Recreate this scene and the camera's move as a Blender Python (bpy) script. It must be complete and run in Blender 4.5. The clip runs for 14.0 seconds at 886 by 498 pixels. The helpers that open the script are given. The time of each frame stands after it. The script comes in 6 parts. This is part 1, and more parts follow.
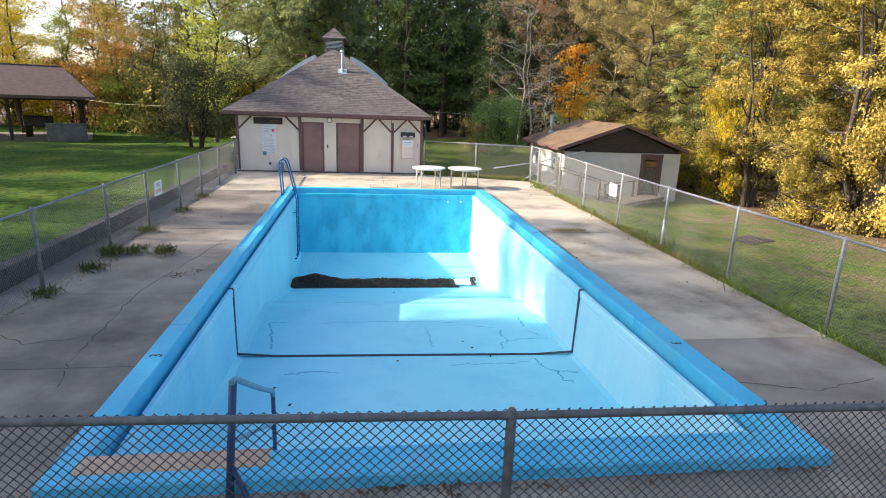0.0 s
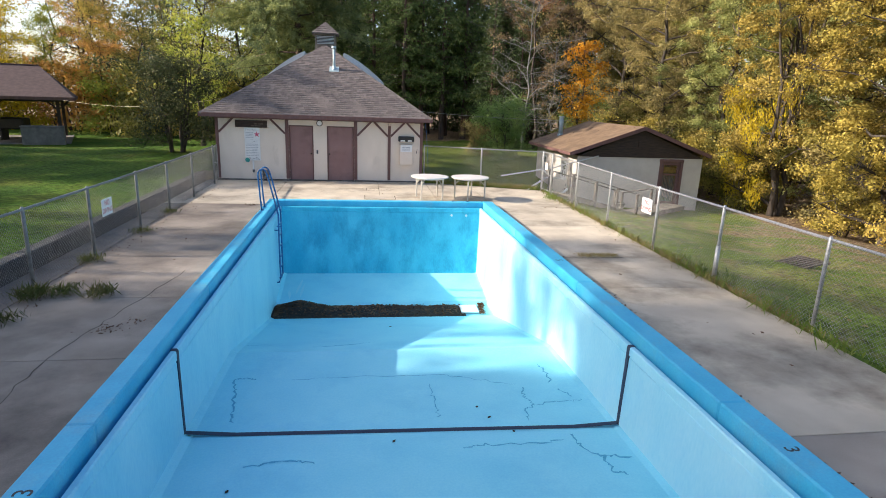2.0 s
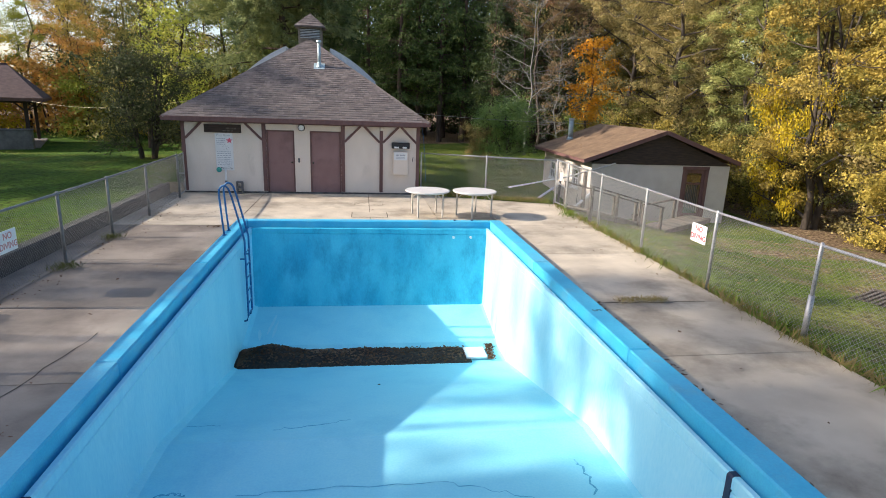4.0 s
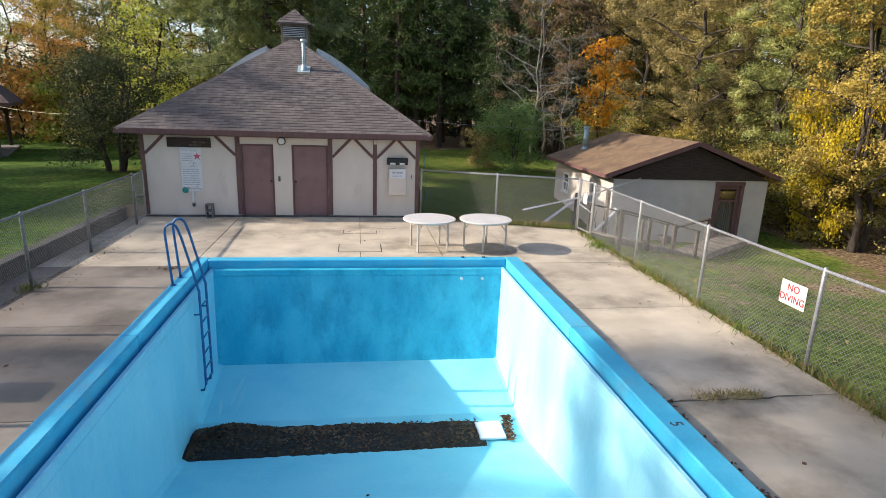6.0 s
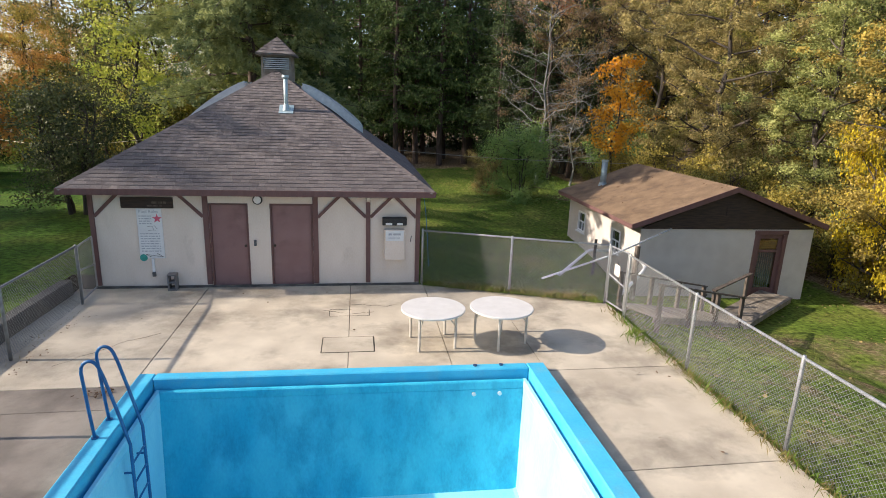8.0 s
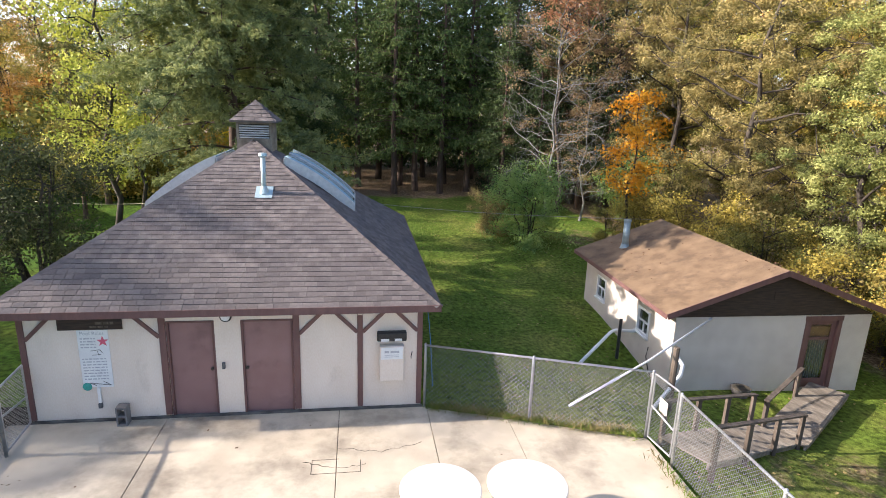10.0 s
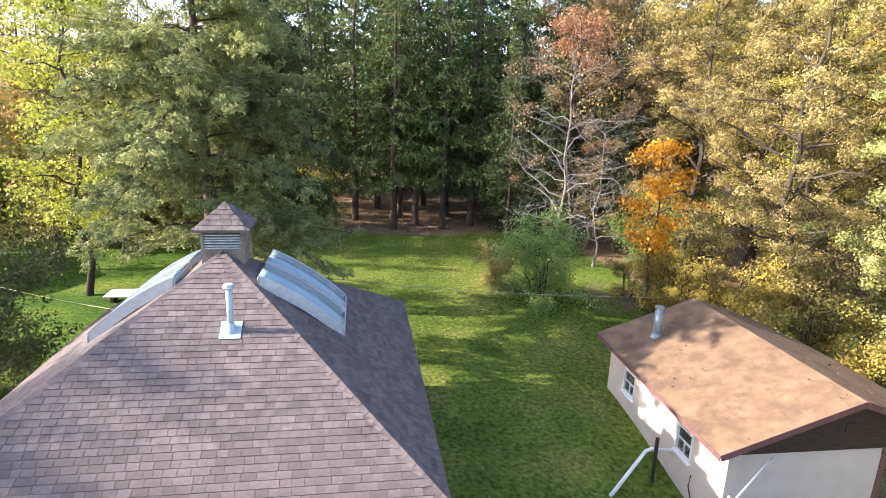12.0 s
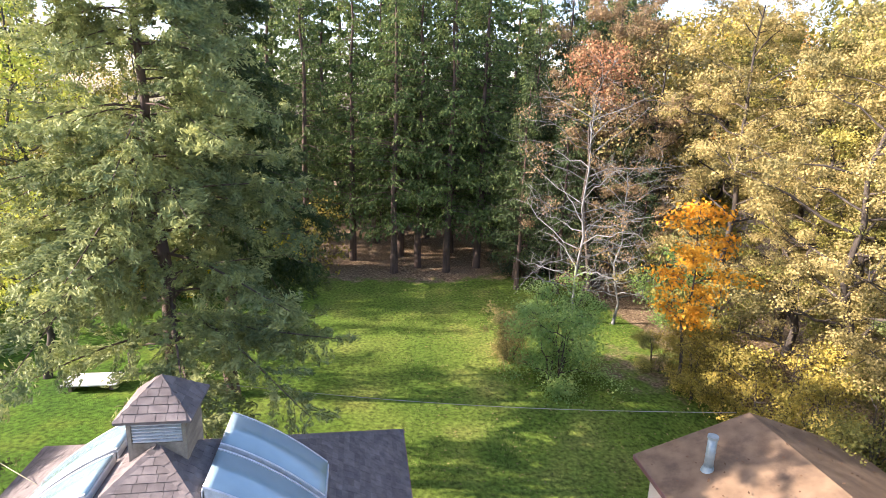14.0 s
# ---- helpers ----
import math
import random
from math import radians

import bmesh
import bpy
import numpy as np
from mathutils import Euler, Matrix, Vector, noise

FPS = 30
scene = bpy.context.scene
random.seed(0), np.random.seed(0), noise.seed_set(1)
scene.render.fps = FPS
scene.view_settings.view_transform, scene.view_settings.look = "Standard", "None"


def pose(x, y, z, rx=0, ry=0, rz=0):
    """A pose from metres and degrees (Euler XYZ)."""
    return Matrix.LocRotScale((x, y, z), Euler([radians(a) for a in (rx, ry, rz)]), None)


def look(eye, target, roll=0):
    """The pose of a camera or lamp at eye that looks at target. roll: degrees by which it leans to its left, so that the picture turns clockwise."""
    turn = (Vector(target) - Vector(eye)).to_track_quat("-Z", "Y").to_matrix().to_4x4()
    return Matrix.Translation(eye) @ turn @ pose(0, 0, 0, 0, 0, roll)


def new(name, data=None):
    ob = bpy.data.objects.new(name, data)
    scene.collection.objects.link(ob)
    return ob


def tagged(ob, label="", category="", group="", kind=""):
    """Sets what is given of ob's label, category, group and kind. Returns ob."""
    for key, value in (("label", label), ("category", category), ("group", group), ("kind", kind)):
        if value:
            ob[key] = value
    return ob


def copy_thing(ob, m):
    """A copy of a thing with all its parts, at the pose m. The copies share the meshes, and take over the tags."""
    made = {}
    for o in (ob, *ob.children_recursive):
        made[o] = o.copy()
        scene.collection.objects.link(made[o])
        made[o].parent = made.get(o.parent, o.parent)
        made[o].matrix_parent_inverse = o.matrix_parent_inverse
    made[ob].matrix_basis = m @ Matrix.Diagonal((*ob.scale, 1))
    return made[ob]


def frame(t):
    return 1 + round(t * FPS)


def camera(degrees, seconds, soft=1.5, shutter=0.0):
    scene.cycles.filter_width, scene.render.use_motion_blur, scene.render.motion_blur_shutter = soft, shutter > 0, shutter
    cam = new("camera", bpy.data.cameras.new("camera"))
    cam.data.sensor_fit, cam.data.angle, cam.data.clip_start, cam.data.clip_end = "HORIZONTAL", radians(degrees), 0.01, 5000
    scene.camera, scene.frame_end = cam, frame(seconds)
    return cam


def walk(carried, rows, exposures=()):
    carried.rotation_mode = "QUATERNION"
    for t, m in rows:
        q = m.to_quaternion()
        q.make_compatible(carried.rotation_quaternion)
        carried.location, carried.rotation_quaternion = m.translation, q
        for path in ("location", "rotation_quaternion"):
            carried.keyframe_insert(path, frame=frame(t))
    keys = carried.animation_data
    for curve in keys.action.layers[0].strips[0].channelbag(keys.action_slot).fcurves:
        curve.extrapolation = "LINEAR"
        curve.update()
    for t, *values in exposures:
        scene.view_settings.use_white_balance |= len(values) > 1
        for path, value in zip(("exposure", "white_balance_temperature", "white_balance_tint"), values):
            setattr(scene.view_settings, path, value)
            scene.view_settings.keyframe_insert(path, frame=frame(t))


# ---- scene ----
cam = camera(76.0, 14.0, soft=0.9)
METRES, EYE, TILT, LEAN, TURN = 22.3, 3.09, -0.55, 0.0, -8.1
ROWS = [
    (0.0, 0.0, 0.0, 0.0, 0.51, -14.07, -2.02),
    (0.5, -0.0023, 0.0239, 0.0002, 0.46, -14.06, -2.0),
    (1.0, -0.0042, 0.0488, 0.0005, 0.43, -14.06, -1.98),
    (1.5, -0.0059, 0.0756, 0.001, 0.38, -14.05, -1.97),
    (2.0, -0.0077, 0.1045, 0.0015, 0.32, -14.04, -1.96),
    (2.5, -0.0092, 0.134, 0.002, 0.25, -14.03, -1.94),
    (3.0, -0.0102, 0.1642, 0.0027, 0.17, -14.03, -1.93),
    (5.5, -0.0172, 0.3199, 0.0101, -0.14, -13.95, -1.93),
    (6.0, -0.0197, 0.3505, 0.0155, -0.17, -13.96, -1.92),
    (6.5, -0.0219, 0.3813, 0.022, -0.19, -13.95, -1.93),
    (7.0, -0.0236, 0.4124, 0.0334, -0.22, -13.94, -1.92),
    (7.5, -0.0254, 0.4439, 0.0503, -0.24, -13.94, -1.9),
    (8.0, -0.0278, 0.4756, 0.0688, -0.28, -13.9, -1.93),
    (10.5, -0.0395, 0.6375, 0.1736, -0.39, -13.83, -1.92),
    (11.0, -0.0418, 0.6719, 0.1979, -0.39, -13.82, -1.93),
    (11.5, -0.0445, 0.707, 0.2216, -0.38, -13.83, -1.96),
    (12.0, -0.0474, 0.743, 0.2448, -0.37, -13.83, -1.97),
    (12.5, -0.0495, 0.7789, 0.2668, -0.32, -13.81, -1.98),
    (13.0, -0.0511, 0.8216, 0.2925, -0.22, -13.8, -1.96),
    (13.5, -0.0529, 0.8603, 0.3152, -0.15, -13.81, -1.98),
    (14.0, -0.0555, 0.9066, 0.3412, -0.11, -13.8, -1.97),
]
walk(cam, [(t, pose(0, 0, EYE, TILT, LEAN, TURN) @ pose(METRES * x, METRES * y, METRES * z, 90 + pitch, roll, yaw)) for t, x, y, z, yaw, pitch, roll in ROWS],
     exposures=((0.0, 1.11, 6450, 14), (1.0, 0.97, 6420, 14), (3.0, 0.78, 6350, 15), (6.5, 0.58, 6300, 14), (8.0, 0.64, 6320, 14), (10.5, 1.42, 6150, 17), (11.0, 1.63, 6160, 18), (14.0, 1.88, 6250, 22)))
# clear autumn afternoon: low sun from the lawn's side, pale blue sky
SUN_EL, SUN_AZ = 25.6, 3.0          # elevation; degrees from -x towards +y
to_sun = Vector((-math.cos(radians(SUN_AZ)) * math.cos(radians(SUN_EL)),
                 math.sin(radians(SUN_AZ)) * math.cos(radians(SUN_EL)), math.sin(radians(SUN_EL))))
world = bpy.data.worlds.new("world")
scene.world = world
world.use_nodes = True
wn = world.node_tree
sky = wn.nodes.new("ShaderNodeTexSky")
sky.sky_type, sky.sun_disc = "NISHITA", False
sky.sun_elevation, sky.sun_rotation = radians(SUN_EL), math.atan2(to_sun.x, to_sun.y)
sky.air_density, sky.dust_density = 1.0, 2.0
wn.links.new(sky.outputs[0], wn.nodes["Background"].inputs[0])
wn.nodes["Background"].inputs[1].default_value = 0.15
sun = new("sun", bpy.data.lights.new("sun", "SUN"))
sun.data.energy, sun.data.angle, sun.data.color = 4.8, radians(0.6), (1.0, 0.88, 0.72)
sun.matrix_world = look(to_sun * 60, (0, 0, 0))


# ---- materials ----
def node_mat(name):
    m = bpy.data.materials.new(name)
    m.use_nodes = True
    return m, m.node_tree.nodes, m.node_tree.links, m.node_tree.nodes["Principled BSDF"]


def rgb(c):
    return (*c, 1.0)


def surf(name, c1, c2, scale=6.0, rough=0.7, metal=0.0, bump=0.15, fine=60.0, c3=None, stain=0.8, stain_at=(0.52, 0.68),
         tilt=(1, 1, 1), island=0.0, objrand=0.0, spec=0.5):
    """Two-scale mottled surface: broad c1/c2 mottling, fine grain as relief, optional stains c3, optional variation by piece."""
    m, n, l, b = node_mat(name)
    tc, mp = n.new("ShaderNodeTexCoord"), n.new("ShaderNodeMapping")
    mp.inputs["Scale"].default_value = tilt
    l.new(tc.outputs["Object"], mp.inputs[0])
    n1 = n.new("ShaderNodeTexNoise")
    n1.inputs["Scale"].default_value, n1.inputs["Detail"].default_value = scale, 6
    l.new(mp.outputs[0], n1.inputs["Vector"])
    r1 = n.new("ShaderNodeValToRGB")
    r1.color_ramp.elements[0].position, r1.color_ramp.elements[1].position = 0.32, 0.68
    r1.color_ramp.elements[0].color, r1.color_ramp.elements[1].color = rgb(c1), rgb(c2)
    l.new(n1.outputs[0], r1.inputs[0])
    out = r1.outputs[0]
    n2 = n.new("ShaderNodeTexNoise")
    n2.inputs["Scale"].default_value, n2.inputs["Detail"].default_value = fine, 4
    l.new(mp.outputs[0], n2.inputs["Vector"])
    if c3:
        n3 = n.new("ShaderNodeTexNoise")
        n3.inputs["Scale"].default_value, n3.inputs["Detail"].default_value = stain, 7
        n3.inputs["Roughness"].default_value = 0.65
        l.new(mp.outputs[0], n3.inputs["Vector"])
        r3 = n.new("ShaderNodeValToRGB")
        r3.color_ramp.elements[0].position, r3.color_ramp.elements[1].position = stain_at
        l.new(n3.outputs[0], r3.inputs[0])
        mx = n.new("ShaderNodeMixRGB")
        l.new(r3.outputs[0], mx.inputs[0])
        l.new(out, mx.inputs[1])
        mx.inputs[2].default_value = rgb(c3)
        out = mx.outputs[0]
    fm = n.new("ShaderNodeMixRGB")
    fm.blend_type = "OVERLAY"
    fm.inputs[0].default_value = 0.22
    l.new(out, fm.inputs[1])
    l.new(n2.outputs[0], fm.inputs[2])
    out = fm.outputs[0]
    if island or objrand:
        src = n.new("ShaderNodeNewGeometry").outputs["Random Per Island"] if island else n.new("ShaderNodeObjectInfo").outputs["Random"]
        k = island or objrand
        mr = n.new("ShaderNodeMapRange")
        mr.inputs[3].default_value, mr.inputs[4].default_value = 1 - k, 1 + k
        l.new(src, mr.inputs[0])
        hs = n.new("ShaderNodeHueSaturation")
        l.new(mr.outputs[0], hs.inputs["Value"])
        l.new(out, hs.inputs["Color"])
        out = hs.outputs[0]
    l.new(out, b.inputs["Base Color"])
    rr = n.new("ShaderNodeMapRange")
    rr.inputs[3].default_value, rr.inputs[4].default_value = max(0.02, rough - 0.1), min(1, rough + 0.1)
    l.new(n1.outputs[0], rr.inputs[0])
    l.new(rr.outputs[0], b.inputs["Roughness"])
    b.inputs["Metallic"].default_value = metal
    b.inputs["Specular IOR Level"].default_value = spec
    if bump:
        bp = n.new("ShaderNodeBump")
        bp.inputs["Strength"].default_value, bp.inputs["Distance"].default_value = bump, 0.01
        l.new(n2.outputs[0], bp.inputs["Height"])
        l.new(bp.outputs[0], b.inputs["Normal"])
    return m


def leaf_mat(name, cols, through_light=0.42, rough=0.55):
    """Leaves: colours by leaf, shifted a little by tree, with light shining through."""
    m, n, l, b = node_mat(name)
    g, oi = n.new("ShaderNodeNewGeometry"), n.new("ShaderNodeObjectInfo")
    ramp = n.new("ShaderNodeValToRGB")
    ramp.color_ramp.interpolation = "LINEAR"
    e = ramp.color_ramp.elements
    while len(e) < len(cols):
        e.new(0.5)
    for i, c in enumerate(cols):
        e[i].position = i / (len(cols) - 1)
        e[i].color = rgb(c)
    tc = n.new("ShaderNodeTexCoord")
    src = None
    # colour drifts over the crown, changes from clump to clump, and a little from leaf to leaf
    for scale, detail, share in ((0.55, 3, 1.5), (2.6, 2, 0.9), (None, 0, 0.26)):
        if scale:
            nz = n.new("ShaderNodeTexNoise")
            nz.inputs["Scale"].default_value, nz.inputs["Detail"].default_value = scale, detail
            l.new(tc.outputs["Object"], nz.inputs["Vector"])
            value = nz.outputs[0]
        else:
            value = g.outputs["Random Per Island"]
        ad = n.new("ShaderNodeMath")
        ad.operation = "MULTIPLY_ADD"
        l.new(value, ad.inputs[0])
        ad.inputs[1].default_value = share
        if src:
            l.new(src, ad.inputs[2])
        else:
            ad.inputs[2].default_value = -0.83
        src = ad.outputs[0]
    l.new(ad.outputs[0], ramp.inputs[0])
    hs, mr = n.new("ShaderNodeHueSaturation"), n.new("ShaderNodeMapRange")
    mr.inputs[3].default_value, mr.inputs[4].default_value = 0.8, 1.2
    l.new(oi.outputs["Random"], mr.inputs[0])
    l.new(mr.outputs[0], hs.inputs["Value"])
    l.new(ramp.outputs[0], hs.inputs["Color"])
    l.new(hs.outputs[0], b.inputs["Base Color"])
    b.inputs["Roughness"].default_value = rough
    b.inputs["Specular IOR Level"].default_value = 0.12
    tr, mix = n.new("ShaderNodeBsdfTranslucent"), n.new("ShaderNodeMixShader")
    l.new(hs.outputs[0], tr.inputs[0])
    mix.inputs[0].default_value = through_light
    l.new(b.outputs[0], mix.inputs[1])
    l.new(tr.outputs[0], mix.inputs[2])
    l.new(mix.outputs[0], n["Material Output"].inputs[0])
    return m


CONCRETE = surf("deck concrete", (0.43, 0.37, 0.282), (0.59, 0.52, 0.402), 1.3, 0.85, bump=0.3, fine=90, c3=(0.20, 0.17, 0.13), stain=0.55, stain_at=(0.48, 0.70), objrand=0.09)
# darker slabs: real stains plus the deck's shade put into the colour
SHADED_OLD_CONCRETE = surf("stained and shaded deck concrete", (0.22, 0.186, 0.15), (0.35, 0.30, 0.244), 0.9, 0.85, bump=0.35, fine=80, c3=(0.115, 0.094, 0.076), stain=0.5, stain_at=(0.44, 0.68), objrand=0.12)
SLAB_BASE = surf("joint dirt", (0.035, 0.03, 0.022), (0.09, 0.075, 0.05), 9, 0.95)
RETAIN = surf("weathered black edging", (0.035, 0.035, 0.037), (0.08, 0.078, 0.076), 5, 0.9, bump=0.3)
POOL = surf("pool paint", (0.255, 0.73, 0.865), (0.315, 0.78, 0.89), 1.3, 0.5, bump=0.06, fine=35, c3=(0.19, 0.64, 0.81), stain=0.9, stain_at=(0.5, 0.8))
COPING = surf("coping paint", (0.04, 0.43, 0.67), (0.085, 0.515, 0.74), 2.5, 0.5, bump=0.12, fine=50, c3=(0.12, 0.45, 0.63), stain=1.5)
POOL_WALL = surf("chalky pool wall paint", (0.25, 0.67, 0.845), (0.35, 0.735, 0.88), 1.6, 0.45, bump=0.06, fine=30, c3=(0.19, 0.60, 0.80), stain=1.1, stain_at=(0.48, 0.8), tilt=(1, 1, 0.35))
# copies of the wall paint: shade in the end wall, sunlight in the pale one
POOL_END_SHADED = surf("shaded blue end wall paint", (0.022, 0.45, 0.65), (0.075, 0.59, 0.76), 1.7, 0.45, bump=0.1, fine=30, c3=(0.012, 0.31, 0.50), stain=2.3, stain_at=(0.46, 0.74), tilt=(1, 1, 0.5))
POOL_LIT_CHALK = surf("sunlit and chalky pool paint", (0.36, 0.76, 0.87), (0.46, 0.81, 0.90), 1.6, 0.45, bump=0.06, fine=30, c3=(0.24, 0.68, 0.84), stain=1.1, stain_at=(0.5, 0.8), tilt=(1, 1, 0.35))
GUTTER_M = surf("gutter paint", (0.02, 0.36, 0.61), (0.04, 0.44, 0.68), 3, 0.5, bump=0.12, fine=50, c3=(0.02, 0.28, 0.50), stain=1.5)
PAINT_BLACK = surf("line paint", (0.012, 0.02, 0.05), (0.025, 0.035, 0.07), 20, 0.6)
CRACK = surf("pool crack stain", (0.075, 0.40, 0.57), (0.115, 0.50, 0.69), 14, 0.7)
DEBRIS = surf("rotting leaves", (0.014, 0.012, 0.011), (0.055, 0.04, 0.029), 18, 0.9, bump=0.6, fine=70)
DRY_LEAF = leaf_mat("dry leaves", [(0.05, 0.030, 0.018), (0.10, 0.058, 0.034), (0.17, 0.10, 0.06), (0.30, 0.20, 0.13)], 0.1, 0.8)
GALV = surf("galvanised steel", (0.34, 0.35, 0.36), (0.48, 0.49, 0.50), 12, 0.5, metal=0.75, bump=0.05)
# darker copy of the steel: the posts' shaded side put into the colour
GALV_SHADED = surf("shaded galvanised steel", (0.17, 0.18, 0.19), (0.27, 0.28, 0.29), 12, 0.6, metal=0.5, bump=0.08)
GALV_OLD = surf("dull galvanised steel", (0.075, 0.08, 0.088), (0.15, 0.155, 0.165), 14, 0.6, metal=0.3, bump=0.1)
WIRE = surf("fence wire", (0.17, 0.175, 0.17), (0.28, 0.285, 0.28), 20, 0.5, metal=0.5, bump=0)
WIRE_DULL = surf("duller fence wire", (0.12, 0.123, 0.125), (0.21, 0.213, 0.215), 20, 0.55, metal=0.4, bump=0)
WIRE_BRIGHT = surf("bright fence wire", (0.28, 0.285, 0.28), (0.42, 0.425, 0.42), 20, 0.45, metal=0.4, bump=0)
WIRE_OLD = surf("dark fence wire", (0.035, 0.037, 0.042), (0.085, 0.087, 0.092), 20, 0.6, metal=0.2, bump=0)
CREAM = surf("cream masonry paint", (0.70, 0.61, 0.525), (0.78, 0.685, 0.60), 1.8, 0.8, bump=0.25, fine=45, c3=(0.52, 0.45, 0.38), stain=1.6, stain_at=(0.60, 0.88), tilt=(1, 1, 0.45))
SHED_PAINT = surf("off-white masonry paint", (0.525, 0.475, 0.425), (0.615, 0.565, 0.51), 1.8, 0.8, bump=0.2, fine=45, c3=(0.46, 0.42, 0.38), stain=0.9, stain_at=(0.58, 0.85))
TRIM = surf("brown-red trim paint", (0.125, 0.062, 0.058), (0.17, 0.088, 0.08), 7, 0.65, bump=0.15, fine=60, tilt=(1, 1, 0.3))
DOOR = surf("brown-red door paint", (0.235, 0.13, 0.124), (0.28, 0.162, 0.155), 2.0, 0.55, bump=0.05, c3=(0.19, 0.105, 0.10), stain=1.2)
DARKWOOD = surf("dark stained wood", (0.022, 0.014, 0.011), (0.06, 0.038, 0.028), 7, 0.75, bump=0.35, tilt=(0.4, 0.4, 4))
GREYWOOD = surf("weathered grey wood", (0.125, 0.105, 0.082), (0.26, 0.225, 0.18), 6, 0.85, bump=0.4, tilt=(1, 0.25, 1), objrand=0.18)
POSTWOOD = surf("weathered brown post", (0.06, 0.045, 0.035), (0.15, 0.12, 0.095), 8, 0.85, bump=0.4, tilt=(1, 1, 0.2))
SHINGLE = surf("asphalt shingle", (0.11, 0.092, 0.087), (0.187, 0.159, 0.148), 6, 0.9, bump=0.5, fine=220, c3=(0.083, 0.067, 0.066), stain=0.8, stain_at=(0.5, 0.78), objrand=0.21)
SHINGLE_ALL = surf("asphalt shingle field", (0.11, 0.092, 0.087), (0.187, 0.159, 0.148), 6, 0.9, bump=0.5, fine=220, c3=(0.083, 0.067, 0.066), stain=0.8, stain_at=(0.5, 0.78), island=0.21)
BROWN_ROOF = surf("brown roll roofing", (0.135, 0.086, 0.048), (0.225, 0.15, 0.088), 2.2, 0.9, bump=0.5, fine=150, c3=(0.10, 0.065, 0.04), stain=1.6, stain_at=(0.5, 0.72))
PAV_ROOF = surf("plum brown shingles", (0.0788, 0.0495, 0.045), (0.124, 0.081, 0.0735), 4, 0.9, bump=0.4, fine=120)
STONE = surf("grey block", (0.14, 0.135, 0.135), (0.23, 0.22, 0.215), 3.5, 0.9, bump=0.4, c3=(0.1, 0.1, 0.1))
PLASTIC = surf("weathered white plastic", (0.62, 0.60, 0.565), (0.70, 0.68, 0.645), 4, 0.45, bump=0.03, c3=(0.58, 0.55, 0.50), stain=3, stain_at=(0.55, 0.85))
LEG = surf("yellowed plastic legs", (0.45, 0.42, 0.37), (0.55, 0.52, 0.46), 6, 0.5, bump=0.04)
WHITE = surf("white paint", (0.70, 0.71, 0.72), (0.80, 0.81, 0.81), 4, 0.5, bump=0.05)
SKY_FRAME = surf("pale weathered aluminium", (0.50, 0.53, 0.55), (0.64, 0.67, 0.69), 9, 0.5, metal=0.25, bump=0.05)
VENT = surf("bluish painted vent metal", (0.36, 0.47, 0.50), (0.46, 0.56, 0.58), 6, 0.45, metal=0.2, bump=0.05)
FLUE = surf("blue-grey flue pipe", (0.22, 0.29, 0.32), (0.32, 0.40, 0.43), 6, 0.45, metal=0.3, bump=0.05)
BLUE_RAIL = surf("blue rail paint", (0.012, 0.10, 0.27), (0.02, 0.15, 0.36), 10, 0.4, bump=0.08)
# paler rail colour that carries the light on the upper bars
RAIL_LIT = surf("lit pale blue rail paint", (0.10, 0.25, 0.34), (0.19, 0.38, 0.47), 12, 0.5, bump=0.15, fine=60)
NAVY_RAIL = surf("navy rail paint", (0.010, 0.035, 0.10), (0.018, 0.06, 0.16), 10, 0.45, bump=0.08)
BARK = surf("grey-brown bark", (0.0315, 0.0252, 0.0196), (0.084, 0.0686, 0.0546), 7, 0.95, bump=0.8, fine=30, tilt=(0.7, 0.7, 0.175))
BARK_PALE = surf("pale dead bark", (0.12, 0.122, 0.12), (0.235, 0.238, 0.232), 8, 0.95, bump=0.5, fine=30, tilt=(1, 1, 0.25))
BARK_RED = surf("reddish conifer bark", (0.05, 0.034, 0.027), (0.125, 0.085, 0.065), 7, 0.95, bump=0.8, fine=30, tilt=(1, 1, 0.2))
STRAW = surf("yellowed cable sheath", (0.50, 0.44, 0.28), (0.62, 0.55, 0.36), 12, 0.6, bump=0)
CABLE_M = surf("weathered cable sheath", (0.20, 0.20, 0.18), (0.32, 0.31, 0.28), 12, 0.6, bump=0)
BLACK = surf("black plastic", (0.012, 0.012, 0.013), (0.025, 0.025, 0.026), 15, 0.5)
FADED_RED = surf("faded red sign paint", (0.50, 0.20, 0.20), (0.60, 0.30, 0.29), 15, 0.7)
SIGN_RED = surf("red sign paint", (0.30, 0.010, 0.016), (0.38, 0.016, 0.022), 15, 0.6)
INK = surf("dark marker ink", (0.02, 0.022, 0.03), (0.05, 0.05, 0.06), 15, 0.7)
GREY_INK = surf("faded grey ink", (0.38, 0.40, 0.44), (0.48, 0.50, 0.54), 15, 0.7)
PINK = surf("pink paint", (0.62, 0.10, 0.17), (0.70, 0.16, 0.22), 15, 0.7)
TEAL = surf("teal paint", (0.03, 0.27, 0.24), (0.05, 0.36, 0.31), 15, 0.7)

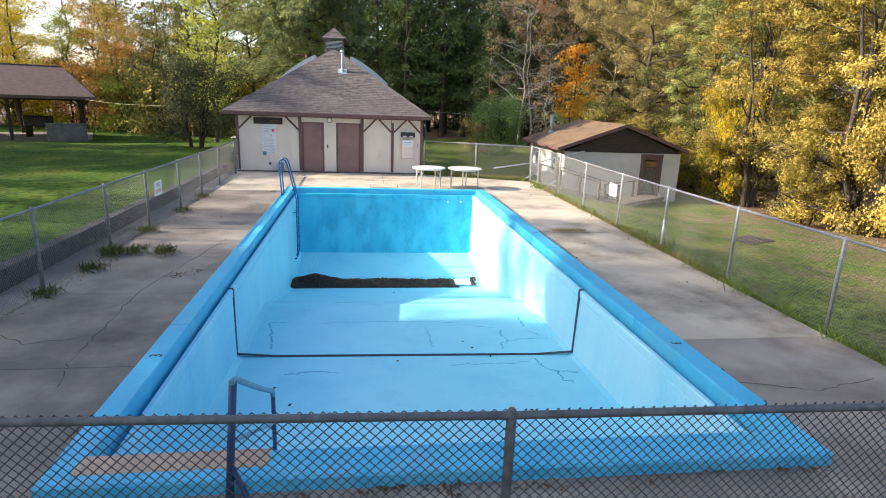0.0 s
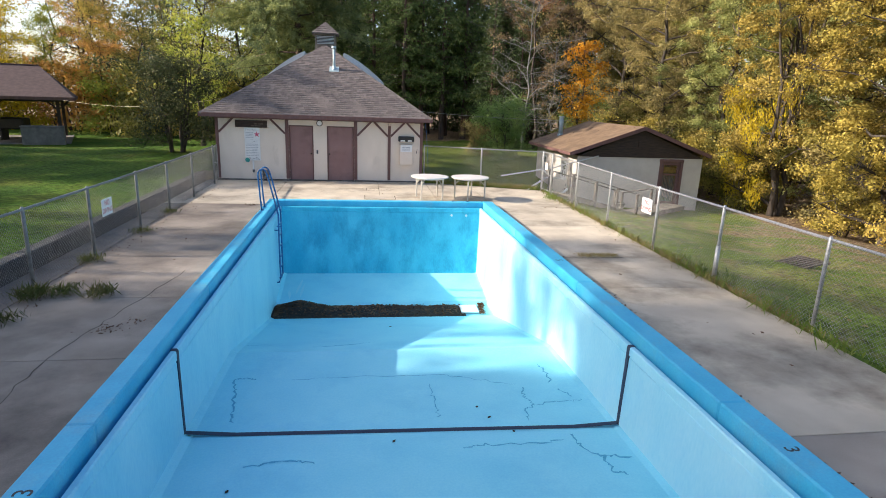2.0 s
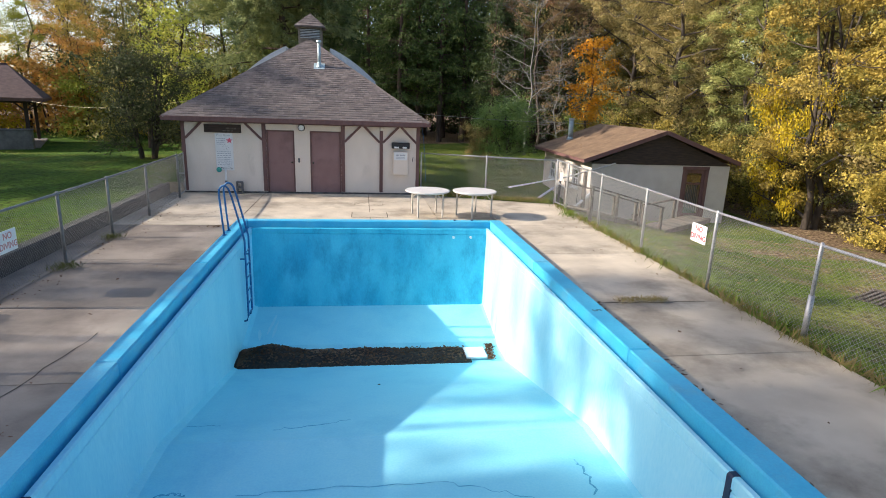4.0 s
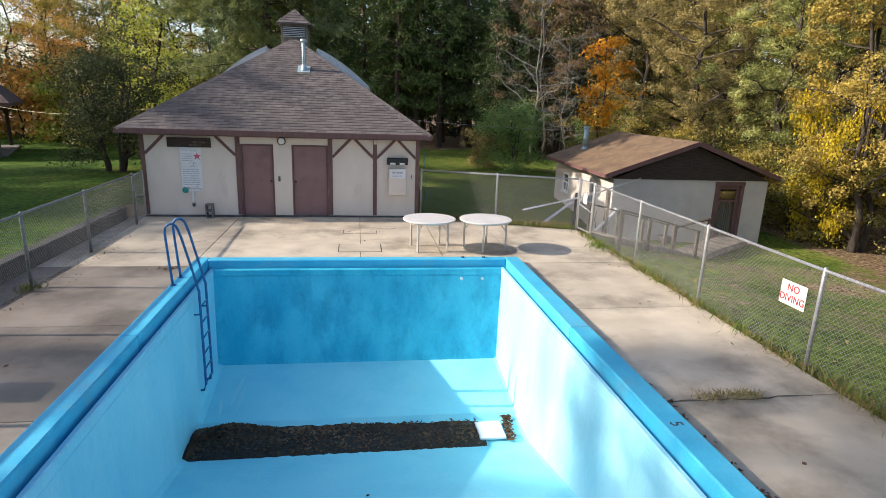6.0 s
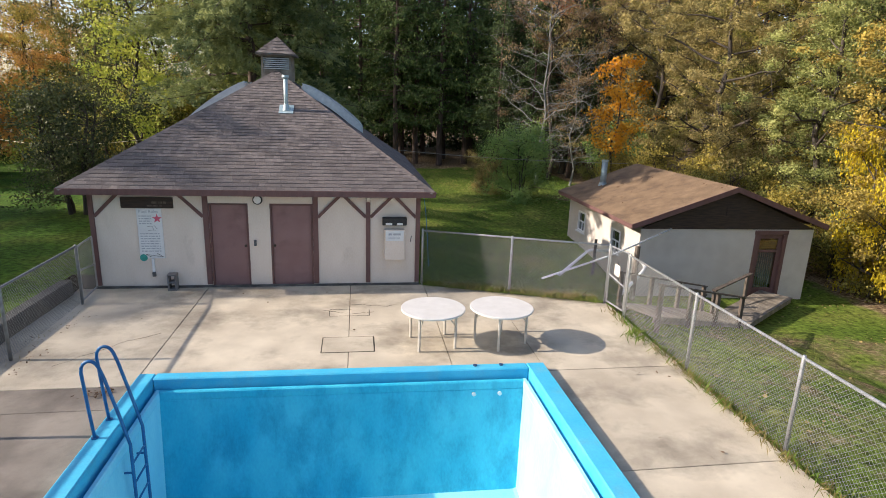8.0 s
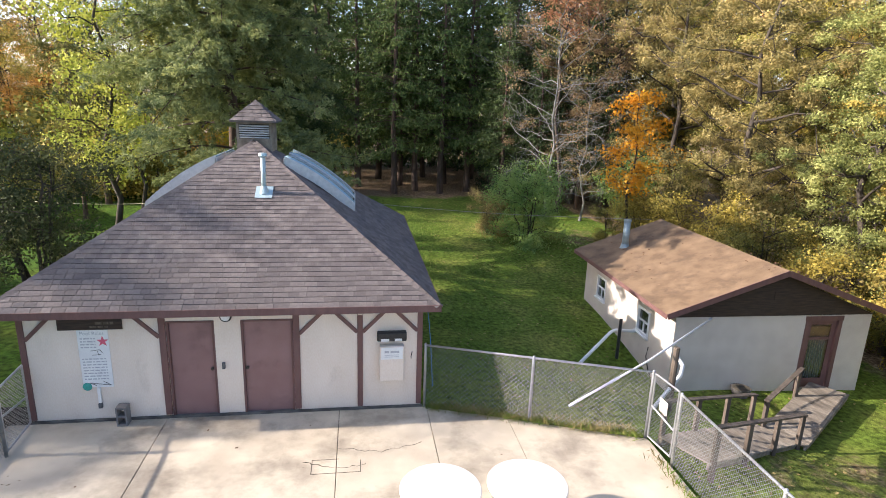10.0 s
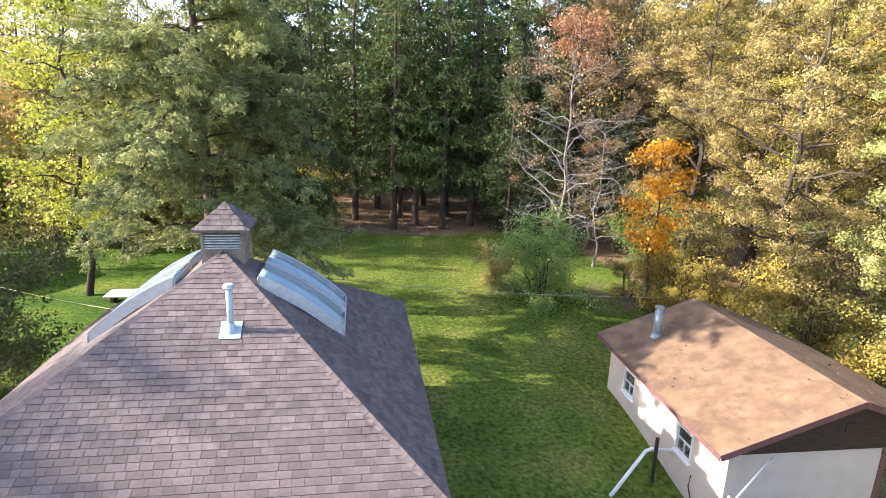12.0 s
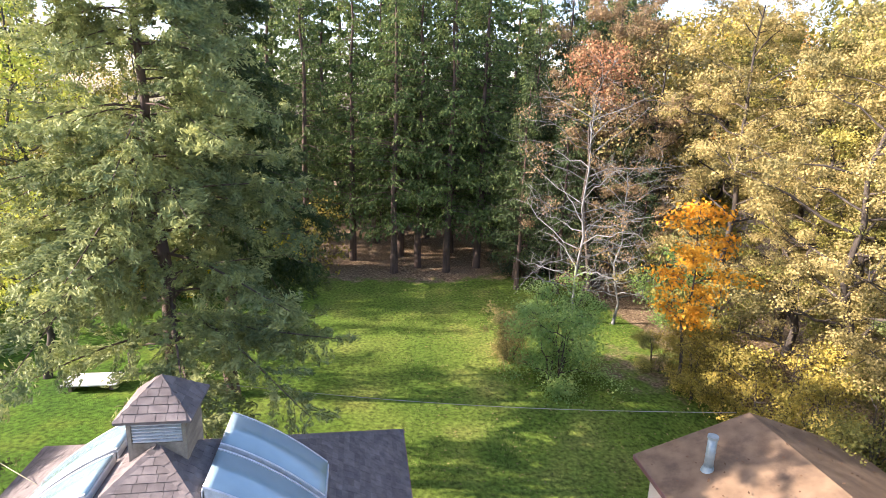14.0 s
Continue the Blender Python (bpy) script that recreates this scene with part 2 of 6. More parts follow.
SPRUCE_M = leaf_mat("olive-green spruce needles", [(0.066, 0.0978, 0.0462), (0.15, 0.186, 0.0792), (0.282, 0.31, 0.119), (0.456, 0.46, 0.165)], 0.28)
SPRUCE_DK = leaf_mat("dark spruce needles", [(0.025, 0.046, 0.02), (0.058, 0.09, 0.035), (0.12, 0.16, 0.053), (0.26, 0.285, 0.085)], 0.22)
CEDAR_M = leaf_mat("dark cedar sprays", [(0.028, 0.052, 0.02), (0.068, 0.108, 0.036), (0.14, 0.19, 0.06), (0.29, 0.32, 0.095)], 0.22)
# darker copy of the cedar leaves, with the grove's shade in the colour
SHADED_CEDAR = leaf_mat("shaded cedar sprays", [(0.03, 0.051, 0.0225), (0.0525, 0.0825, 0.033), (0.09, 0.128, 0.048), (0.165, 0.195, 0.075)], 0.15)
OLIVE = leaf_mat("olive gold leaves", [(0.042, 0.052, 0.018), (0.145, 0.148, 0.04), (0.33, 0.30, 0.075), (0.50, 0.42, 0.115)], 0.2)
GOLD = leaf_mat("gold leaves", [(0.095, 0.088, 0.026), (0.27, 0.225, 0.05), (0.52, 0.41, 0.085), (0.68, 0.53, 0.15)], 0.22)
TAN = leaf_mat("tan olive leaves", [(0.05, 0.05, 0.022), (0.16, 0.142, 0.056), (0.355, 0.285, 0.108), (0.50, 0.39, 0.16)], 0.2)
PALE_GREEN = leaf_mat("pale yellow-green leaves", [(0.045, 0.06, 0.022), (0.155, 0.18, 0.055), (0.35, 0.365, 0.12), (0.54, 0.52, 0.20)], 0.2)
LILAC_LEAF = leaf_mat("dull dark green shrub leaves", [(0.022, 0.032, 0.014), (0.055, 0.07, 0.03), (0.115, 0.125, 0.05), (0.22, 0.21, 0.085)], 0.2)
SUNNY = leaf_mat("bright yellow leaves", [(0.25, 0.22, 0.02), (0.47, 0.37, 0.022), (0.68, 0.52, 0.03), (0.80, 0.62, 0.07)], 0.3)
DRYTUFT = leaf_mat("brown tan leaf tufts", [(0.12, 0.085, 0.045), (0.21, 0.15, 0.08), (0.31, 0.22, 0.12), (0.40, 0.30, 0.17)], 0.25)
LIME = leaf_mat("yellow-green leaves", [(0.15, 0.20, 0.04), (0.27, 0.32, 0.055), (0.44, 0.45, 0.075), (0.56, 0.53, 0.11)], 0.31)
OCHRE = leaf_mat("ochre brown leaves", [(0.055, 0.047, 0.015), (0.20, 0.155, 0.04), (0.47, 0.355, 0.08), (0.69, 0.52, 0.12)], 0.2)
ORANGE = leaf_mat("orange leaves", [(0.40, 0.15, 0.012), (0.58, 0.26, 0.02), (0.72, 0.38, 0.035), (0.78, 0.49, 0.07)], 0.28)
RUST = leaf_mat("rust orange leaves", [(0.30, 0.17, 0.05), (0.50, 0.26, 0.06), (0.62, 0.36, 0.09), (0.66, 0.47, 0.15)], 0.34)
REDLEAF = leaf_mat("red leaves", [(0.22, 0.095, 0.05), (0.32, 0.15, 0.08), (0.40, 0.23, 0.12), (0.42, 0.29, 0.15)], 0.28)
GREEN = leaf_mat("mid green leaves", [(0.11, 0.20, 0.07), (0.18, 0.29, 0.085), (0.27, 0.38, 0.11), (0.38, 0.46, 0.14)], 0.28)
DKGREEN = leaf_mat("dark green leaves", [(0.020, 0.034, 0.020), (0.030, 0.048, 0.026), (0.046, 0.068, 0.034), (0.075, 0.095, 0.045)], 0.14)
BLADE = leaf_mat("grass blades", [(0.06, 0.105, 0.02), (0.105, 0.155, 0.03), (0.17, 0.20, 0.05), (0.28, 0.26, 0.10)], 0.3)
WEED = leaf_mat("dry weed blades", [(0.11, 0.11, 0.035), (0.20, 0.175, 0.06), (0.31, 0.25, 0.10), (0.42, 0.33, 0.16)], 0.19)
FENCE_GRASS = leaf_mat("green fence grass", [(0.06, 0.11, 0.018), (0.11, 0.18, 0.025), (0.17, 0.23, 0.04), (0.26, 0.25, 0.09)], 0.22)
TUFT = leaf_mat("dull green weeds", [(0.03, 0.05, 0.014), (0.06, 0.085, 0.022), (0.11, 0.12, 0.04), (0.19, 0.16, 0.075)], 0.19)


def glass_mat(name, col, rough=0.12, coat=0.6):
    m, n, l, b = node_mat(name)
    b.inputs["Base Color"].default_value = rgb(col)
    b.inputs["Roughness"].default_value = rough
    b.inputs["Specular IOR Level"].default_value = 0.8
    b.inputs["Coat Weight"].default_value = coat
    b.inputs["Coat Roughness"].default_value = 0.05
    tc, nz, mx = n.new("ShaderNodeTexCoord"), n.new("ShaderNodeTexNoise"), n.new("ShaderNodeMixRGB")
    nz.inputs["Scale"].default_value, nz.inputs["Detail"].default_value = 2.2, 5
    l.new(tc.outputs["Object"], nz.inputs["Vector"])
    l.new(nz.outputs[0], mx.inputs[0])
    mx.inputs[1].default_value, mx.inputs[2].default_value = rgb(col), rgb([min(1, c * 1.3 + 0.03) for c in col])
    l.new(mx.outputs[0], b.inputs["Base Color"])
    return m


SKYLIGHT_M = glass_mat("translucent skylight plastic", (0.22, 0.32, 0.36), 0.12, 0.38)
WINDOW_M = glass_mat("dark window glass", (0.02, 0.025, 0.03), 0.06)
DOORGLASS = glass_mat("door glass", (0.85, 0.88, 0.88), 0.02, 0.0)
DOORGLASS.node_tree.nodes["Principled BSDF"].inputs["Transmission Weight"].default_value = 1.0
CLOTH = surf("pale blue-grey curtain cloth", (0.12, 0.15, 0.18), (0.22, 0.26, 0.29), 9, 0.9, bump=0.2, tilt=(6, 1, 0.4))
VALANCE = surf("ochre valance cloth", (0.20, 0.12, 0.04), (0.28, 0.18, 0.06), 9, 0.9, bump=0.2)
PLINTH = surf("dirty plinth concrete", (0.045, 0.042, 0.040), (0.15, 0.14, 0.13), 3.5, 0.95, bump=0.5)


def ground_mat():
    m, n, l, b = node_mat("lawn and leaf litter")
    tc = n.new("ShaderNodeTexCoord")
    def noise_(scale, detail=5):
        q = n.new("ShaderNodeTexNoise")
        q.inputs["Scale"].default_value, q.inputs["Detail"].default_value = scale, detail
        l.new(tc.outputs["Object"], q.inputs["Vector"])
        return q.outputs[0]
    def ramp(src, stops):
        r = n.new("ShaderNodeValToRGB")
        e = r.color_ramp.elements
        while len(e) < len(stops):
            e.new(0.5)
        for i, (p, c) in enumerate(stops):
            e[i].position, e[i].color = p, rgb(c)
        l.new(src, r.inputs[0])
        return r.outputs[0]
    grass = ramp(noise_(0.35), [(0.3, (0.068, 0.118, 0.016)), (0.5, (0.118, 0.17, 0.026)), (0.7, (0.20, 0.212, 0.05))])
    # greener ramp for the -x lawn: its backlight put into the colour
    backlit_grass = ramp(noise_(0.4), [(0.3, (0.032, 0.075, 0.009)), (0.5, (0.058, 0.115, 0.012)), (0.7, (0.115, 0.145, 0.022))])
    at = n.new("ShaderNodeVertexColor")
    at.layer_name = "litter"
    sep = n.new("ShaderNodeSeparateColor")
    l.new(at.outputs[0], sep.inputs[0])
    dry = n.new("ShaderNodeMixRGB")
    l.new(sep.outputs[1], dry.inputs[0])
    l.new(backlit_grass, dry.inputs[1])
    l.new(grass, dry.inputs[2])
    grass = dry.outputs[0]
    fine = ramp(noise_(7, 8), [(0.32, (0.16, 0.16, 0.16)), (0.68, (0.84, 0.84, 0.84))])
    ov = n.new("ShaderNodeMixRGB")
    ov.blend_type = "OVERLAY"
    ov.inputs[0].default_value = 0.8
    l.new(grass, ov.inputs[1])
    l.new(fine, ov.inputs[2])
    litter = ramp(noise_(9, 6), [(0.3, (0.075, 0.048, 0.028)), (0.5, (0.20, 0.14, 0.085)), (0.68, (0.42, 0.32, 0.20))])
    # the leaf-litter share is painted on the sheet by place (woods' floor)
    add = n.new("ShaderNodeMath")
    add.operation = "MULTIPLY_ADD"
    l.new(noise_(1.2, 6), add.inputs[0])
    add.inputs[1].default_value = 0.9
    l.new(sep.outputs[0], add.inputs[2])
    cut = ramp(add.outputs[0], [(0.78, (0, 0, 0)), (1.0, (1, 1, 1))])
    mx = n.new("ShaderNodeMixRGB")
    l.new(cut, mx.inputs[0])
    l.new(ov.outputs[0], mx.inputs[1])
    l.new(litter, mx.inputs[2])
    l.new(mx.outputs[0], b.inputs["Base Color"])
    b.inputs["Roughness"].default_value = 0.95
    b.inputs["Specular IOR Level"].default_value = 0.1
    bp = n.new("ShaderNodeBump")
    bp.inputs["Strength"].default_value, bp.inputs["Distance"].default_value = 0.8, 0.05
    l.new(noise_(30, 4), bp.inputs["Height"])
    l.new(bp.outputs[0], b.inputs["Normal"])
    return m


GROUND = ground_mat()


# ---- building helpers ----
def root(ob):
    while ob.parent:
        ob = ob.parent
    return ob


def thing(name, loc=(0, 0, 0), label="", category="", group="", kind="", turn=0.0):
    ob = new(name)
    ob.empty_display_size = 0.2
    ob.matrix_basis = pose(*loc, 0, 0, turn)
    return tagged(ob, label, category, group, kind)


def to_mesh(name, bm, material, smooth=False):
    me = bpy.data.meshes.new(name)
    bmesh.ops.recalc_face_normals(bm, faces=bm.faces)
    bm.to_mesh(me)
    bm.free()
    me.materials.append(material)
    if smooth:
        me.polygons.foreach_set("use_smooth", [True] * len(me.polygons))
    return me


def part(name, bm, material, parent=None, label="", smooth=False):
    """One mesh object under a thing or a part, in the thing's own coordinates."""
    ob = new(name, to_mesh(name, bm, material, smooth))
    if parent:
        ob.parent = parent
    return tagged(ob, label)


def solo(name, bm, material, label, category, loc=(0, 0, 0), turn=0.0, kind="", group="", smooth=False):
    ob = part(name, bm, material, None, "", smooth)
    ob.matrix_basis = pose(*loc, 0, 0, turn)
    return tagged(ob, label, category, group, kind)


def raw(name, verts, faces, material, parent=None, label="", smooth=False):
    me = bpy.data.meshes.new(name)
    me.from_pydata([tuple(v) for v in verts], [], faces)
    me.materials.append(material)
    if smooth:
        me.polygons.foreach_set("use_smooth", [True] * len(me.polygons))
    ob = new(name, me)
    if parent:
        ob.parent = parent
    return tagged(ob, label)


def box(bm, lo, hi, bevel=0.0, m=None):
    vs = bmesh.ops.create_cube(bm, size=1.0)["verts"]
    c = [(a + b) / 2 for a, b in zip(lo, hi)]
    s = [b - a for a, b in zip(lo, hi)]
    bmesh.ops.transform(bm, matrix=Matrix.LocRotScale(c, None, s), verts=vs)
    if bevel:
        es = list({e for v in vs for e in v.link_edges})
        out = bmesh.ops.bevel(bm, geom=es, offset=bevel, segments=1, profile=0.5, affect="EDGES", clamp_overlap=True)
        vs = list({v for f in out["faces"] for v in f.verts} | {v for v in vs if v.is_valid})
    if m:
        bmesh.ops.transform(bm, matrix=m, verts=vs)
    return bm


def boxes(*specs, bevel=0.0):
    bm = bmesh.new()
    for lo, hi in specs:
        box(bm, lo, hi, bevel)
    return bm


def beam(bm, a, b, w, h, bevel=0.004):
    """A rectangular bar from a to b, w wide across and h high."""
    a, b = Vector(a), Vector(b)
    d = b - a
    q = d.to_track_quat("Y", "Z").to_matrix().to_4x4()
    return box(bm, (-w / 2, 0, -h / 2), (w / 2, d.length, h / 2), bevel, Matrix.Translation(a) @ q)


def ring_tube(points, radii, sides=8, cap=True):
    """Vertices and faces of a tube along points."""
    P = [Vector(p) for p in points]
    if not hasattr(radii, "__len__"):
        radii = [radii] * len(P)
    verts, faces = [], []
    up = Vector((0.31, 0.17, 0.93))
    for i, p in enumerate(P):
        t = (P[min(i + 1, len(P) - 1)] - P[max(i - 1, 0)]).normalized()
        u = t.cross(up)
        if u.length < 0.05:
            u = t.cross(Vector((1, 0, 0)))
        u.normalize()
        w = t.cross(u)
        for k in range(sides):
            a = 2 * math.pi * k / sides
            verts.append(p + (u * math.cos(a) + w * math.sin(a)) * radii[i])
    for i in range(len(P) - 1):
        for k in range(sides):
            k2 = (k + 1) % sides
            faces.append((i * sides + k, i * sides + k2, (i + 1) * sides + k2, (i + 1) * sides + k))
    if cap:
        faces.append(tuple(range(sides))[::-1])
        faces.append(tuple((len(P) - 1) * sides + k for k in range(sides)))
    return verts, faces


def tube(bm, points, radii, sides=10):
    v, f = ring_tube(points, radii, sides)
    vs = [bm.verts.new(p) for p in v]
    for q in f:
        bm.faces.new([vs[i] for i in q])
    return bm


def poly(bm, pts):
    return bm.faces.new([bm.verts.new(p) for p in pts])


def prism(bm, outline, push):
    """A flat outline (3D points) pushed along a vector into a solid."""
    push = Vector(push)
    a = [bm.verts.new(p) for p in outline]
    b = [bm.verts.new(Vector(p) + push) for p in outline]
    n = len(a)
    bm.faces.new(a)
    bm.faces.new(b[::-1])
    for i in range(n):
        bm.faces.new((a[i], b[i], b[(i + 1) % n], a[(i + 1) % n]))
    return bm


def disc(bm, c, r, h, sides=24, axis="z"):
    d = Vector({"x": (1, 0, 0), "y": (0, 1, 0), "z": (0, 0, 1)}[axis])
    return tube(bm, [Vector(c), Vector(c) + d * h], r, sides)


def writing(name, words, size, material, m, parent=None, label="", depth=0.0015, bold=0.0):
    cu = bpy.data.curves.new(name, "FONT")
    cu.body, cu.size, cu.align_x, cu.align_y, cu.extrude = words, size, "CENTER", "CENTER", depth
    cu.resolution_u, cu.offset = 3, bold
    tmp = bpy.data.objects.new(name, cu)
    scene.collection.objects.link(tmp)
    me = bpy.data.meshes.new_from_object(tmp.evaluated_get(bpy.context.evaluated_depsgraph_get()))
    bpy.data.objects.remove(tmp)
    me.materials.clear()
    me.materials.append(material)
    ob = new(name, me)
    ob.parent = parent
    ob.matrix_basis = m
    return tagged(ob, label)


# ---- ground ----
HEIGHTS = [(-5.9, 2, .31), (-5.9, 6, .31), (-5.9, 10, .31), (-5.9, 14, .31), (-5.9, 18, .31), (-5.9, 22, .30), (-9, 8, .40), (-9, 16, .38), (-7, 24, .30), (-9, 32, .22), (-20, 30, .2), (-20, 44, -.5), (-14, 48, -.65), (-18, 58, -.6), (-30, 44, -.5), (-40, 50, -.5), (-40, 10, .5), (-20, 5, .5), (-6, 33, .1),
           (-3, 36, .0), (3, 28, -.25), (3, 34, -.3), (6, 30, -.7), (8, 26, -.95), (7, 24, -.15), (9, 35, -.75), (9, 40, -.5), (4, 58, -.4), (10, 58, -.3), (9.5, 27, -1.3), (13, 25, -1.42), (16, 25, -1.5), (15.5, 34, -1.2), (15, 44, -.6),
           (6.9, 4, -.05), (6.9, 12, -.06), (6.95, 18, -.08), (9, 8, -.35), (9, 14, -.4), (9.5, 20, -.65), (12, 10, -.6), (13, 16, -.85), (13, 21, -1.15), (18, 16, -1.3), (22, 22, -1.9), (22, 32, -1.5), (30, 20, -3), (30, 45, -1.5), (12, -5, -.6), (0, -10, -.05), (-6, -10, .2), (40, 0, -3)]
HX = np.array(HEIGHTS)


def ground_z(x, y):
    d2 = (HX[:, 0] - x) ** 2 + (HX[:, 1] - y) ** 2 + 0.6
    w = d2 ** -1.7
    z = float((w * HX[:, 2]).sum() / w.sum())
    z += 0.05 * noise.noise((x * 0.22, y * 0.22, 3.0))
    return min(z, -.06) if 1 < x < 7 and 21 < y < 26 else z


def litter_share(x, y):
    """How much fallen leaf covers the lawn: the woods' floor, and strewn under the trees on the bank."""
    s = 0.0
    s = max(s, min(1, (y - 52 - 0.12 * abs(x - 6)) / 5)) if x > -6 else max(s, min(1, (y - 62) / 5))
    edge = 17.3 + 0.16 * max(0, 24 - y) - 0.10 * max(0, y - 36)
    s = max(s, min(1, max(0, (x - edge) / 2.0 + 0.5)))
    if y > 36:
        s = max(s, 0.55 * max(0, 1 - math.hypot(x - 14.5, y - 42) / 5.5))
    s = max(s, min(1, max(0, (-28 - x) / 6)) * 0.6)
    if x > 6 and y < 24:
        s = max(s, .28 + .02 * (x - 7))
    return s


def build_ground():
    xs = sorted(set(list(np.arange(-30, -6.5, 1.0)) + [-5.75, 6.5] + list(np.arange(-5, 6, 1.0)) + list(np.arange(6.9, 30, 0.6)) + [-400, -200, -120, -80, -60, -45, -37, 34, 40, 50, 70, 110, 200, 400]))
    ys = sorted(set(list(np.arange(1.0, 24.0, 1.0)) + [24.5] + list(np.arange(25.2, 62, 0.8)) + list(np.arange(62, 100, 4)) + [-400, -100, -40, -20, -10, -5, -2, 120, 160, 250, 500]))
    verts, share, index, faces = [], [], {}, []
    for j, y in enumerate(ys):
        for i, x in enumerate(xs):
            index[i, j] = len(verts)
            verts.append((x, y, ground_z(x, y)))
            share.append(litter_share(x, y))
    for j in range(len(ys) - 1):
        for i in range(len(xs) - 1):
            if -5.8 < xs[i] and xs[i + 1] < 6.6 and 0.9 < ys[j] and ys[j + 1] < 24.6:
                if not (xs[i] > 1.9 and ys[j] > 21.9):
                    continue
            faces.append((index[i, j], index[i + 1, j], index[i + 1, j + 1], index[i, j + 1]))
    ob = raw("ground", verts, faces, GROUND, smooth=True)
    col = ob.data.color_attributes.new("litter", "FLOAT_COLOR", "POINT")
    for k, s in enumerate(share):
        # green channel fades the backlit grass colour out towards +x
        col.data[k].color = (s, min(1, max(0, (verts[k][0] + 7) / 12)), 0, 1)
    return tagged(ob, "uneven autumn lawn strewn with fallen leaves", "ground", kind="structure")


ground = build_ground()

# ---- pool ----
PX0, PX1, PY0, PY1 = -2.22, 3.71, 4.50, 19.20      # inner wall faces
OX0, OX1, OY0, OY1 = -2.60, 4.15, 4.03, 19.52      # outer coping faces
TOP, LIP = 0.13, -0.04


def floor_z(y):
    """Pool floor: nearly level shallow end, slope to the sump trench, short rise to the far wall."""
    if y < 12.0:
        return -1.10 - 0.035 * (y - 4.5)
    if y < 16.3:
        return -1.3625 - 0.246 * (y - 12.0)
    if y < 17.25:
        return -2.42
    return -2.36 + (y - 17.25) * 0.178


def build_pool():
    pool = thing("swimming_pool", (0.73, 11.9, 0), "empty rectangular concrete swimming pool painted bright blue", "swimming pool", kind="structure", turn=0.3)
    o = Vector((0.7, 11.9, 0))

    def L(x, y, z):
        # the end walls run slightly askew to the long sides
        return Vector((x, y - 0.019 * (x - 0.74), z)) - o
    # floor
    bm = bmesh.new()
    ysteps = [PY0, 7, 9.4, 10.9, 11.7, 12.0, 12.3, 14.5, 16.25, 16.4, 17.2, 17.3, 18.2, PY1 - .22, PY1]
    zs = [floor_z(y) for y in ysteps[:9]] + [-2.44, -2.44, -2.35, -2.19, -2.05, -1.97]
    rows = []
    for y, z in zip(ysteps, zs):
        rows.append([bm.verts.new(L(x, y, z + (0.05 if x in (PX0, PX1) else 0.0))) for x in (PX0, PX0 + 0.12, 0.7, PX1 - 0.12, PX1)])
    for a, b in zip(rows, rows[1:]):
        for i in range(4):
            bm.faces.new((a[i], a[i + 1], b[i + 1], b[i]))
    part("pool_floor", bm, POOL, pool, "light blue painted pool floor with hairline cracks")
    # walls, each with a rounded lip on top
    T = 0.065

    def wall(name, a, b, inward, paint=POOL_WALL, batter=0.03):
        """A wall from a to b with a raised thin lip, a groove under it, and a foot that leans inwards by batter."""
        a, b, n = Vector(a), Vector(b), Vector(inward)
        w = bmesh.new()
        prof = [(batter, -2.6), (0.004, -0.20), (-0.006, -0.19), (-0.006, -0.175), (0.012, -0.165), (0.012, LIP - 0.02), (-0.004, LIP), (-T + 0.01, LIP), (-T, LIP - 0.02), (-T, -0.20), (-T, -2.6)]
        ra = [w.verts.new(L(*(a + n * p + Vector((0, 0, z))))) for p, z in prof]
        rb = [w.verts.new(L(*(b + n * p + Vector((0, 0, z))))) for p, z in prof]
        for i in range(len(prof)):
            j = (i + 1) % len(prof)
            w.faces.new((ra[i], ra[j], rb[j], rb[i]))
        w.faces.new(ra)
        w.faces.new(rb[::-1])
        return part(name, w, paint, pool)
    wall("pool_wall", (PX0, PY0 - T, 0), (PX0, PY1 + T, 0), (1, 0, 0))
    # paler sunlit side and darker shaded end: light put into the paint
    wall("pool_wall", (PX1, PY0 - T, 0), (PX1, PY1 + T, 0), (-1, 0, 0), POOL_LIT_CHALK, .08)
    wall("pool_wall", (PX0 + .003, PY1, 0), (PX1 - .003, PY1, 0), (0, -1, 0), POOL_END_SHADED, .26)
    wall("pool_wall", (PX0 + .003, PY0, 0), (PX1 - .003, PY0, 0), (0, 1, 0))
    # overflow gutter: a narrow channel between the lip and the coping
    g = bmesh.new()
    G = -0.14
    W = 0.115
    for lo, hi in (((PX0 - W - .02, OY0 + .2, G - .1), (PX0 - T, OY1 - .1, G)), ((PX1 + T, OY0 + .2, G - .1), (PX1 + W + .02, OY1 - .1, G)),
                   ((PX0 - T, PY1 + T, G - .1), (PX1 + T, PY1 + W + .02, G))):
        box(g, Vector(lo), Vector(hi))
    for v in g.verts:
        v.co = L(*v.co)
    part("gutter", g, GUTTER_M, pool, "recessed overflow gutter")
    # raised coping in cast lengths with rounded edges
    def coping(lo, hi):
        c = bmesh.new()
        box(c, Vector(lo), Vector(hi), 0.02)
        for v in c.verts:
            v.co = L(*v.co)
        part("coping", c, COPING, pool)
    for y0, y1 in ((OY0, 7.3), (7.3, 11.4), (11.4, 15.5), (15.5, OY1)):
        coping((OX0, y0 + .001, -0.35), (PX0 - W, y1 - .001, TOP))
        coping((PX1 + W, y0 + .001, -0.35), (OX1, y1 - .001, TOP))
    coping((PX0 - W + .002, PY1 + W, -0.35), (PX1 + W - .002, OY1, TOP))
    coping((PX0 - W + .002, OY0, -0.35), (PX1 + W - .002, PY0 - .07, TOP))
    # depth-change line painted over floor and both walls
    w = 0.045
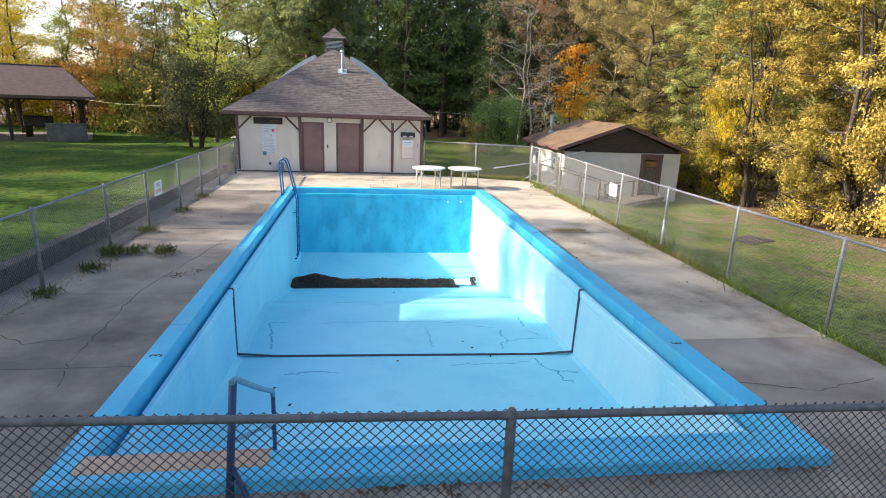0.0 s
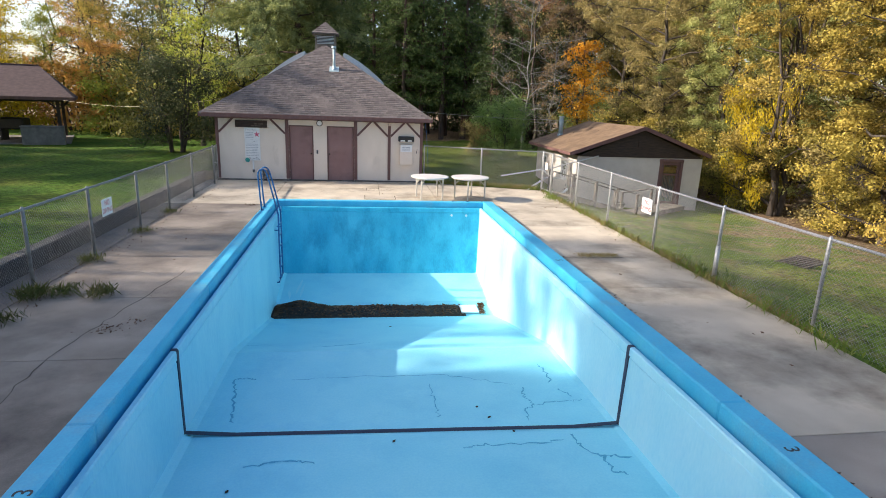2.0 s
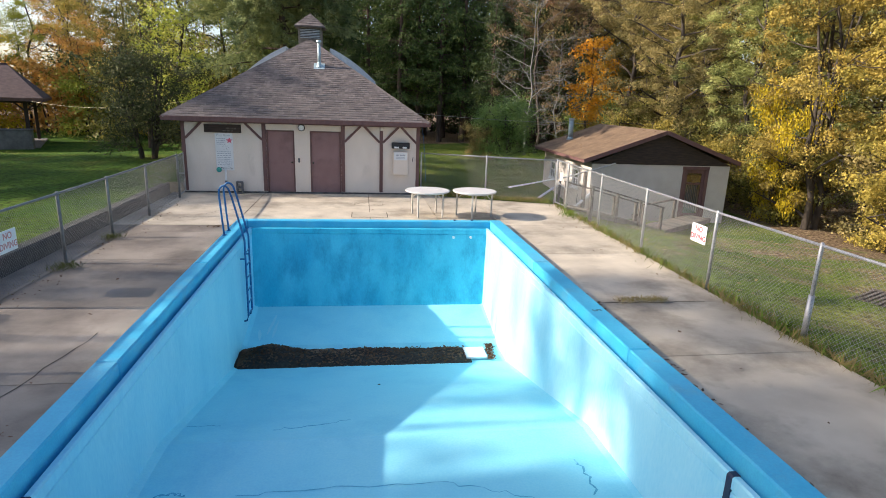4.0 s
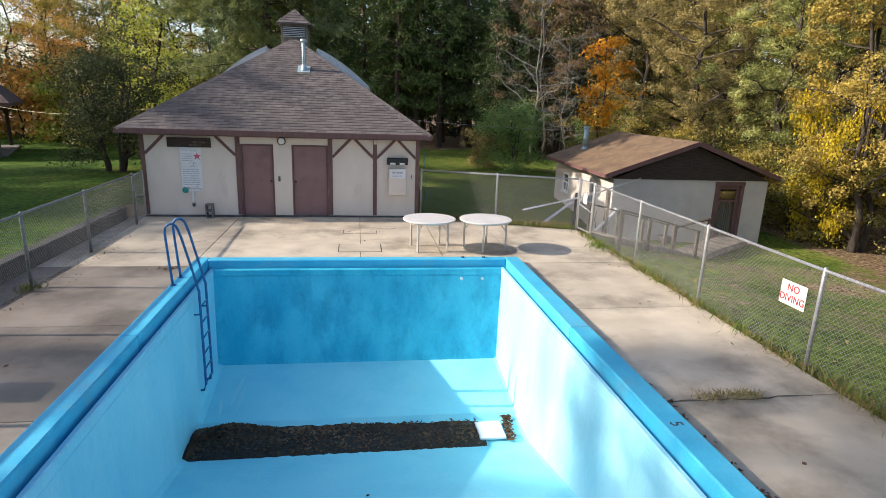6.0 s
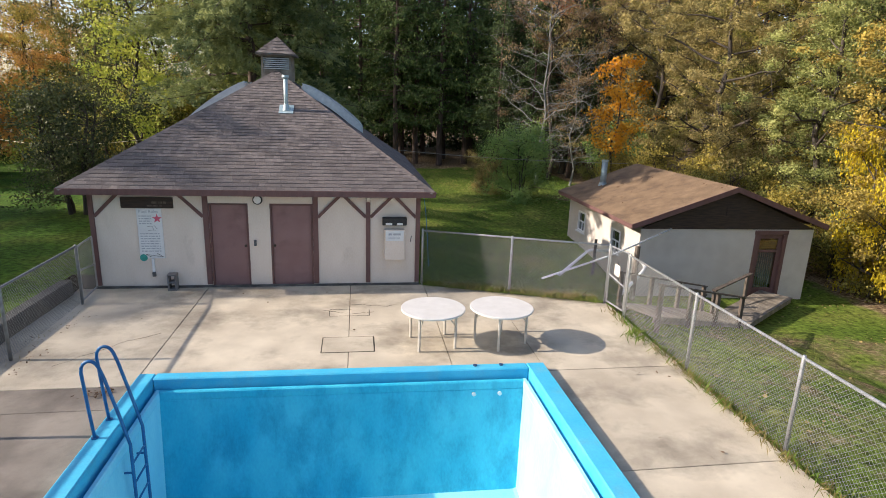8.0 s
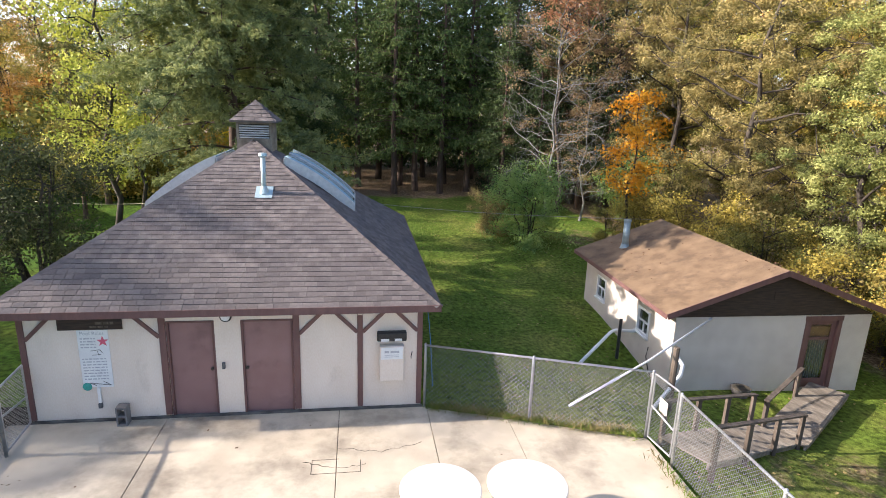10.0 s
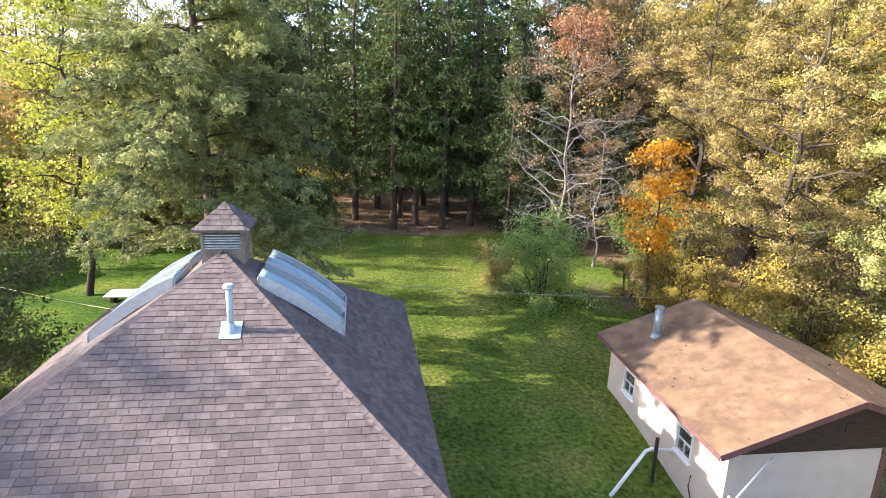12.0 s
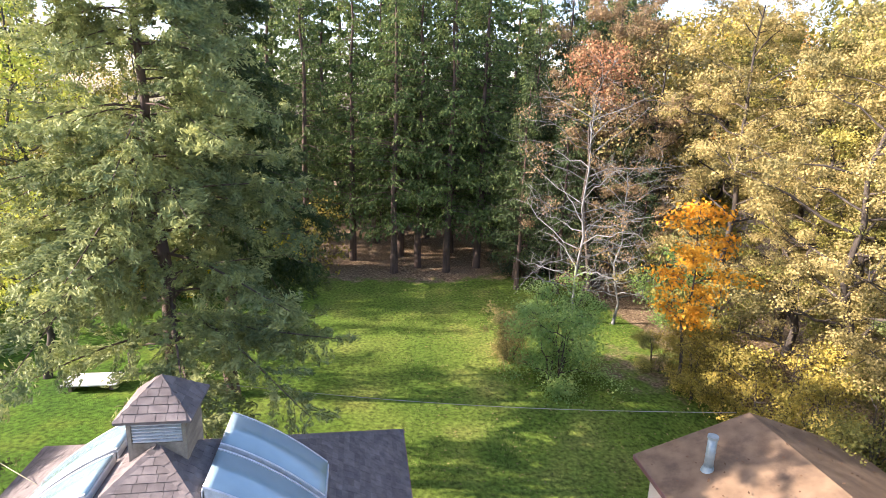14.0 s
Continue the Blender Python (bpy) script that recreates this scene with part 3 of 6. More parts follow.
    ya, yb = 9.26, 9.10
    bm = bmesh.new()
    k = 9
    for i in range(k):
        f0, f1 = i / k, (i + 1) / k
        xa, xb = PX0 + (PX1 - PX0) * f0, PX0 + (PX1 - PX0) * f1
        y0, y1 = ya + (yb - ya) * f0, ya + (yb - ya) * f1
        lift0 = 0.052 if i == 0 else 0.006
        lift1 = 0.052 if i == k - 1 else 0.006
        poly(bm, [L(xa, y0 - w, floor_z(y0 - w) + lift0), L(xb, y1 - w, floor_z(y1 - w) + lift1), L(xb, y1 + w, floor_z(y1 + w) + lift1), L(xa, y0 + w, floor_z(y0 + w) + lift0)])
    part("floor_line", bm, PAINT_BLACK, pool, "dark navy painted safety line")
    for x, y, s, lean in ((PX0, ya, 1, .03), (PX1, yb, -1, .08)):
        zf = floor_z(y) + .03
        foot = .006 + lean * (-.2 - zf) / 2.4
        bm = bmesh.new()
        prism(bm, [L(x + s * q, y - w * .8, z) for q, z in ((-T - .003, LIP - .03), (-T - .003, LIP + .004), (-.002, LIP + .004), (.017, LIP - .02), (.017, -.17), (foot, zf), (foot - .02, zf), (-.01, -.2), (-.01, LIP - .03))], (0, w * 1.6, 0))
        part("wall_line", bm, PAINT_BLACK, pool, "dark navy painted safety line")
    # two return fittings in the far wall
    for x in (2.84, 3.29):
        bm = disc(bmesh.new(), L(x, PY1 - 0.045, -0.26), 0.035, 0.03, 14, "y")
        part("inlet", bm, WHITE, pool, "small white inlet fitting")
    # anchor caps on the far coping
    for x in (2.90, 3.36):
        part("anchor", disc(bmesh.new(), L(x, OY1 - 0.07, TOP), 0.035, 0.02, 12), NAVY_RAIL, pool, "dark metal anchor socket")
    # painted depth figures, read from the pool
    for x, y, s, r in ((-2.44, 6.35, "3", 90), (3.98, 6.45, "3", -90), (3.98, 12.8, "5", -90)):
        writing("depth_mark", s, 0.2, INK, Matrix.Translation(L(x, y, TOP + 0.001)) @ pose(0, 0, 0, 0, 0, r), pool, "dark painted depth figure")
    # cracks: thin stained lines across the floor
    rnd = random.Random(4)
    def crack(pts, wd):
        bm = bmesh.new()
        prev = None
        fine = []
        for a, b in zip(pts, pts[1:]):
            for i in range(8):
                f = i / 8
                fine.append((a[0] + (b[0] - a[0]) * f + rnd.uniform(-.035, .035), a[1] + (b[1] - a[1]) * f + rnd.uniform(-.035, .035)))
        for i in range(len(fine) - 1):
            (x0, y0), (x1, y1) = fine[i], fine[i + 1]
            d = Vector((x1 - x0, y1 - y0, 0)).normalized()
            nrm = Vector((-d.y, d.x, 0)) * wd * rnd.uniform(.5, 1.5)
            cur = [bm.verts.new(L(x0, y0, floor_z(y0) + .005) + nrm), bm.verts.new(L(x0, y0, floor_z(y0) + .005) - nrm)]
            if prev:
                bm.faces.new((prev[0], prev[1], cur[1], cur[0]))
            prev = cur
        part("crack", bm, CRACK, pool, "fine stained floor crack")
    for cx, cy, ln, wd, lean in ((-1.72, 17.75, .85, .05, .12), (-1.58, 17.6, .7, .035, .05), (-1.86, 17.5, .45, .04, -.05)):
        bm = bmesh.new()
        left = [bm.verts.new(L(cx + lean * k / 6 - wd * math.sin(math.pi * (k + .4) / 7) * rnd.uniform(.6, 1.2), cy + ln * k / 6, floor_z(cy + ln * k / 6) + .008)) for k in range(7)]
        right = [bm.verts.new(L(cx + lean * k / 6 + wd * math.sin(math.pi * (k + .4) / 7) * rnd.uniform(.6, 1.2), cy + ln * k / 6, floor_z(cy + ln * k / 6) + .008)) for k in range(7)]
        for k in range(6):
            bm.faces.new((left[k], right[k], right[k + 1], left[k + 1]))
        part("splash_mark", bm, POOL_LIT_CHALK, pool, "pale chalky streak on the floor")
    crack([(-1.03, 10.85), (-.04, 10.91), (1.33, 10.89), (2.03, 10.67), (2.7, 10.41)], .007)
    crack([(1.17, 10.51), (1.17, 9.88), (1.2, 9.35)], .008)
    crack([(2.63, 10.35), (2.59, 10.06), (2.67, 9.78), (2.5, 9.62), (2.44, 9.25)], .012)
    crack([(2.67, 9.78), (3.24, 9.86), (3.52, 9.89)], .009)
    crack([(3.17, 11.19), (3.21, 10.77), (3.14, 10.45)], .012)
    crack([(3.23, 10.24), (3.38, 9.96)], .012)
    crack([(1.4, 8.68), (1.68, 8.76), (2.44, 8.72), (2.92, 8.86)], .012)
    crack([(2.9, 8.91), (2.99, 8.53), (3.16, 8.39), (3.6, 8.34)], .014)
    crack([(3.16, 8.39), (3.16, 8.06), (3.36, 7.99)], .016)
    crack([(-1.6, 10.9), (-1.78, 10.95), (-1.92, 10.9), (-1.82, 10.48), (-1.74, 9.81), (-1.66, 9.42)], .016)
    crack([(-2.07, 12.69), (-1.42, 12.68)], .006)
    crack([(-.83, 12.41), (-.1, 12.58), (.38, 12.76)], .008)
    crack([(-1.3, 8.49), (-.78, 8.57), (-.35, 8.48)], .014)
    return pool


build_pool()

# rotting leaves in the sump trench
def build_debris():
    rnd = np.random.default_rng(3)
    nx, ny = 60, 12
    verts, faces = [], []
    def h(x, y):
        f = (x - PX0) / 5.3
        hump = 0.21 * math.exp(-((x + 1.5) / 0.55) ** 2)
        edge = math.sin(math.pi * min(1, max(0, (y - 16.3) / .98))) ** 0.8
        return -2.44 + (0.055 + hump + 0.06 * noise.noise((x * 2.3, y * 2.3, 0))) * edge + 0.01
    for j in range(ny + 1):
        for i in range(nx + 1):
            x, y = PX0 + 5.1 * i / nx, 16.3 + (.94 - 0.22 * max(0, i / nx - .25)) * j / ny
            verts.append((x, y, h(x, y) + rnd.uniform(-.012, .02)))
    for j in range(ny):
        for i in range(nx):
            a = j * (nx + 1) + i
            faces.append((a, a + 1, a + nx + 2, a + nx + 1))
    d = tagged(raw("leaf_pile", verts, faces, DEBRIS, None), "dark heap of rotting wet leaves in the pool sump", "leaf pile", kind="stuff")
    n = 1700
    c = np.stack([PX0 + .1 + 4.95 * rnd.uniform(0, 1, n) ** 1.7, 16.34 + .8 * rnd.uniform(0, 1, n) ** .7, np.zeros(n)], 1)
    c[:, 2] = [h(x, y) + .02 for x, y, _ in c]
    kites("dry_leaf", c, 0.07, 0.045, DRY_LEAF, d, rnd, flat=0.35)
    n = 260
    t = rnd.uniform(0, 1, n)
    c = np.stack([3.35 + .12 * t + rnd.normal(0, .05, n), 16.4 + 1.2 * t, np.maximum(-2.42, -2.42 + .178 * (16.4 + 1.2 * t - 17.25))], 1)
    s = kites("leaf_litter", c + np.array([0, 0, .03]), 0.07, 0.05, DRY_LEAF, None, rnd, flat=0.4)
    tagged(s, "strip of brown fallen leaves in the pool corner", "leaf litter", kind="stuff")


def kite_verts(c, length, width, rnd, flat=None, dirs=None, face=None):
    """Kite-shaped leaves: n x 4 x 3 corner places round centres c."""
    n = len(c)
    if face is not None:
        u = np.cross(face, rnd.normal(0, 1, (n, 3)))
        u /= np.linalg.norm(u, axis=1)[:, None] + 1e-9
        d = np.cross(u, face)
    elif dirs is None:
        d = rnd.normal(0, 1, (n, 3))
        if flat is not None:
            d[:, 2] *= flat
    else:
        d = dirs.copy()
    d /= np.linalg.norm(d, axis=1)[:, None] + 1e-9
    if face is not None:
        pass
    elif flat is not None:
        u = np.cross(d, np.array([0, 0, 1.0]) + rnd.normal(0, flat, (n, 3)))
    else:
        u = np.cross(d, rnd.normal(0, 1, (n, 3)))
    u /= np.linalg.norm(u, axis=1)[:, None] + 1e-9
    s = rnd.uniform(0.65, 1.3, (n, 1))
    d, u = d * s * length, u * s * width
    return np.stack([c - d * .5, c + u * .5 + d * .05, c + d * .5, c - u * .5 + d * .05], 1)


def kites_mesh(name, V, material):
    """Leaves of three or four corners each as one mesh."""
    n, q = V.shape[:2]
    me = bpy.data.meshes.new(name)
    me.vertices.add(n * q)
    me.vertices.foreach_set("co", V.reshape(-1).astype(np.float32))
    me.loops.add(n * q)
    me.loops.foreach_set("vertex_index", np.arange(n * q, dtype=np.int32))
    me.polygons.add(n)
    me.polygons.foreach_set("loop_start", np.arange(0, n * q, q, dtype=np.int32))
    me.update(calc_edges=True)
    me.materials.append(material)
    return me


def needles(name, c, length, width, material, parent, rnd, dirs, label=""):
    """Slender pointed three-cornered blades."""
    V = kite_verts(c, length, width, rnd, None, dirs)
    ob = new(name, kites_mesh(name, np.stack([V[:, 0], V[:, 1] * .5 + V[:, 3] * .5 + (V[:, 1] - V[:, 3]) * .5, V[:, 2]], 1), material))
    ob.parent = parent
    return tagged(ob, label)


def kites(name, c, length, width, material, parent, rnd, flat=None, dirs=None, label="", face=None, three=False):
    V = kite_verts(c, length, width, rnd, flat, dirs, face)
    if three:
        V = np.stack([V[:, 0], V[:, 1] + (V[:, 2] - V[:, 0]) * .18, V[:, 3] + (V[:, 2] - V[:, 0]) * .18], 1)
    ob = new(name, kites_mesh(name, V, material))
    ob.parent = parent
    return tagged(ob, label)


build_debris()

# sump cover plate
solo("drain_cover", boxes(((-.24, -.27, 0), (.24, .27, .05)), bevel=.01), WHITE, "white square drain cover on the pool floor", "drain cover", (3.02, 16.72, -2.41))


# ---- deck ----
def build_deck():
    deck = thing("deck", (0, 0, 0), "worn concrete pool deck in cast slabs with cracked joints", "pavement", kind="structure")
    part("deck_bed", boxes(((-5.6, 1.0, -.5), (OX0 - .006, 24.36, -.035)), ((OX1 + .006, 1.0, -.5), (6.55, 22.0, -.035)), ((OX0 - .006, 1.0, -.5), (OX1 + .006, OY0 - .006, -.035)), ((OX0 - .006, OY1 + .006, -.5), (2.5, 24.36, -.035)), ((2.5, OY1 + .006, -.5), (OX1 + .006, 22.0, -.035))), SLAB_BASE, deck, "dirt under the joints")

    def right_edge(y):
        return 6.62 if y < 14 else 6.62 + 0.02 * (y - 14)

    def slab(x0, x1, y0, y1, slant=False, mix=CONCRETE):
        g = 0.006
        bm = bmesh.new()
        if slant:
            prism(bm, [(x0 + g, y0 + g, -.11), (right_edge(y0), y0 + g, -.11), (right_edge(y1), y1 - g, -.11), (x0 + g, y1 - g, -.11)], (0, 0, .11))
        else:
            box(bm, (x0 + g, y0 + g, -.11), (x1 - g, y1 - g, 0))
        bmesh.ops.bevel(bm, geom=[e for e in bm.edges if all(v.co.z > -.01 for v in e.verts)], offset=.006, segments=1, affect="EDGES")
        part("slab", bm, mix, deck)
    for a, b in zip((1.0, 3.4, 6.4, 9.0, 11.2, 13.62, 16.25, 18.68, 19.4), (3.4, 6.4, 9.0, 11.2, 13.62, 16.25, 18.68, 19.4, 22.0)):
        if a >= 19.35:
            continue
        slab(-4.95, OX0 + .13, a, b, False, SHADED_OLD_CONCRETE)
        slab(-5.6, -4.95, a, b, False, SHADED_OLD_CONCRETE)
    for a, b in zip((1.0, 3.4, 6.79, 11.39, 13.42, 16.55), (3.4, 6.79, 11.39, 13.42, 16.55, 19.4)):
        slab(OX1 - .13, 0, a, b, True, SHADED_OLD_CONCRETE if a < 6 else CONCRETE)
    for x0, x1 in ((OX0 + .13, .7), (.7, OX1 - .13)):
        slab(x0, x1, 1.0, OY0 + .12, False, SHADED_OLD_CONCRETE)
    slab(-5.6, -2.68, 19.4, 24.36)
    slab(-2.68, .71, 19.4, 24.36)
    slab(.71, 2.55, 19.4, 24.36)
    for outline in ([(2.556, 19.406), (4.174, 19.406), (4.174, 23.72), (2.556, 24.3)], [(4.186, 19.406), (6.74, 19.406), (6.78, 22.72), (4.186, 23.70)]):
        bm = prism(bmesh.new(), [(x, y, -.11) for x, y in outline], (0, 0, .11))
        part("slab", bm, CONCRETE, deck)
    # access hatch in the far deck
    part("hatch_joint", boxes(((.20, 20.40, .0005), (1.20, 21.12, .003))), SLAB_BASE, deck, "dark open joint round the hatch")
    part("hatch", boxes(((.222, 20.422, .001), (1.178, 21.098, .008)), bevel=.003), CONCRETE, deck, "flush concrete hatch")
    # faint outline of an older patch nearer the house
    for lo, hi in (((.27, 22.25, .001), (1.14, 22.262, .003)), ((.27, 22.65, .001), (.75, 22.662, .003)), ((.27, 22.262, .001), (.282, 22.65, .003)), ((1.128, 22.262, .001), (1.14, 22.6, .003))):
        part("patch_joint", boxes((lo, hi)), SLAB_BASE, deck, "thin dirty joint of a deck patch")
    return deck


deck = build_deck()
solo("retaining_wall", boxes(((-5.80, 1.0, -.3), (-5.54, 24.0, .34)), bevel=.02), RETAIN, "low dark weathered retaining edge below the lawn", "retaining wall", kind="structure")


# ---- bathhouse ----
def wpart(name, bm, material, parent, label="", smooth=False):
    """Like part(), with the mesh given in world coordinates (for things that stand unturned)."""
    bmesh.ops.translate(bm, vec=-root(parent).location, verts=bm.verts)
    return part(name, bm, material, parent, label, smooth)


def roof_tabs(A, B, C, tab=0.2, course=0.132, seed=1):
    """Shingle tabs of a three-cornered roof face, eave A-B, top C: whole tabs as poses, cut ones as quads."""
    A, B, C = Vector(A), Vector(B), Vector(C)
    u = (B - A).normalized()
    nrm = (B - A).cross(C - A).normalized()
    v = nrm.cross(u)
    W, apex_u, H = (B - A).length, (C - A).dot(u), (C - A).dot(v)
    rnd = random.Random(seed)
    basis = Matrix((u, v, nrm)).transposed().to_4x4()
    whole, cut = [], []
    k = 0
    while k * course < H - 0.1:
        v0, v1 = k * course, min(H, (k + 1) * course)
        l0, l1 = apex_u * v0 / H, apex_u * v1 / H
        r0, r1 = W - (W - apex_u) * v0 / H, W - (W - apex_u) * v1 / H
        x = -tab * ((k % 2) * 0.5 + 0.07 * rnd.random()) - tab
        while x < r0:
            w = tab * rnd.choice((.7, .85, 1, 1, 1.2, 1.45))
            a, b = x + 0.004, x + w - 0.004
            if a >= l1 and b <= r1:
                whole.append(Matrix.Translation(A + u * a + v * v0) @ basis @ Matrix.Diagonal((w / tab, 1, 1, 1)))
            elif b > l0 and a < r0:
                q = [(max(a, l0), v0), (min(b, r0), v0), (min(b, r1), v1), (max(a, l1), v1)]
                if q[1][0] - q[0][0] > 0.02 and q[2][0] - q[3][0] > -0.02:
                    if q[2][0] < q[3][0]:
                        q = [q[0], q[1], ((q[2][0] + q[3][0]) / 2, v1)]
                    cut.append([(A + u * s + v * t, A + u * s + v * t + nrm * (0.016 if t == v0 else 0.004)) for s, t in q])
            x += w
        k += 1
    return whole, cut, tab - 0.008, course + 0.01


TAB_V = [(0, 0, 0), (1, 0, 0), (1, 1, 0), (0, 1, 0), (0, 0, 1), (1, 0, 1), (1, 1, 2), (0, 1, 2)]
TAB_F = [(0, 1, 5, 4), (1, 2, 6, 5), (2, 3, 7, 6), (3, 0, 4, 7), (4, 5, 6, 7)]


def tab_points(w, h):
    return [Vector((x * w, y * h, (0, 0.016, 0.004)[z])) for x, y, z in TAB_V]


SHINGLE_JOBS = []          # the roof pieces are laid last


def build_bathhouse():
    FY, BY, LX, RX = 24.4, 32.7, -5.18, 2.42
    H = 2.33
    b = thing("bathhouse", (-1.4, FY, 0), "single-storey cream bathhouse with brown timber trim and hipped shingle roof", "building")
    # walls, with the two door openings left free
    D = ((-2.58, -1.69), (-1.19, -.19))
    t = 0.2
    spec = []
    x = LX
    for d0, d1 in D:
        spec.append((x, d0, -.05))
        spec.append((d0, d1, 2.06))
        x = d1
    spec.append((x, RX, -.05))
    for xa, xb, z0 in spec:
        wpart("front_wall", boxes(((xa, FY, z0), (xb, FY + t, H))), CREAM, b, "cream painted block front wall")
    wpart("side_wall", boxes(((LX, FY + t, -.3), (LX + t, BY, H))), CREAM, b)
    wpart("side_wall", boxes(((RX - t, FY + t, -.4), (RX, BY, H))), CREAM, b)
    wpart("back_wall", boxes(((LX + t, BY - t, -.4), (RX - t, BY, H))), CREAM, b)
    wpart("plinth", boxes(((LX - .03, FY - .05, -.06), (RX + .03, FY - .004, .05)), bevel=.01), PLINTH, b, "dirty concrete plinth")
    # doors
    for (d0, d1), knob in zip(D, (-1.78, -1.10)):
        d = wpart("door", boxes(((d0 + .045, FY + .05, .03), (d1 - .045, FY + .095, 2.015))), DOOR, b, "plain brown-red steel door, closed")
        wpart("door_frame", boxes(((d0, FY - .012, .0), (d0 + .042, FY + .12, 2.058)), ((d1 - .042, FY - .012, .0), (d1, FY + .12, 2.058)), ((d0 + .042, FY - .012, 2.018), (d1 - .042, FY + .12, 2.058)), bevel=.004), TRIM, d)
        kb = bmesh.new()
        disc(kb, (knob, FY + .035, 1.02), .03, .015, 14, "y")
        bmesh.ops.create_uvsphere(kb, u_segments=12, v_segments=8, radius=.03, matrix=Matrix.Translation((knob, FY + .005, 1.02)))
        wpart("knob", kb, POSTWOOD, d, "dark worn door knob")
        wpart("threshold", boxes(((d0, FY - .03, .0), (d1, FY + .1, .025))), STONE, d)
    # posts, header and braces
    def post(x0, x1):
        wpart("post", boxes(((x0, FY - .035, .07), (x1, FY - .004, 2.25)), bevel=.004), TRIM, b)
    for x0, x1 in ((LX - .01, LX + .1), (-2.71, -2.585), (-.185, -.06), (1.09, 1.2), (RX - .1, RX + .01)):
        post(x0, x1)
    wpart("header", boxes(((LX - .01, FY - .04, 2.25), (RX + .01, FY - .004, 2.34)), bevel=.004), TRIM, b)
    for xa, s in ((LX + .1, 1), (-2.71, -1), (-.06, 1), (1.09, -1), (1.2, 1), (RX - .1, -1)):
        br = bmesh.new()
        beam(br, (xa, FY - .02, 1.74), (xa + s * .52, FY - .02, 2.26), .032, .075)
        wpart("brace", br, TRIM, b)
    # roof
    x0, x1, y0, y1, ze = -5.62, 2.72, 23.98, 33.1, 2.43
    ap = Vector((-1.45, 28.54, 5.27))
    FL, FR, BR, BL = (Vector(p) for p in ((x0, y0, ze), (x1, y0, ze), (x1, y1, ze), (x0, y1, ze)))
    r = bmesh.new()
    vs = [r.verts.new(p) for p in (FL, FR, BR, BL, ap)]
    for i in range(4):
        r.faces.new((vs[i], vs[(i + 1) % 4], vs[4]))
    r.faces.new((vs[3], vs[2], vs[1], vs[0]))
    roof = wpart("roof", r, SHINGLE_ALL, b, "hipped roof of mottled brown-grey asphalt shingles")
    wpart("fascia", boxes(((x0, y0 - .025, ze - .13), (x1, y0 - .003, ze + .012)), ((x0, y1 + .003, ze - .13), (x1, y1 + .025, ze + .012)), ((x0 - .025, y0 - .025, ze - .13), (x0 - .003, y1 + .025, ze + .012)), ((x1 + .003, y0 - .025, ze - .13), (x1 + .025, y1 + .025, ze + .012)), bevel=.003), TRIM, roof)
    for i, (P, Q) in enumerate(((FL, FR), (FR, BR), (BR, BL), (BL, FL))):
        SHINGLE_JOBS.append((P.copy(), Q.copy(), ap.copy(), i == 0, roof, 11 + i))
    # hip caps, lapped, one bent piece after another
    for i, P in enumerate((FL, FR, BR, BL)):
        d = ap - P
        n = int(d.length / .2)
        side = d.cross(Vector((0, 0, 1))).normalized()
        up = side.cross(d).normalized()
        w, ln = .11, d.length / n * 1.25
        me = bpy.data.meshes.new("hip_cap")
        me.from_pydata([(-w, 0, -.030), (0, 0, .026), (w, 0, -.030), (-w, ln, -.040), (0, ln, .016), (w, ln, -.040), (-w, 0, -.045), (w, 0, -.045)], [], [(0, 1, 4, 3), (1, 2, 5, 4), (0, 6, 7, 2, 1)])
        me.materials.append(SHINGLE)
        basis = Matrix((side, d.normalized(), up)).transposed().to_4x4()
        for k in range(n):
            ob = new("hip_cap", me)
            ob.parent = roof
            ob.matrix_basis = Matrix.Translation(P + d * (k / n) - root(b).location) @ basis
    # cupola
    cx, cy, hw = -1.44, 28.92, .43
    cu = wpart("cupola", boxes(((cx - hw, cy - hw, 4.5), (cx - hw + .06, cy + hw, 5.72)), ((cx + hw - .06, cy - hw, 4.5), (cx + hw, cy + hw, 5.72)), ((cx - hw + .06, cy - hw + .01, 4.5), (cx + hw - .06, cy + hw, 5.30)), ((cx - hw + .06, cy - hw + .005, 5.655), (cx + hw - .06, cy - hw + .05, 5.72))), GREYWOOD, b, "square weathered board cupola with louvres")
    # black panel gives the shade inside the cupola as a colour
    wpart("louvre_back", boxes(((cx - hw + .06, cy - hw + .075, 5.3), (cx + hw - .06, cy - hw + .11, 5.655))), BLACK, cu, "black panel standing for the shaded opening behind the louvres")
    for k in range(6):
        z = 5.33 + k * .057
        sl = bmesh.new()
        box(sl, (-.36, -.02, -.012), (.36, .02, .012), 0, Matrix.Translation((cx, cy - hw + .028, z)) @ pose(0, 0, 0, 20))
        wpart("louvre", sl, SKY_FRAME, cu, "grey metal louvre slat")
    rc = bmesh.new()
    e = .555
    vs = [rc.verts.new((cx + sx * e, cy + sy * e, 5.70)) for sx, sy in ((-1, -1), (1, -1), (1, 1), (-1, 1))]
    ws = [rc.verts.new((cx + sx * e, cy + sy * e, 5.735)) for sx, sy in ((-1, -1), (1, -1), (1, 1), (-1, 1))]
    tip = rc.verts.new((cx, cy, 6.25))
    rc.faces.new(vs)
    for i in range(4):
        j = (i + 1) % 4
        rc.faces.new((vs[i], vs[j], ws[j], ws[i]))
        rc.faces.new((ws[i], ws[j], tip))
    cr = wpart("cupola_roof", rc, SHINGLE_ALL, cu, "small pyramid roof of brown shingles")
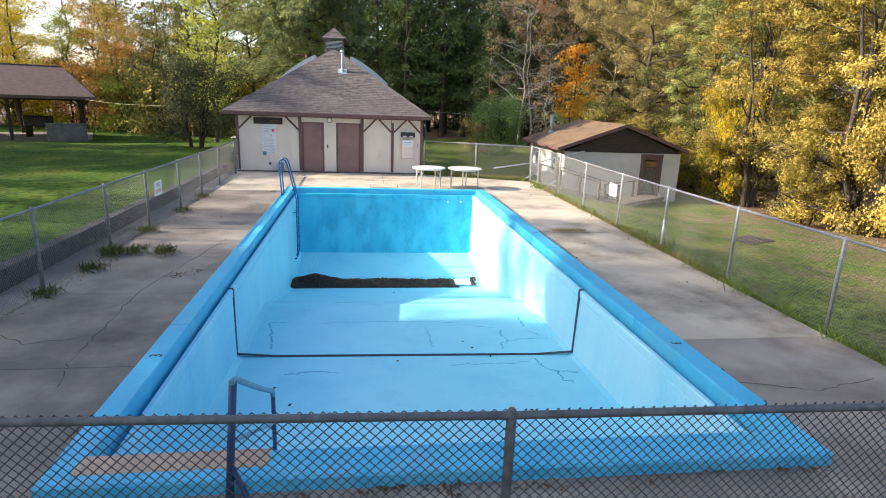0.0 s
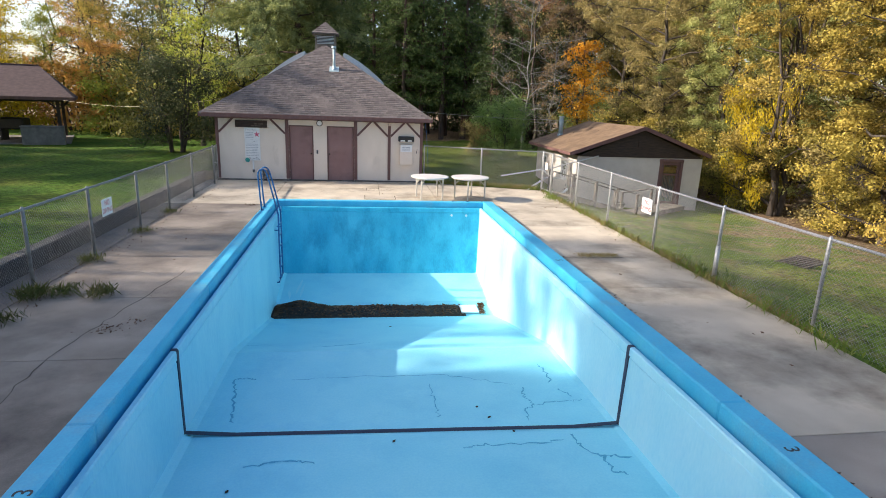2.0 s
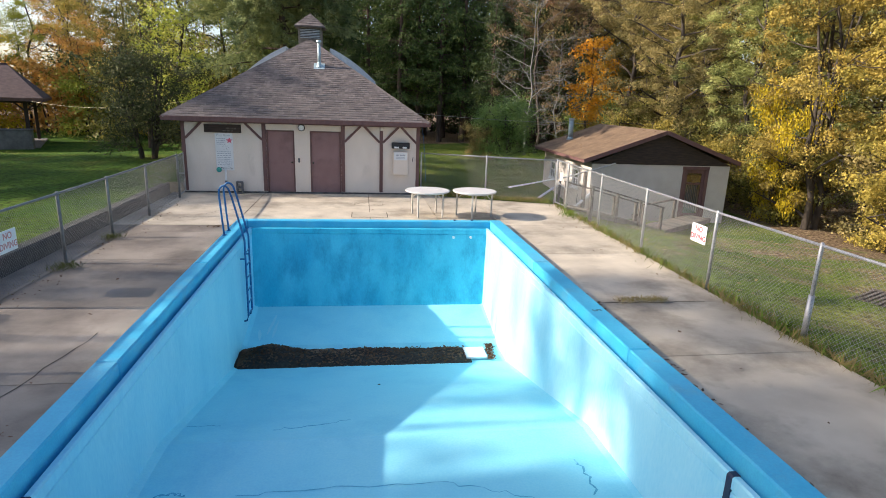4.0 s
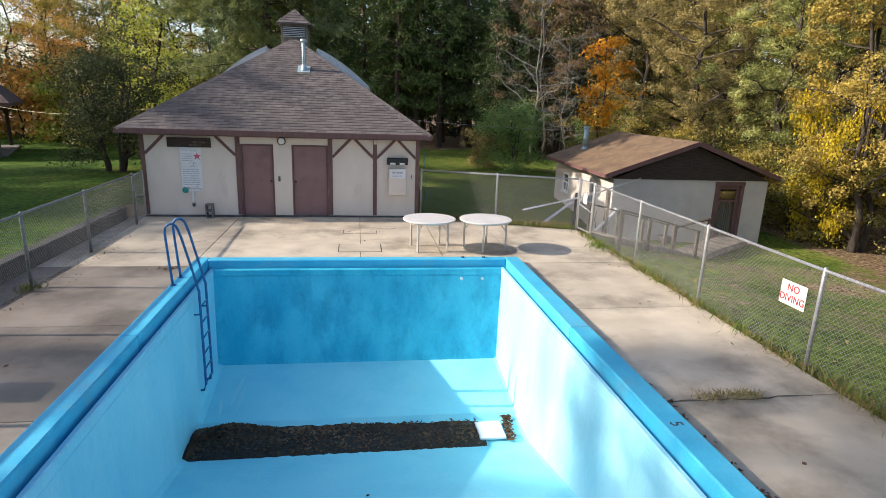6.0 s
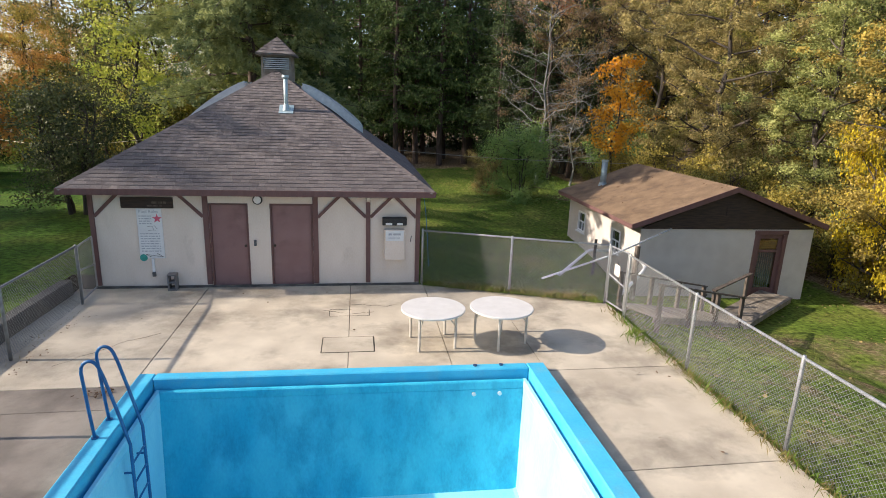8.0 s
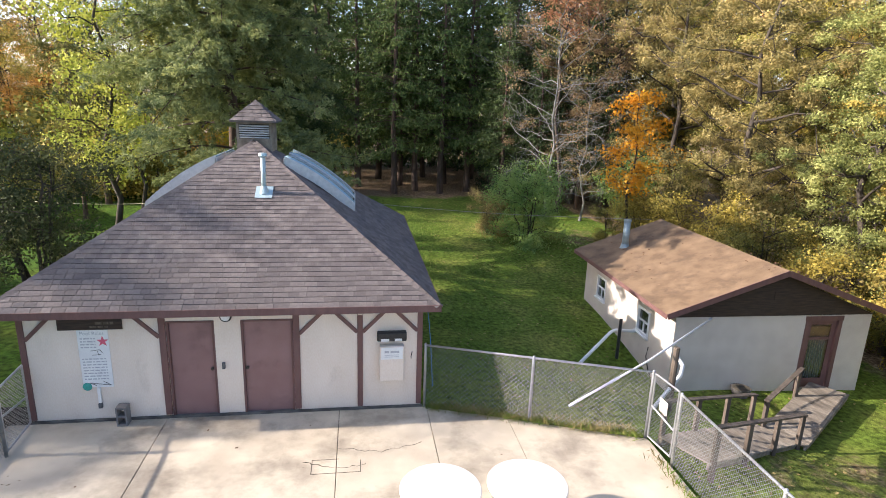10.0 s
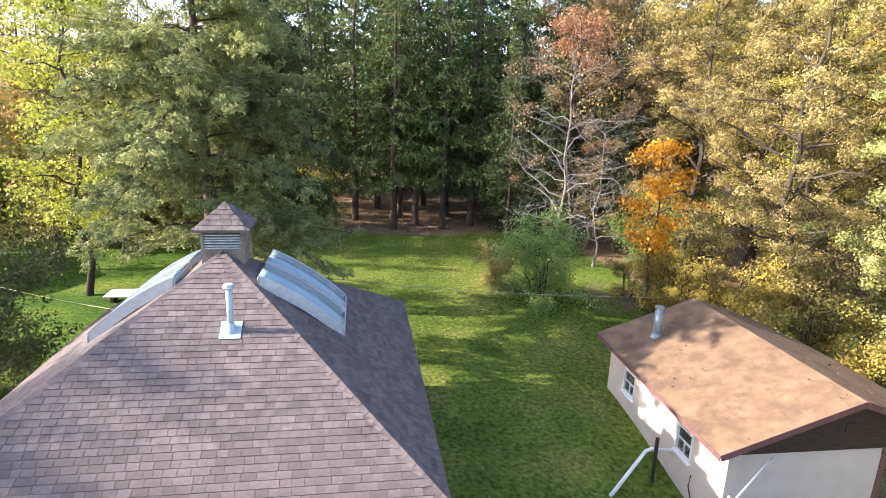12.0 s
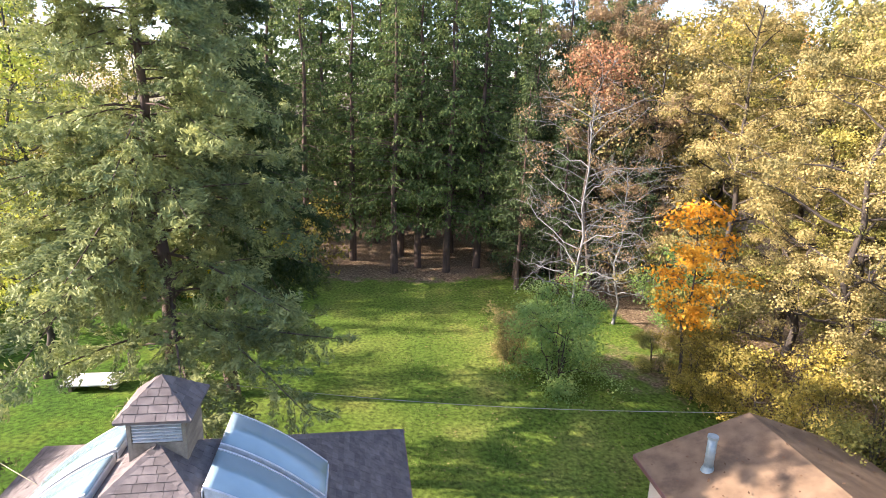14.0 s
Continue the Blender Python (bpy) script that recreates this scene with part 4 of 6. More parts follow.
    for i, (sx, sy, tx, ty) in enumerate(((-1, -1, 1, -1), (1, -1, 1, 1), (1, 1, -1, 1), (-1, 1, -1, -1))):
        SHINGLE_JOBS.append((Vector((cx + sx * e, cy + sy * e, 5.738)), Vector((cx + tx * e, cy + ty * e, 5.738)), Vector((cx, cy, 6.253)), False, cu, 31 + i))
    # skylights: two bulged panels on either slope
    def skylight(s, ya, yb):
        slope = (ap.z - ze) / (x1 - ap.x)
        def at(xo, y, h):
            return Vector((ap.x + s * xo, y, ap.z - slope * xo + h))
        xa, xb = .80, 2.48
        n = 14
        def bulge(i):
            return .19 + .115 * math.sin(math.pi * i / n) ** .8
        def arc(y0, y1, lift, deep):
            bm = bmesh.new()
            rows = []
            for i in range(n + 1):
                x = xa + (xb - xa) * i / n
                rows.append([bm.verts.new(at(x, y, bulge(i) + h)) for y, h in ((y0, lift), (y1, lift), (y1, -deep), (y0, -deep))])
            for a, c in zip(rows, rows[1:]):
                for q in range(4):
                    bm.faces.new((a[q], a[(q + 1) % 4], c[(q + 1) % 4], c[q]))
            bm.faces.new(rows[0])
            bm.faces.new(rows[-1][::-1])
            return bm
        sk = wpart("skylight", arc(ya + .035, yb - .035, .004, .03), SKYLIGHT_M, roof, "slightly bulged bluish translucent skylight pane", True)
        for y0_, y1_ in ((ya, ya + .04), (yb - .04, yb)):
            wpart("curb", arc(y0_, y1_, .018, .26), SKY_FRAME, roof, "pale metal skylight curb")
        for x in (xa, xb):
            cb = bmesh.new()
            beam(cb, at(x, ya, .06), at(x, yb, .06), .045, .19, .004)
            wpart("curb", cb, SKY_FRAME, roof, "pale metal skylight curb")
    for s in (1, -1):
        skylight(s, 27.85, 28.86)
        skylight(s, 28.97, 29.98)
    # vent pipe with flashing
    px, py = -1.0, 26.82
    sl = (ap.z - ze) / (ap.y - y0)
    zr = ze + sl * (py - y0)
    vp = tube(bmesh.new(), [(px, py, zr - .1), (px, py, zr + .82)], .055, 14)
    v = wpart("vent_pipe", vp, VENT, roof, "pale bluish roof vent pipe", True)
    wpart("vent_cap", tube(bmesh.new(), [(px, py, zr + .80), (px, py, zr + .84), (px, py, zr + .90)], [.06, .10, .085], 14), VENT, roof, "flared vent cap")
    fl = bmesh.new()
    box(fl, (-.19, -.2, .018), (.19, .2, .026), 0, Matrix.Translation((px, py, zr)) @ pose(0, 0, 0, math.degrees(math.atan(sl))))
    wpart("flashing", fl, VENT, roof, "pale blue metal flashing plate")
    wpart("flashing_cone", tube(bmesh.new(), [(px, py, zr - .02), (px, py, zr + .16)], [.11, .062], 14), VENT, roof)
    return b


bathhouse = build_bathhouse()
WY = 24.4


def wall_items():
    # rules board, hand-lettered and faded
    s = thing("rules_board", (-3.9, WY, 1.33), "faded white hand-painted pool rules board with drawings on the cream wall", "sign")
    part("panel", boxes(((-.275, -.022, -.6), (.275, -.003, .6)), bevel=.003), WHITE, s)
    rnd = random.Random(8)
    bm = bmesh.new()
    for k, z in enumerate([.42, .36, .30, .24, .0, -.06, -.12, -.18, -.24, -.30, -.36, -.42]):
        x = -.23
        end = .2 if k > 3 else .04
        while x < end:
            w = rnd.uniform(.03, .1)
            box(bm, (x, -.0245, z - .012), (min(end, x + w), -.0222, z + .012))
            x += w + .02
    tagged(part("lettering", bm, GREY_INK, s, "faded unreadable lettering"), kind="stuff")
    writing("heading", "Pool Rules", .1, GREY_INK, Matrix.Translation((-.01, -.0225, .525)) @ pose(0, 0, 0, 90), s, "faded hand-painted heading")
    st = bmesh.new()
    pts = []
    for i in range(10):
        a = math.pi / 2 + i * math.pi / 5
        q = .115 if i % 2 == 0 else .045
        pts.append((.17 + q * math.cos(a), -.0225, .36 + q * math.sin(a)))
    prism(st, pts, (0, -.004, 0))
    part("star_drawing", st, PINK, s, "pink painted starfish shape")
    part("turtle_drawing", disc(bmesh.new(), (-.2, -.028, -.58), .085, .006, 18, "y"), TEAL, s, "teal painted round shape")
    dr = bmesh.new()
    for a, c in (((-.06, .17), (.1, .19)), ((.1, .19), (.15, .12)), ((-.04, .08), (.12, .09)), ((.06, .17), (.07, .09)), ((-.14, -.5), (.24, -.56)), ((.24, -.56), (.1, -.47)), ((-.14, -.5), (-.03, -.56))):
        beam(dr, (a[0], -.024, a[1]), (c[0], -.024, c[1]), .018, .004, 0)
    part("ink_drawing", dr, INK, s, "dark outline drawing")
    part("conduit", boxes(((-.03, -.05, -.93), (.03, -.004, -.602)), bevel=.008), WHITE, s, "white plastic conduit")
    part("outlet", boxes(((-.035, -.07, -1.04), (.035, -.004, -.93)), bevel=.01), GALV_OLD, s, "weathered outlet cover")
    # dark name board above it
    n = thing("name_board", (-3.91, WY, 2.07), "dark stained wooden name board with faint lettering", "sign")
    part("board", boxes(((-.57, -.06, -.13), (.57, -.036, .13)), bevel=.006), DARKWOOD, n)
    bm = bmesh.new()
    for x, w in ((.1, .12), (.24, .1), (.36, .06)):
        box(bm, (x, -.064, -.02), (x + w, -.061, .03))
        box(bm, (x - .1, -.064, -.09), (x - .1 + w, -.061, -.05))
    part("lettering", bm, POSTWOOD, n, "faint unreadable lettering")
    # notice box
    c = thing("notice_box", (1.79, WY, 1.2), "white metal notice box with papers on the cream wall", "notice box")
    part("case", boxes(((-.25, -.16, -.52), (.25, -.003, .26)), bevel=.012), CREAM, c, "cream-white metal case")
    part("notice", boxes(((-.22, -.166, -.02), (.22, -.1605, .24))), WHITE, c, "white paper notice")
    bm = bmesh.new()
    for x in (-.15, -.03, .06):
        box(bm, (x, -.169, .12), (x + .09, -.1665, .17))
    for z in (.03, .07):
        box(bm, (-.15, -.169, z), (.14, -.1665, z + .012))
    part("lettering", bm, GREY_INK, c, "unreadable printed lettering")
    part("lamp_hood", boxes(((-.3, -.14, .36), (.3, -.003, .56)), bevel=.02), BLACK, c, "torn black sign box")
    for xa, xb in ((-.22, -.06), (.06, .2)):
        part("label_strip", boxes(((xa, -.146, .37), (xb, -.1405, .425))), WHITE, c, "torn white strip")
    # wall lamp over the doors, key box, junction
    l = thing("wall_lamp", (-1.45, WY, 2.16), "round white-faced fixture with a dark rim between the doors", "wall lamp")
    part("rim", tube(bmesh.new(), [(0, -.041, 0), (0, -.07, 0), (0, -.085, 0)], [.115, .115, .098], 24), BLACK, l)
    part("face", disc(bmesh.new(), (0, -.09, 0), .088, .008, 24, "y"), WHITE, l, "white face")
    solo("key_box", boxes(((-.03, -.05, -.07), (.03, -.003, .07)), bevel=.008), GALV_OLD, "small grey key box beside the door", "key box", (-1.55, WY, 1.1))
    solo("junction_box", boxes(((-.045, -.08, -.06), (.045, -.041, .06)), bevel=.01), CREAM, "small cream electrical box under the eave", "junction box", (1.15, WY, 2.19))
    solo("conduit_stub", tube(bmesh.new(), [(0, -.01, -.16), (0, -.03, -.1), (.02, -.03, .0)], .009, 6), BLACK, "short dark cable stub on the wall", "cable", (2.2, WY, 1.28))
    # loose concrete block stood on end
    bl = bmesh.new()
    for lo, hi in (((-.1, -.1, 0), (-.065, .1, .4)), ((.065, -.1, 0), (.1, .1, .4)), ((-.065, -.1, 0), (.065, .1, .04)), ((-.065, -.1, .18), (.065, .1, .22)), ((-.065, -.1, .36), (.065, .1, .4))):
        box(bl, lo, hi, .004)
    solo("concrete_block", bl, STONE, "hollow concrete block stood on end against the wall", "concrete block", (-3.45, WY - .18, 0))
    solo("hanging_cable", tube(bmesh.new(), [(2.5, WY + .1, 2.4), (2.56, WY - .05, 1.9), (2.62, WY - .06, 1.2), (2.66, WY - .1, .5)], .008, 6), BLUE_RAIL, "thin blue cable hanging from the eave", "cable")


wall_items()


# ---- store shed ----
def build_shed():
    o = (9.6, 26.72, -1.45)
    s = thing("shed", o, "low off-white store shed with brown low-pitched roof", "shed", turn=-1.0)
    Wd, Dp, H, R = 5.75, 6.35, 2.42, 3.70
    We = Wd + .19          # the far side wall stands closer under its eave
    t = .18
    # front with doorway
    d0, d1 = 3.93, 5.0
    part("front_wall", boxes(((0, 0, -.3), (d0, t, H)), ((d1, 0, -.3), (We, t, H)), ((d0, 0, 2.3), (d1, t, H)), ((d0, 0, -.3), (d1, t, .14))), SHED_PAINT, s)
    wins = ((1.33, 2.08), (4.5, 5.25))
    spec, y = [], t
    for a, b in wins:
        spec += [((0, y, -.5), (t, a, H)), ((0, a, -.5), (t, b, 1.2)), ((0, a, 2.0), (t, b, H))]
        y = b
    spec.append(((0, y, -.5), (t, Dp, H)))
    part("side_wall", boxes(*spec), SHED_PAINT, s, "sunlit off-white side wall")
    part("side_wall", boxes(((We - t, t, -.3), (We, Dp, H))), SHED_PAINT, s)
    part("back_wall", boxes(((t, Dp - t, -.5), (We - t, Dp, H))), SHED_PAINT, s)
    g = bmesh.new()
    prism(g, [(-.02, -.03, H - .02), (We + .02, -.03, H - .02), (Wd / 2, -.03, R - .06)], (0, .06, 0))
    part("gable", g, DARKWOOD, s, "dark stained board gable")
    g = bmesh.new()
    prism(g, [(-.02, Dp - .03, H - .02), (We + .02, Dp - .03, H - .02), (Wd / 2, Dp - .03, R - .06)], (0, .06, 0))
    part("gable", g, DARKWOOD, s)
    part("gable_vent", boxes(((Wd / 2 - .12, -.05, 2.85), (Wd / 2 + .12, -.032, 3.1)), bevel=.004), DARKWOOD, s)
    ov, e0 = .43, H + .1
    r = bmesh.new()
    ya, yb = -.28, Dp + .27
    sl = (R - e0 + .0) / (Wd / 2 + ov)
    for sgn in (-1, 1):
        xe, xr = Wd / 2 + sgn * (Wd / 2 + ov), Wd / 2
        prism(r, [(xe, ya, e0), (xr, ya, R), (xr, ya, R + .07), (xe, ya, e0 + .07)], (0, yb - ya, 0))
    roof = part("roof", r, BROWN_ROOF, s, "low-pitched brown roof, leaf-strewn and faded")
    f = bmesh.new()
    for sgn in (-1, 1):
        xe = Wd / 2 + sgn * (Wd / 2 + ov)
        beam(f, (xe, ya - .012, e0 + .0), (Wd / 2, ya - .012, R + .0), .02, .16, .003)
        box(f, (xe - .012 + sgn * .014, ya, e0 - .07), (xe + .012 + sgn * .014, yb, e0 + .06))
    part("fascia", f, TRIM, s, "dark brown fascia boards")
    # roof flue
    fx, fy = .85, 5.2
    zf = e0 + sl * (fx + ov) + .07
    part("flue", tube(bmesh.new(), [(fx, fy, zf - .1), (fx, fy, zf + .92)], .115, 18), FLUE, roof, "blue-grey metal flue pipe", True)
    part("flue_cap", tube(bmesh.new(), [(fx, fy, zf + .9), (fx, fy, zf + .97)], .135, 18), FLUE, roof)
    part("flue_collar", tube(bmesh.new(), [(fx, fy, zf - .06), (fx, fy, zf + .1)], [.18, .125], 18), FLUE, roof)
    # door with glazed upper part
    d = part("door", boxes(((d0 + .09, .05, .16), (d0 + .22, .1, 2.22)), ((d1 - .22, .05, .16), (d1 - .09, .1, 2.22)), ((d0 + .22, .05, 2.08), (d1 - .22, .1, 2.22)), ((d0 + .22, .05, .16), (d1 - .22, .1, .42)), ((d0 + .22, .05, 1.62), (d1 - .22, .1, 1.7)), bevel=.004), TRIM, s, "dark brown glazed door, closed")
    part("glass", boxes(((d0 + .2, .07, .4), (d1 - .2, .08, 2.1))), DOORGLASS, d, "reflecting door glass")
    part("door_frame", boxes(((d0 - .03, -.03, .0), (d0 + .09, .12, 2.3)), ((d1 - .09, -.03, .0), (d1 + .03, .12, 2.3)), ((d0 - .05, -.03, 2.22), (d1 + .05, .12, 2.36)), bevel=.004), TRIM, d)
    part("curtain", boxes(*[((d0 + .22 + k * .075, .1, .3), (d0 + .26 + k * .075, .12, 1.6)) for k in range(8)]), CLOTH, d, "pale blue-grey curtain behind the glass")
    part("valance", boxes(((d0 + .2, .11, 1.72), (d1 - .2, .13, 2.0))), VALANCE, d, "ochre valance above the curtain")
    # side windows
    for a, b in wins:
        w = part("window", boxes(((-.03, a, 1.2), (.06, a + .06, 2.0)), ((-.03, b - .06, 1.2), (.06, b, 2.0)), ((-.03, a + .06, 1.94), (.06, b - .06, 2.0)), ((-.03, a + .06, 1.2), (.06, b - .06, 1.26)), ((0, a + .06, 1.58), (.05, b - .06, 1.62)), ((0, (a + b) / 2 - .015, 1.26), (.04, (a + b) / 2 + .015, 1.58)), bevel=.003), WHITE, s, "white double-hung window")
        part("pane", boxes(((.04, a + .05, 1.25), (.05, b - .05, 1.95))), WINDOW_M, w, "dark window glass")
        part("sill", boxes(((-.08, a - .04, 1.15), (.04, b + .04, 1.2)), bevel=.005), WHITE, w)
    return s


shed = build_shed()


# pipes, posts and pail round the shed
solo("white_drain_pipe", tube(bmesh.new(), [(9.78, 28.7, -.30), (9.0, 28.85, -.29), (8.85, 28.85, -.34), (7.5, 27.95, -.95)], .05, 10), WHITE, "bent white plastic drain pipe leaving the shed wall", "pipe", smooth=True)
solo("black_post", tube(bmesh.new(), [(9.0, 28.6, -1.3), (9.08, 28.75, .12)], .05, 8), BLACK, "thin black post beside the shed", "post")
solo("black_hose", tube(bmesh.new(), [(9.76, 28.0, -.55), (9.62, 27.95, -.48), (9.55, 27.9, -.75), (9.58, 27.75, -1.1), (9.65, 27.6, -1.36)], .018, 6), BLACK, "short black hose hanging from the shed wall", "hose", smooth=True)
gp = thing("leaning_pole", (0, 0, 0), "long white pole leaning over a post", "pole")
part("shaft", tube(bmesh.new(), [(5.35, 23.35, .45), (7.9, 24.9, .62), (10.45, 26.45, 1.0)], .026, 8), WHITE, gp, smooth=True)
solo("wooden_post", tube(bmesh.new(), [(8.72, 25.15, -1.1), (8.75, 25.2, .78)], [.085, .075], 9), POSTWOOD, "weathered brown wooden post", "post")
solo("white_downpipe", tube(bmesh.new(), [(9.72, 26.65, -.12), (9.35, 25.75, .0), (9.05, 25.35, -.06), (7.85, 24.7, -.80)], .05, 10), WHITE, "white plastic downpipe at the shed corner", "pipe", smooth=True)
pail = thing("planter_tub", (11.65, 26.4, ground_z(11.65, 26.4)), "low round dark grey tub on the grass by the shed", "tub")
bm = tube(bmesh.new(), [(0, 0, 0), (0, 0, .22), (0, 0, .24)], [.2, .26, .27], 18)
part("tub", bm, PLINTH, pail)
part("soil", disc(bmesh.new(), (0, 0, .241), .235, .004, 18), SLAB_BASE, pail, "dark soil")


# ---- wooden walkway from gate to shed door ----
def build_walk():
    A = (Vector((7.35, 22.35, -.12)), Vector((10.9, 24.15, -1.12)))
    B = (Vector((11.02, 23.98, -1.16)), Vector((14.22, 26.18, -1.18)))
    for (p, q), nm, n, wd, lab in ((A, "stepped_ramp", 22, 1.1, "weathered grey board ramp falling from the pool gate"), (B, "boardwalk", 24, .98, "weathered grey boardwalk to the shed door")):
        w = thing(nm, tuple(p), lab, "walkway")
        d = q - p
        L, flat = d.length, Vector((d.x, d.y, 0)).normalized()
        side = Vector((-flat.y, flat.x, 0))
        for s in (-.45, .45):
            st = bmesh.new()
            beam(st, side * s * wd, side * s * wd + d, .05, .14)
            part("stringer", st, GREYWOOD, w)
        for k in range(n):
            c = d * ((k + .5) / n) + Vector((0, 0, .09))
            bd = bmesh.new()
            beam(bd, c - side * wd / 2, c + side * wd / 2, L / n - .012, .032, .003)
            part("board", bd, GREYWOOD, w)
        for s in (-.5, .5):
            for k in (range(4) if nm == "stepped_ramp" else ((0, 2) if s > 0 else ())):
                c = d * (.02 + .32 * k) + side * s * wd
                ps = bmesh.new()
                box(ps, c + Vector((-.045, -.045, -.5)), c + Vector((.045, .045, .86)), .005)
                part("post", ps, POSTWOOD, w)
            if nm == "stepped_ramp" or s > 0:
                rl = bmesh.new()
                e = 1.0 if nm == "stepped_ramp" else .72
                beam(rl, side * s * wd + Vector((0, 0, .86)), side * s * wd + d * e + Vector((0, 0, .86)), .12, .04)
                # darker wood than the boards: the rails' shade is in the colour
                part("handrail", rl, POSTWOOD, w, "weathered handrail, shade put into its dark colour")


build_walk()


# ---- fences ----
def fence(name, pts, height, label, wire=WIRE, steel=GALV, pitch=0.064, gauge=0.0023, rail_r=0.022, zbase=0.0, ends=True):
    f = thing(name, (pts[0][0], pts[0][1], zbase), label, "fence", group="chain-link fences")
    o = Vector((pts[0][0], pts[0][1], 0))
    P = [Vector((x, y, 0)) - o for x, y in pts]
    for p in P:
        pb = tube(bmesh.new(), [p + Vector((0, 0, -.15)), p + Vector((0, 0, height + .02)), p + Vector((0, 0, height + .045))], [.03, .03, .018], 10)
        part("post", pb, steel, f, "", True)
    part("top_rail", tube(bmesh.new(), [p + Vector((0, 0, height)) for p in P], rail_r, 10), steel, f, "", True)
    verts, faces = [], []
    for a, b in zip(P, P[1:]):
        d = b - a
        L = d.length
        u = d / L
        n = Vector((-u.y, u.x, 0))
        top, bot = height + .024, .03
        Hh = top - bot
        for sgn in (1, -1):
            k = -int(Hh / pitch) - 1
            while k * pitch < L:
                s0 = k * pitch
                # diagonal from (s, bot) to (s + Hh, top), cut to the bay
                lo, hi = max(0, -s0), min(Hh, L - s0)
                k += 1
                if hi - lo < .02:
                    continue
                e0, e1 = (s0 + lo, bot + lo), (s0 + hi, bot + hi)
                if sgn < 0:
                    e0, e1 = (L - e0[0], e0[1]), (L - e1[0], e1[1])
                q0, q1 = a + u * e0[0] + Vector((0, 0, e0[1])), a + u * e1[0] + Vector((0, 0, e1[1]))
                off = n * (.024 + sgn * gauge * .6)
                t = (q1 - q0).normalized()
                w = t.cross(n).normalized()
                base = len(verts)
                for q in (q0, q1):
                    for g in (n * gauge, w * gauge, -n * gauge, -w * gauge):
                        verts.append(q + off + g)
                for i in range(4):
                    j = (i + 1) % 4
                    faces.append((base + i, base + j, base + 4 + j, base + 4 + i))
    raw("wire_mesh", verts, faces, wire, f, "diamond wire mesh")
    return f


fence("pool_fence", [(6.72, -.2), (6.72, 2.1), (6.72, 4.5), (6.72, 6.95), (6.7, 9.3), (6.7, 11.75), (6.7, 14.1), (6.75, 16.75), (6.8, 19.3), (6.84, 21.92)], 1.40, "galvanised chain-link fence along the deck beside the grass bank", pitch=.070, gauge=.0020)
fence("pool_fence", [(6.76, 22.78), (4.6, 23.58), (2.5, 24.36)], 1.42, "galvanised chain-link fence closing the far end of the deck", wire=WIRE_BRIGHT, pitch=.10, gauge=.0019)
fence("pool_fence", [(-4.97, 1.5), (-4.97, 4.0), (-4.97, 6.6), (-4.95, 9.1), (-4.95, 11.55), (-4.95, 13.65), (-4.95, 16.0), (-4.96, 18.1), (-5.0, 20.5), (-5.06, 23.3)], 1.30, "dull chain-link fence along the deck below the lawn, shade in its steel", wire=WIRE_DULL, steel=GALV_SHADED)
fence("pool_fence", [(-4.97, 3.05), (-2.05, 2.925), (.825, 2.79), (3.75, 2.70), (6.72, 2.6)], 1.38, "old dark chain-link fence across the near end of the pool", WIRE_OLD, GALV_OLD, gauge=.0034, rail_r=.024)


def gate(a, b, height, label):
    g = thing("fence_gate", (a[0], a[1], 0), label, "gate")
    d = Vector((b[0] - a[0], b[1] - a[1], 0))
    up = Vector((0, 0, 1))
    fr = bmesh.new()
    for p, q in ((up * .08, up * height), (d + up * .08, d + up * height), (up * .08, d + up * .08), (up * height, d + up * height), (up * .75, d + up * .62)):
        tube(fr, [p, q], .02, 8)
    part("gate_frame", fr, GALV, g)
    u = d.normalized()
    n = Vector((-u.y, u.x, 0))
    w = bmesh.new()
    L = d.length
    for sgn in (1, -1):
        for k in range(-24, int(L / .06) + 1):
            s0 = k * .06
            lo, hi = max(0, -s0), min(height - .1, L - s0)
            if hi - lo < .03:
                continue
            e = [(s0 + lo, lo), (s0 + hi, hi)]
            if sgn < 0:
                e = [(L - x, z) for x, z in e]
            tube(w, [u * x + up * (z + .09) + n * .004 * sgn for x, z in e], .0024, 4)
    part("wire_mesh", w, WIRE, g)
    return g


gate((6.76, 22.7), (6.84, 22.0), 1.42, "narrow chain-link gate at the fence corner, closed")
gate((-5.06, 23.35), (-5.16, 24.3), 1.28, "narrow chain-link gate beside the bathhouse, closed")


def sign(loc, turn, label, ink=SIGN_RED):
    s = thing("warning_sign", loc, label, "sign", turn=turn, group="no diving signs")
    part("plate", boxes(((-.235, -.012, -.17), (.235, 0, .17)), bevel=.003), WHITE, s)
    m = pose(0, 0, 0, 90)
    writing("lettering", "NO", .145, ink, Matrix.Translation((0, -.0125, .078)) @ m, s, "red painted letters", bold=.0035)
    writing("lettering", "DIVING", .138, ink, Matrix.Translation((0, -.0125, -.072)) @ m, s, "red painted letters", bold=.0035)
    return s


sign((6.655, 14.5, .93), -90, "white board with red NO DIVING letters on the fence")
sign((-4.94, 14.36, .83), 90, "weathered white board with faded red NO DIVING letters", FADED_RED)
solo("gate_notice", boxes(((-.012, -.13, -.13), (0, .13, .13)), bevel=.003), CREAM, "small pale board wired to the gate", "sign", (6.76, 22.3, .95))


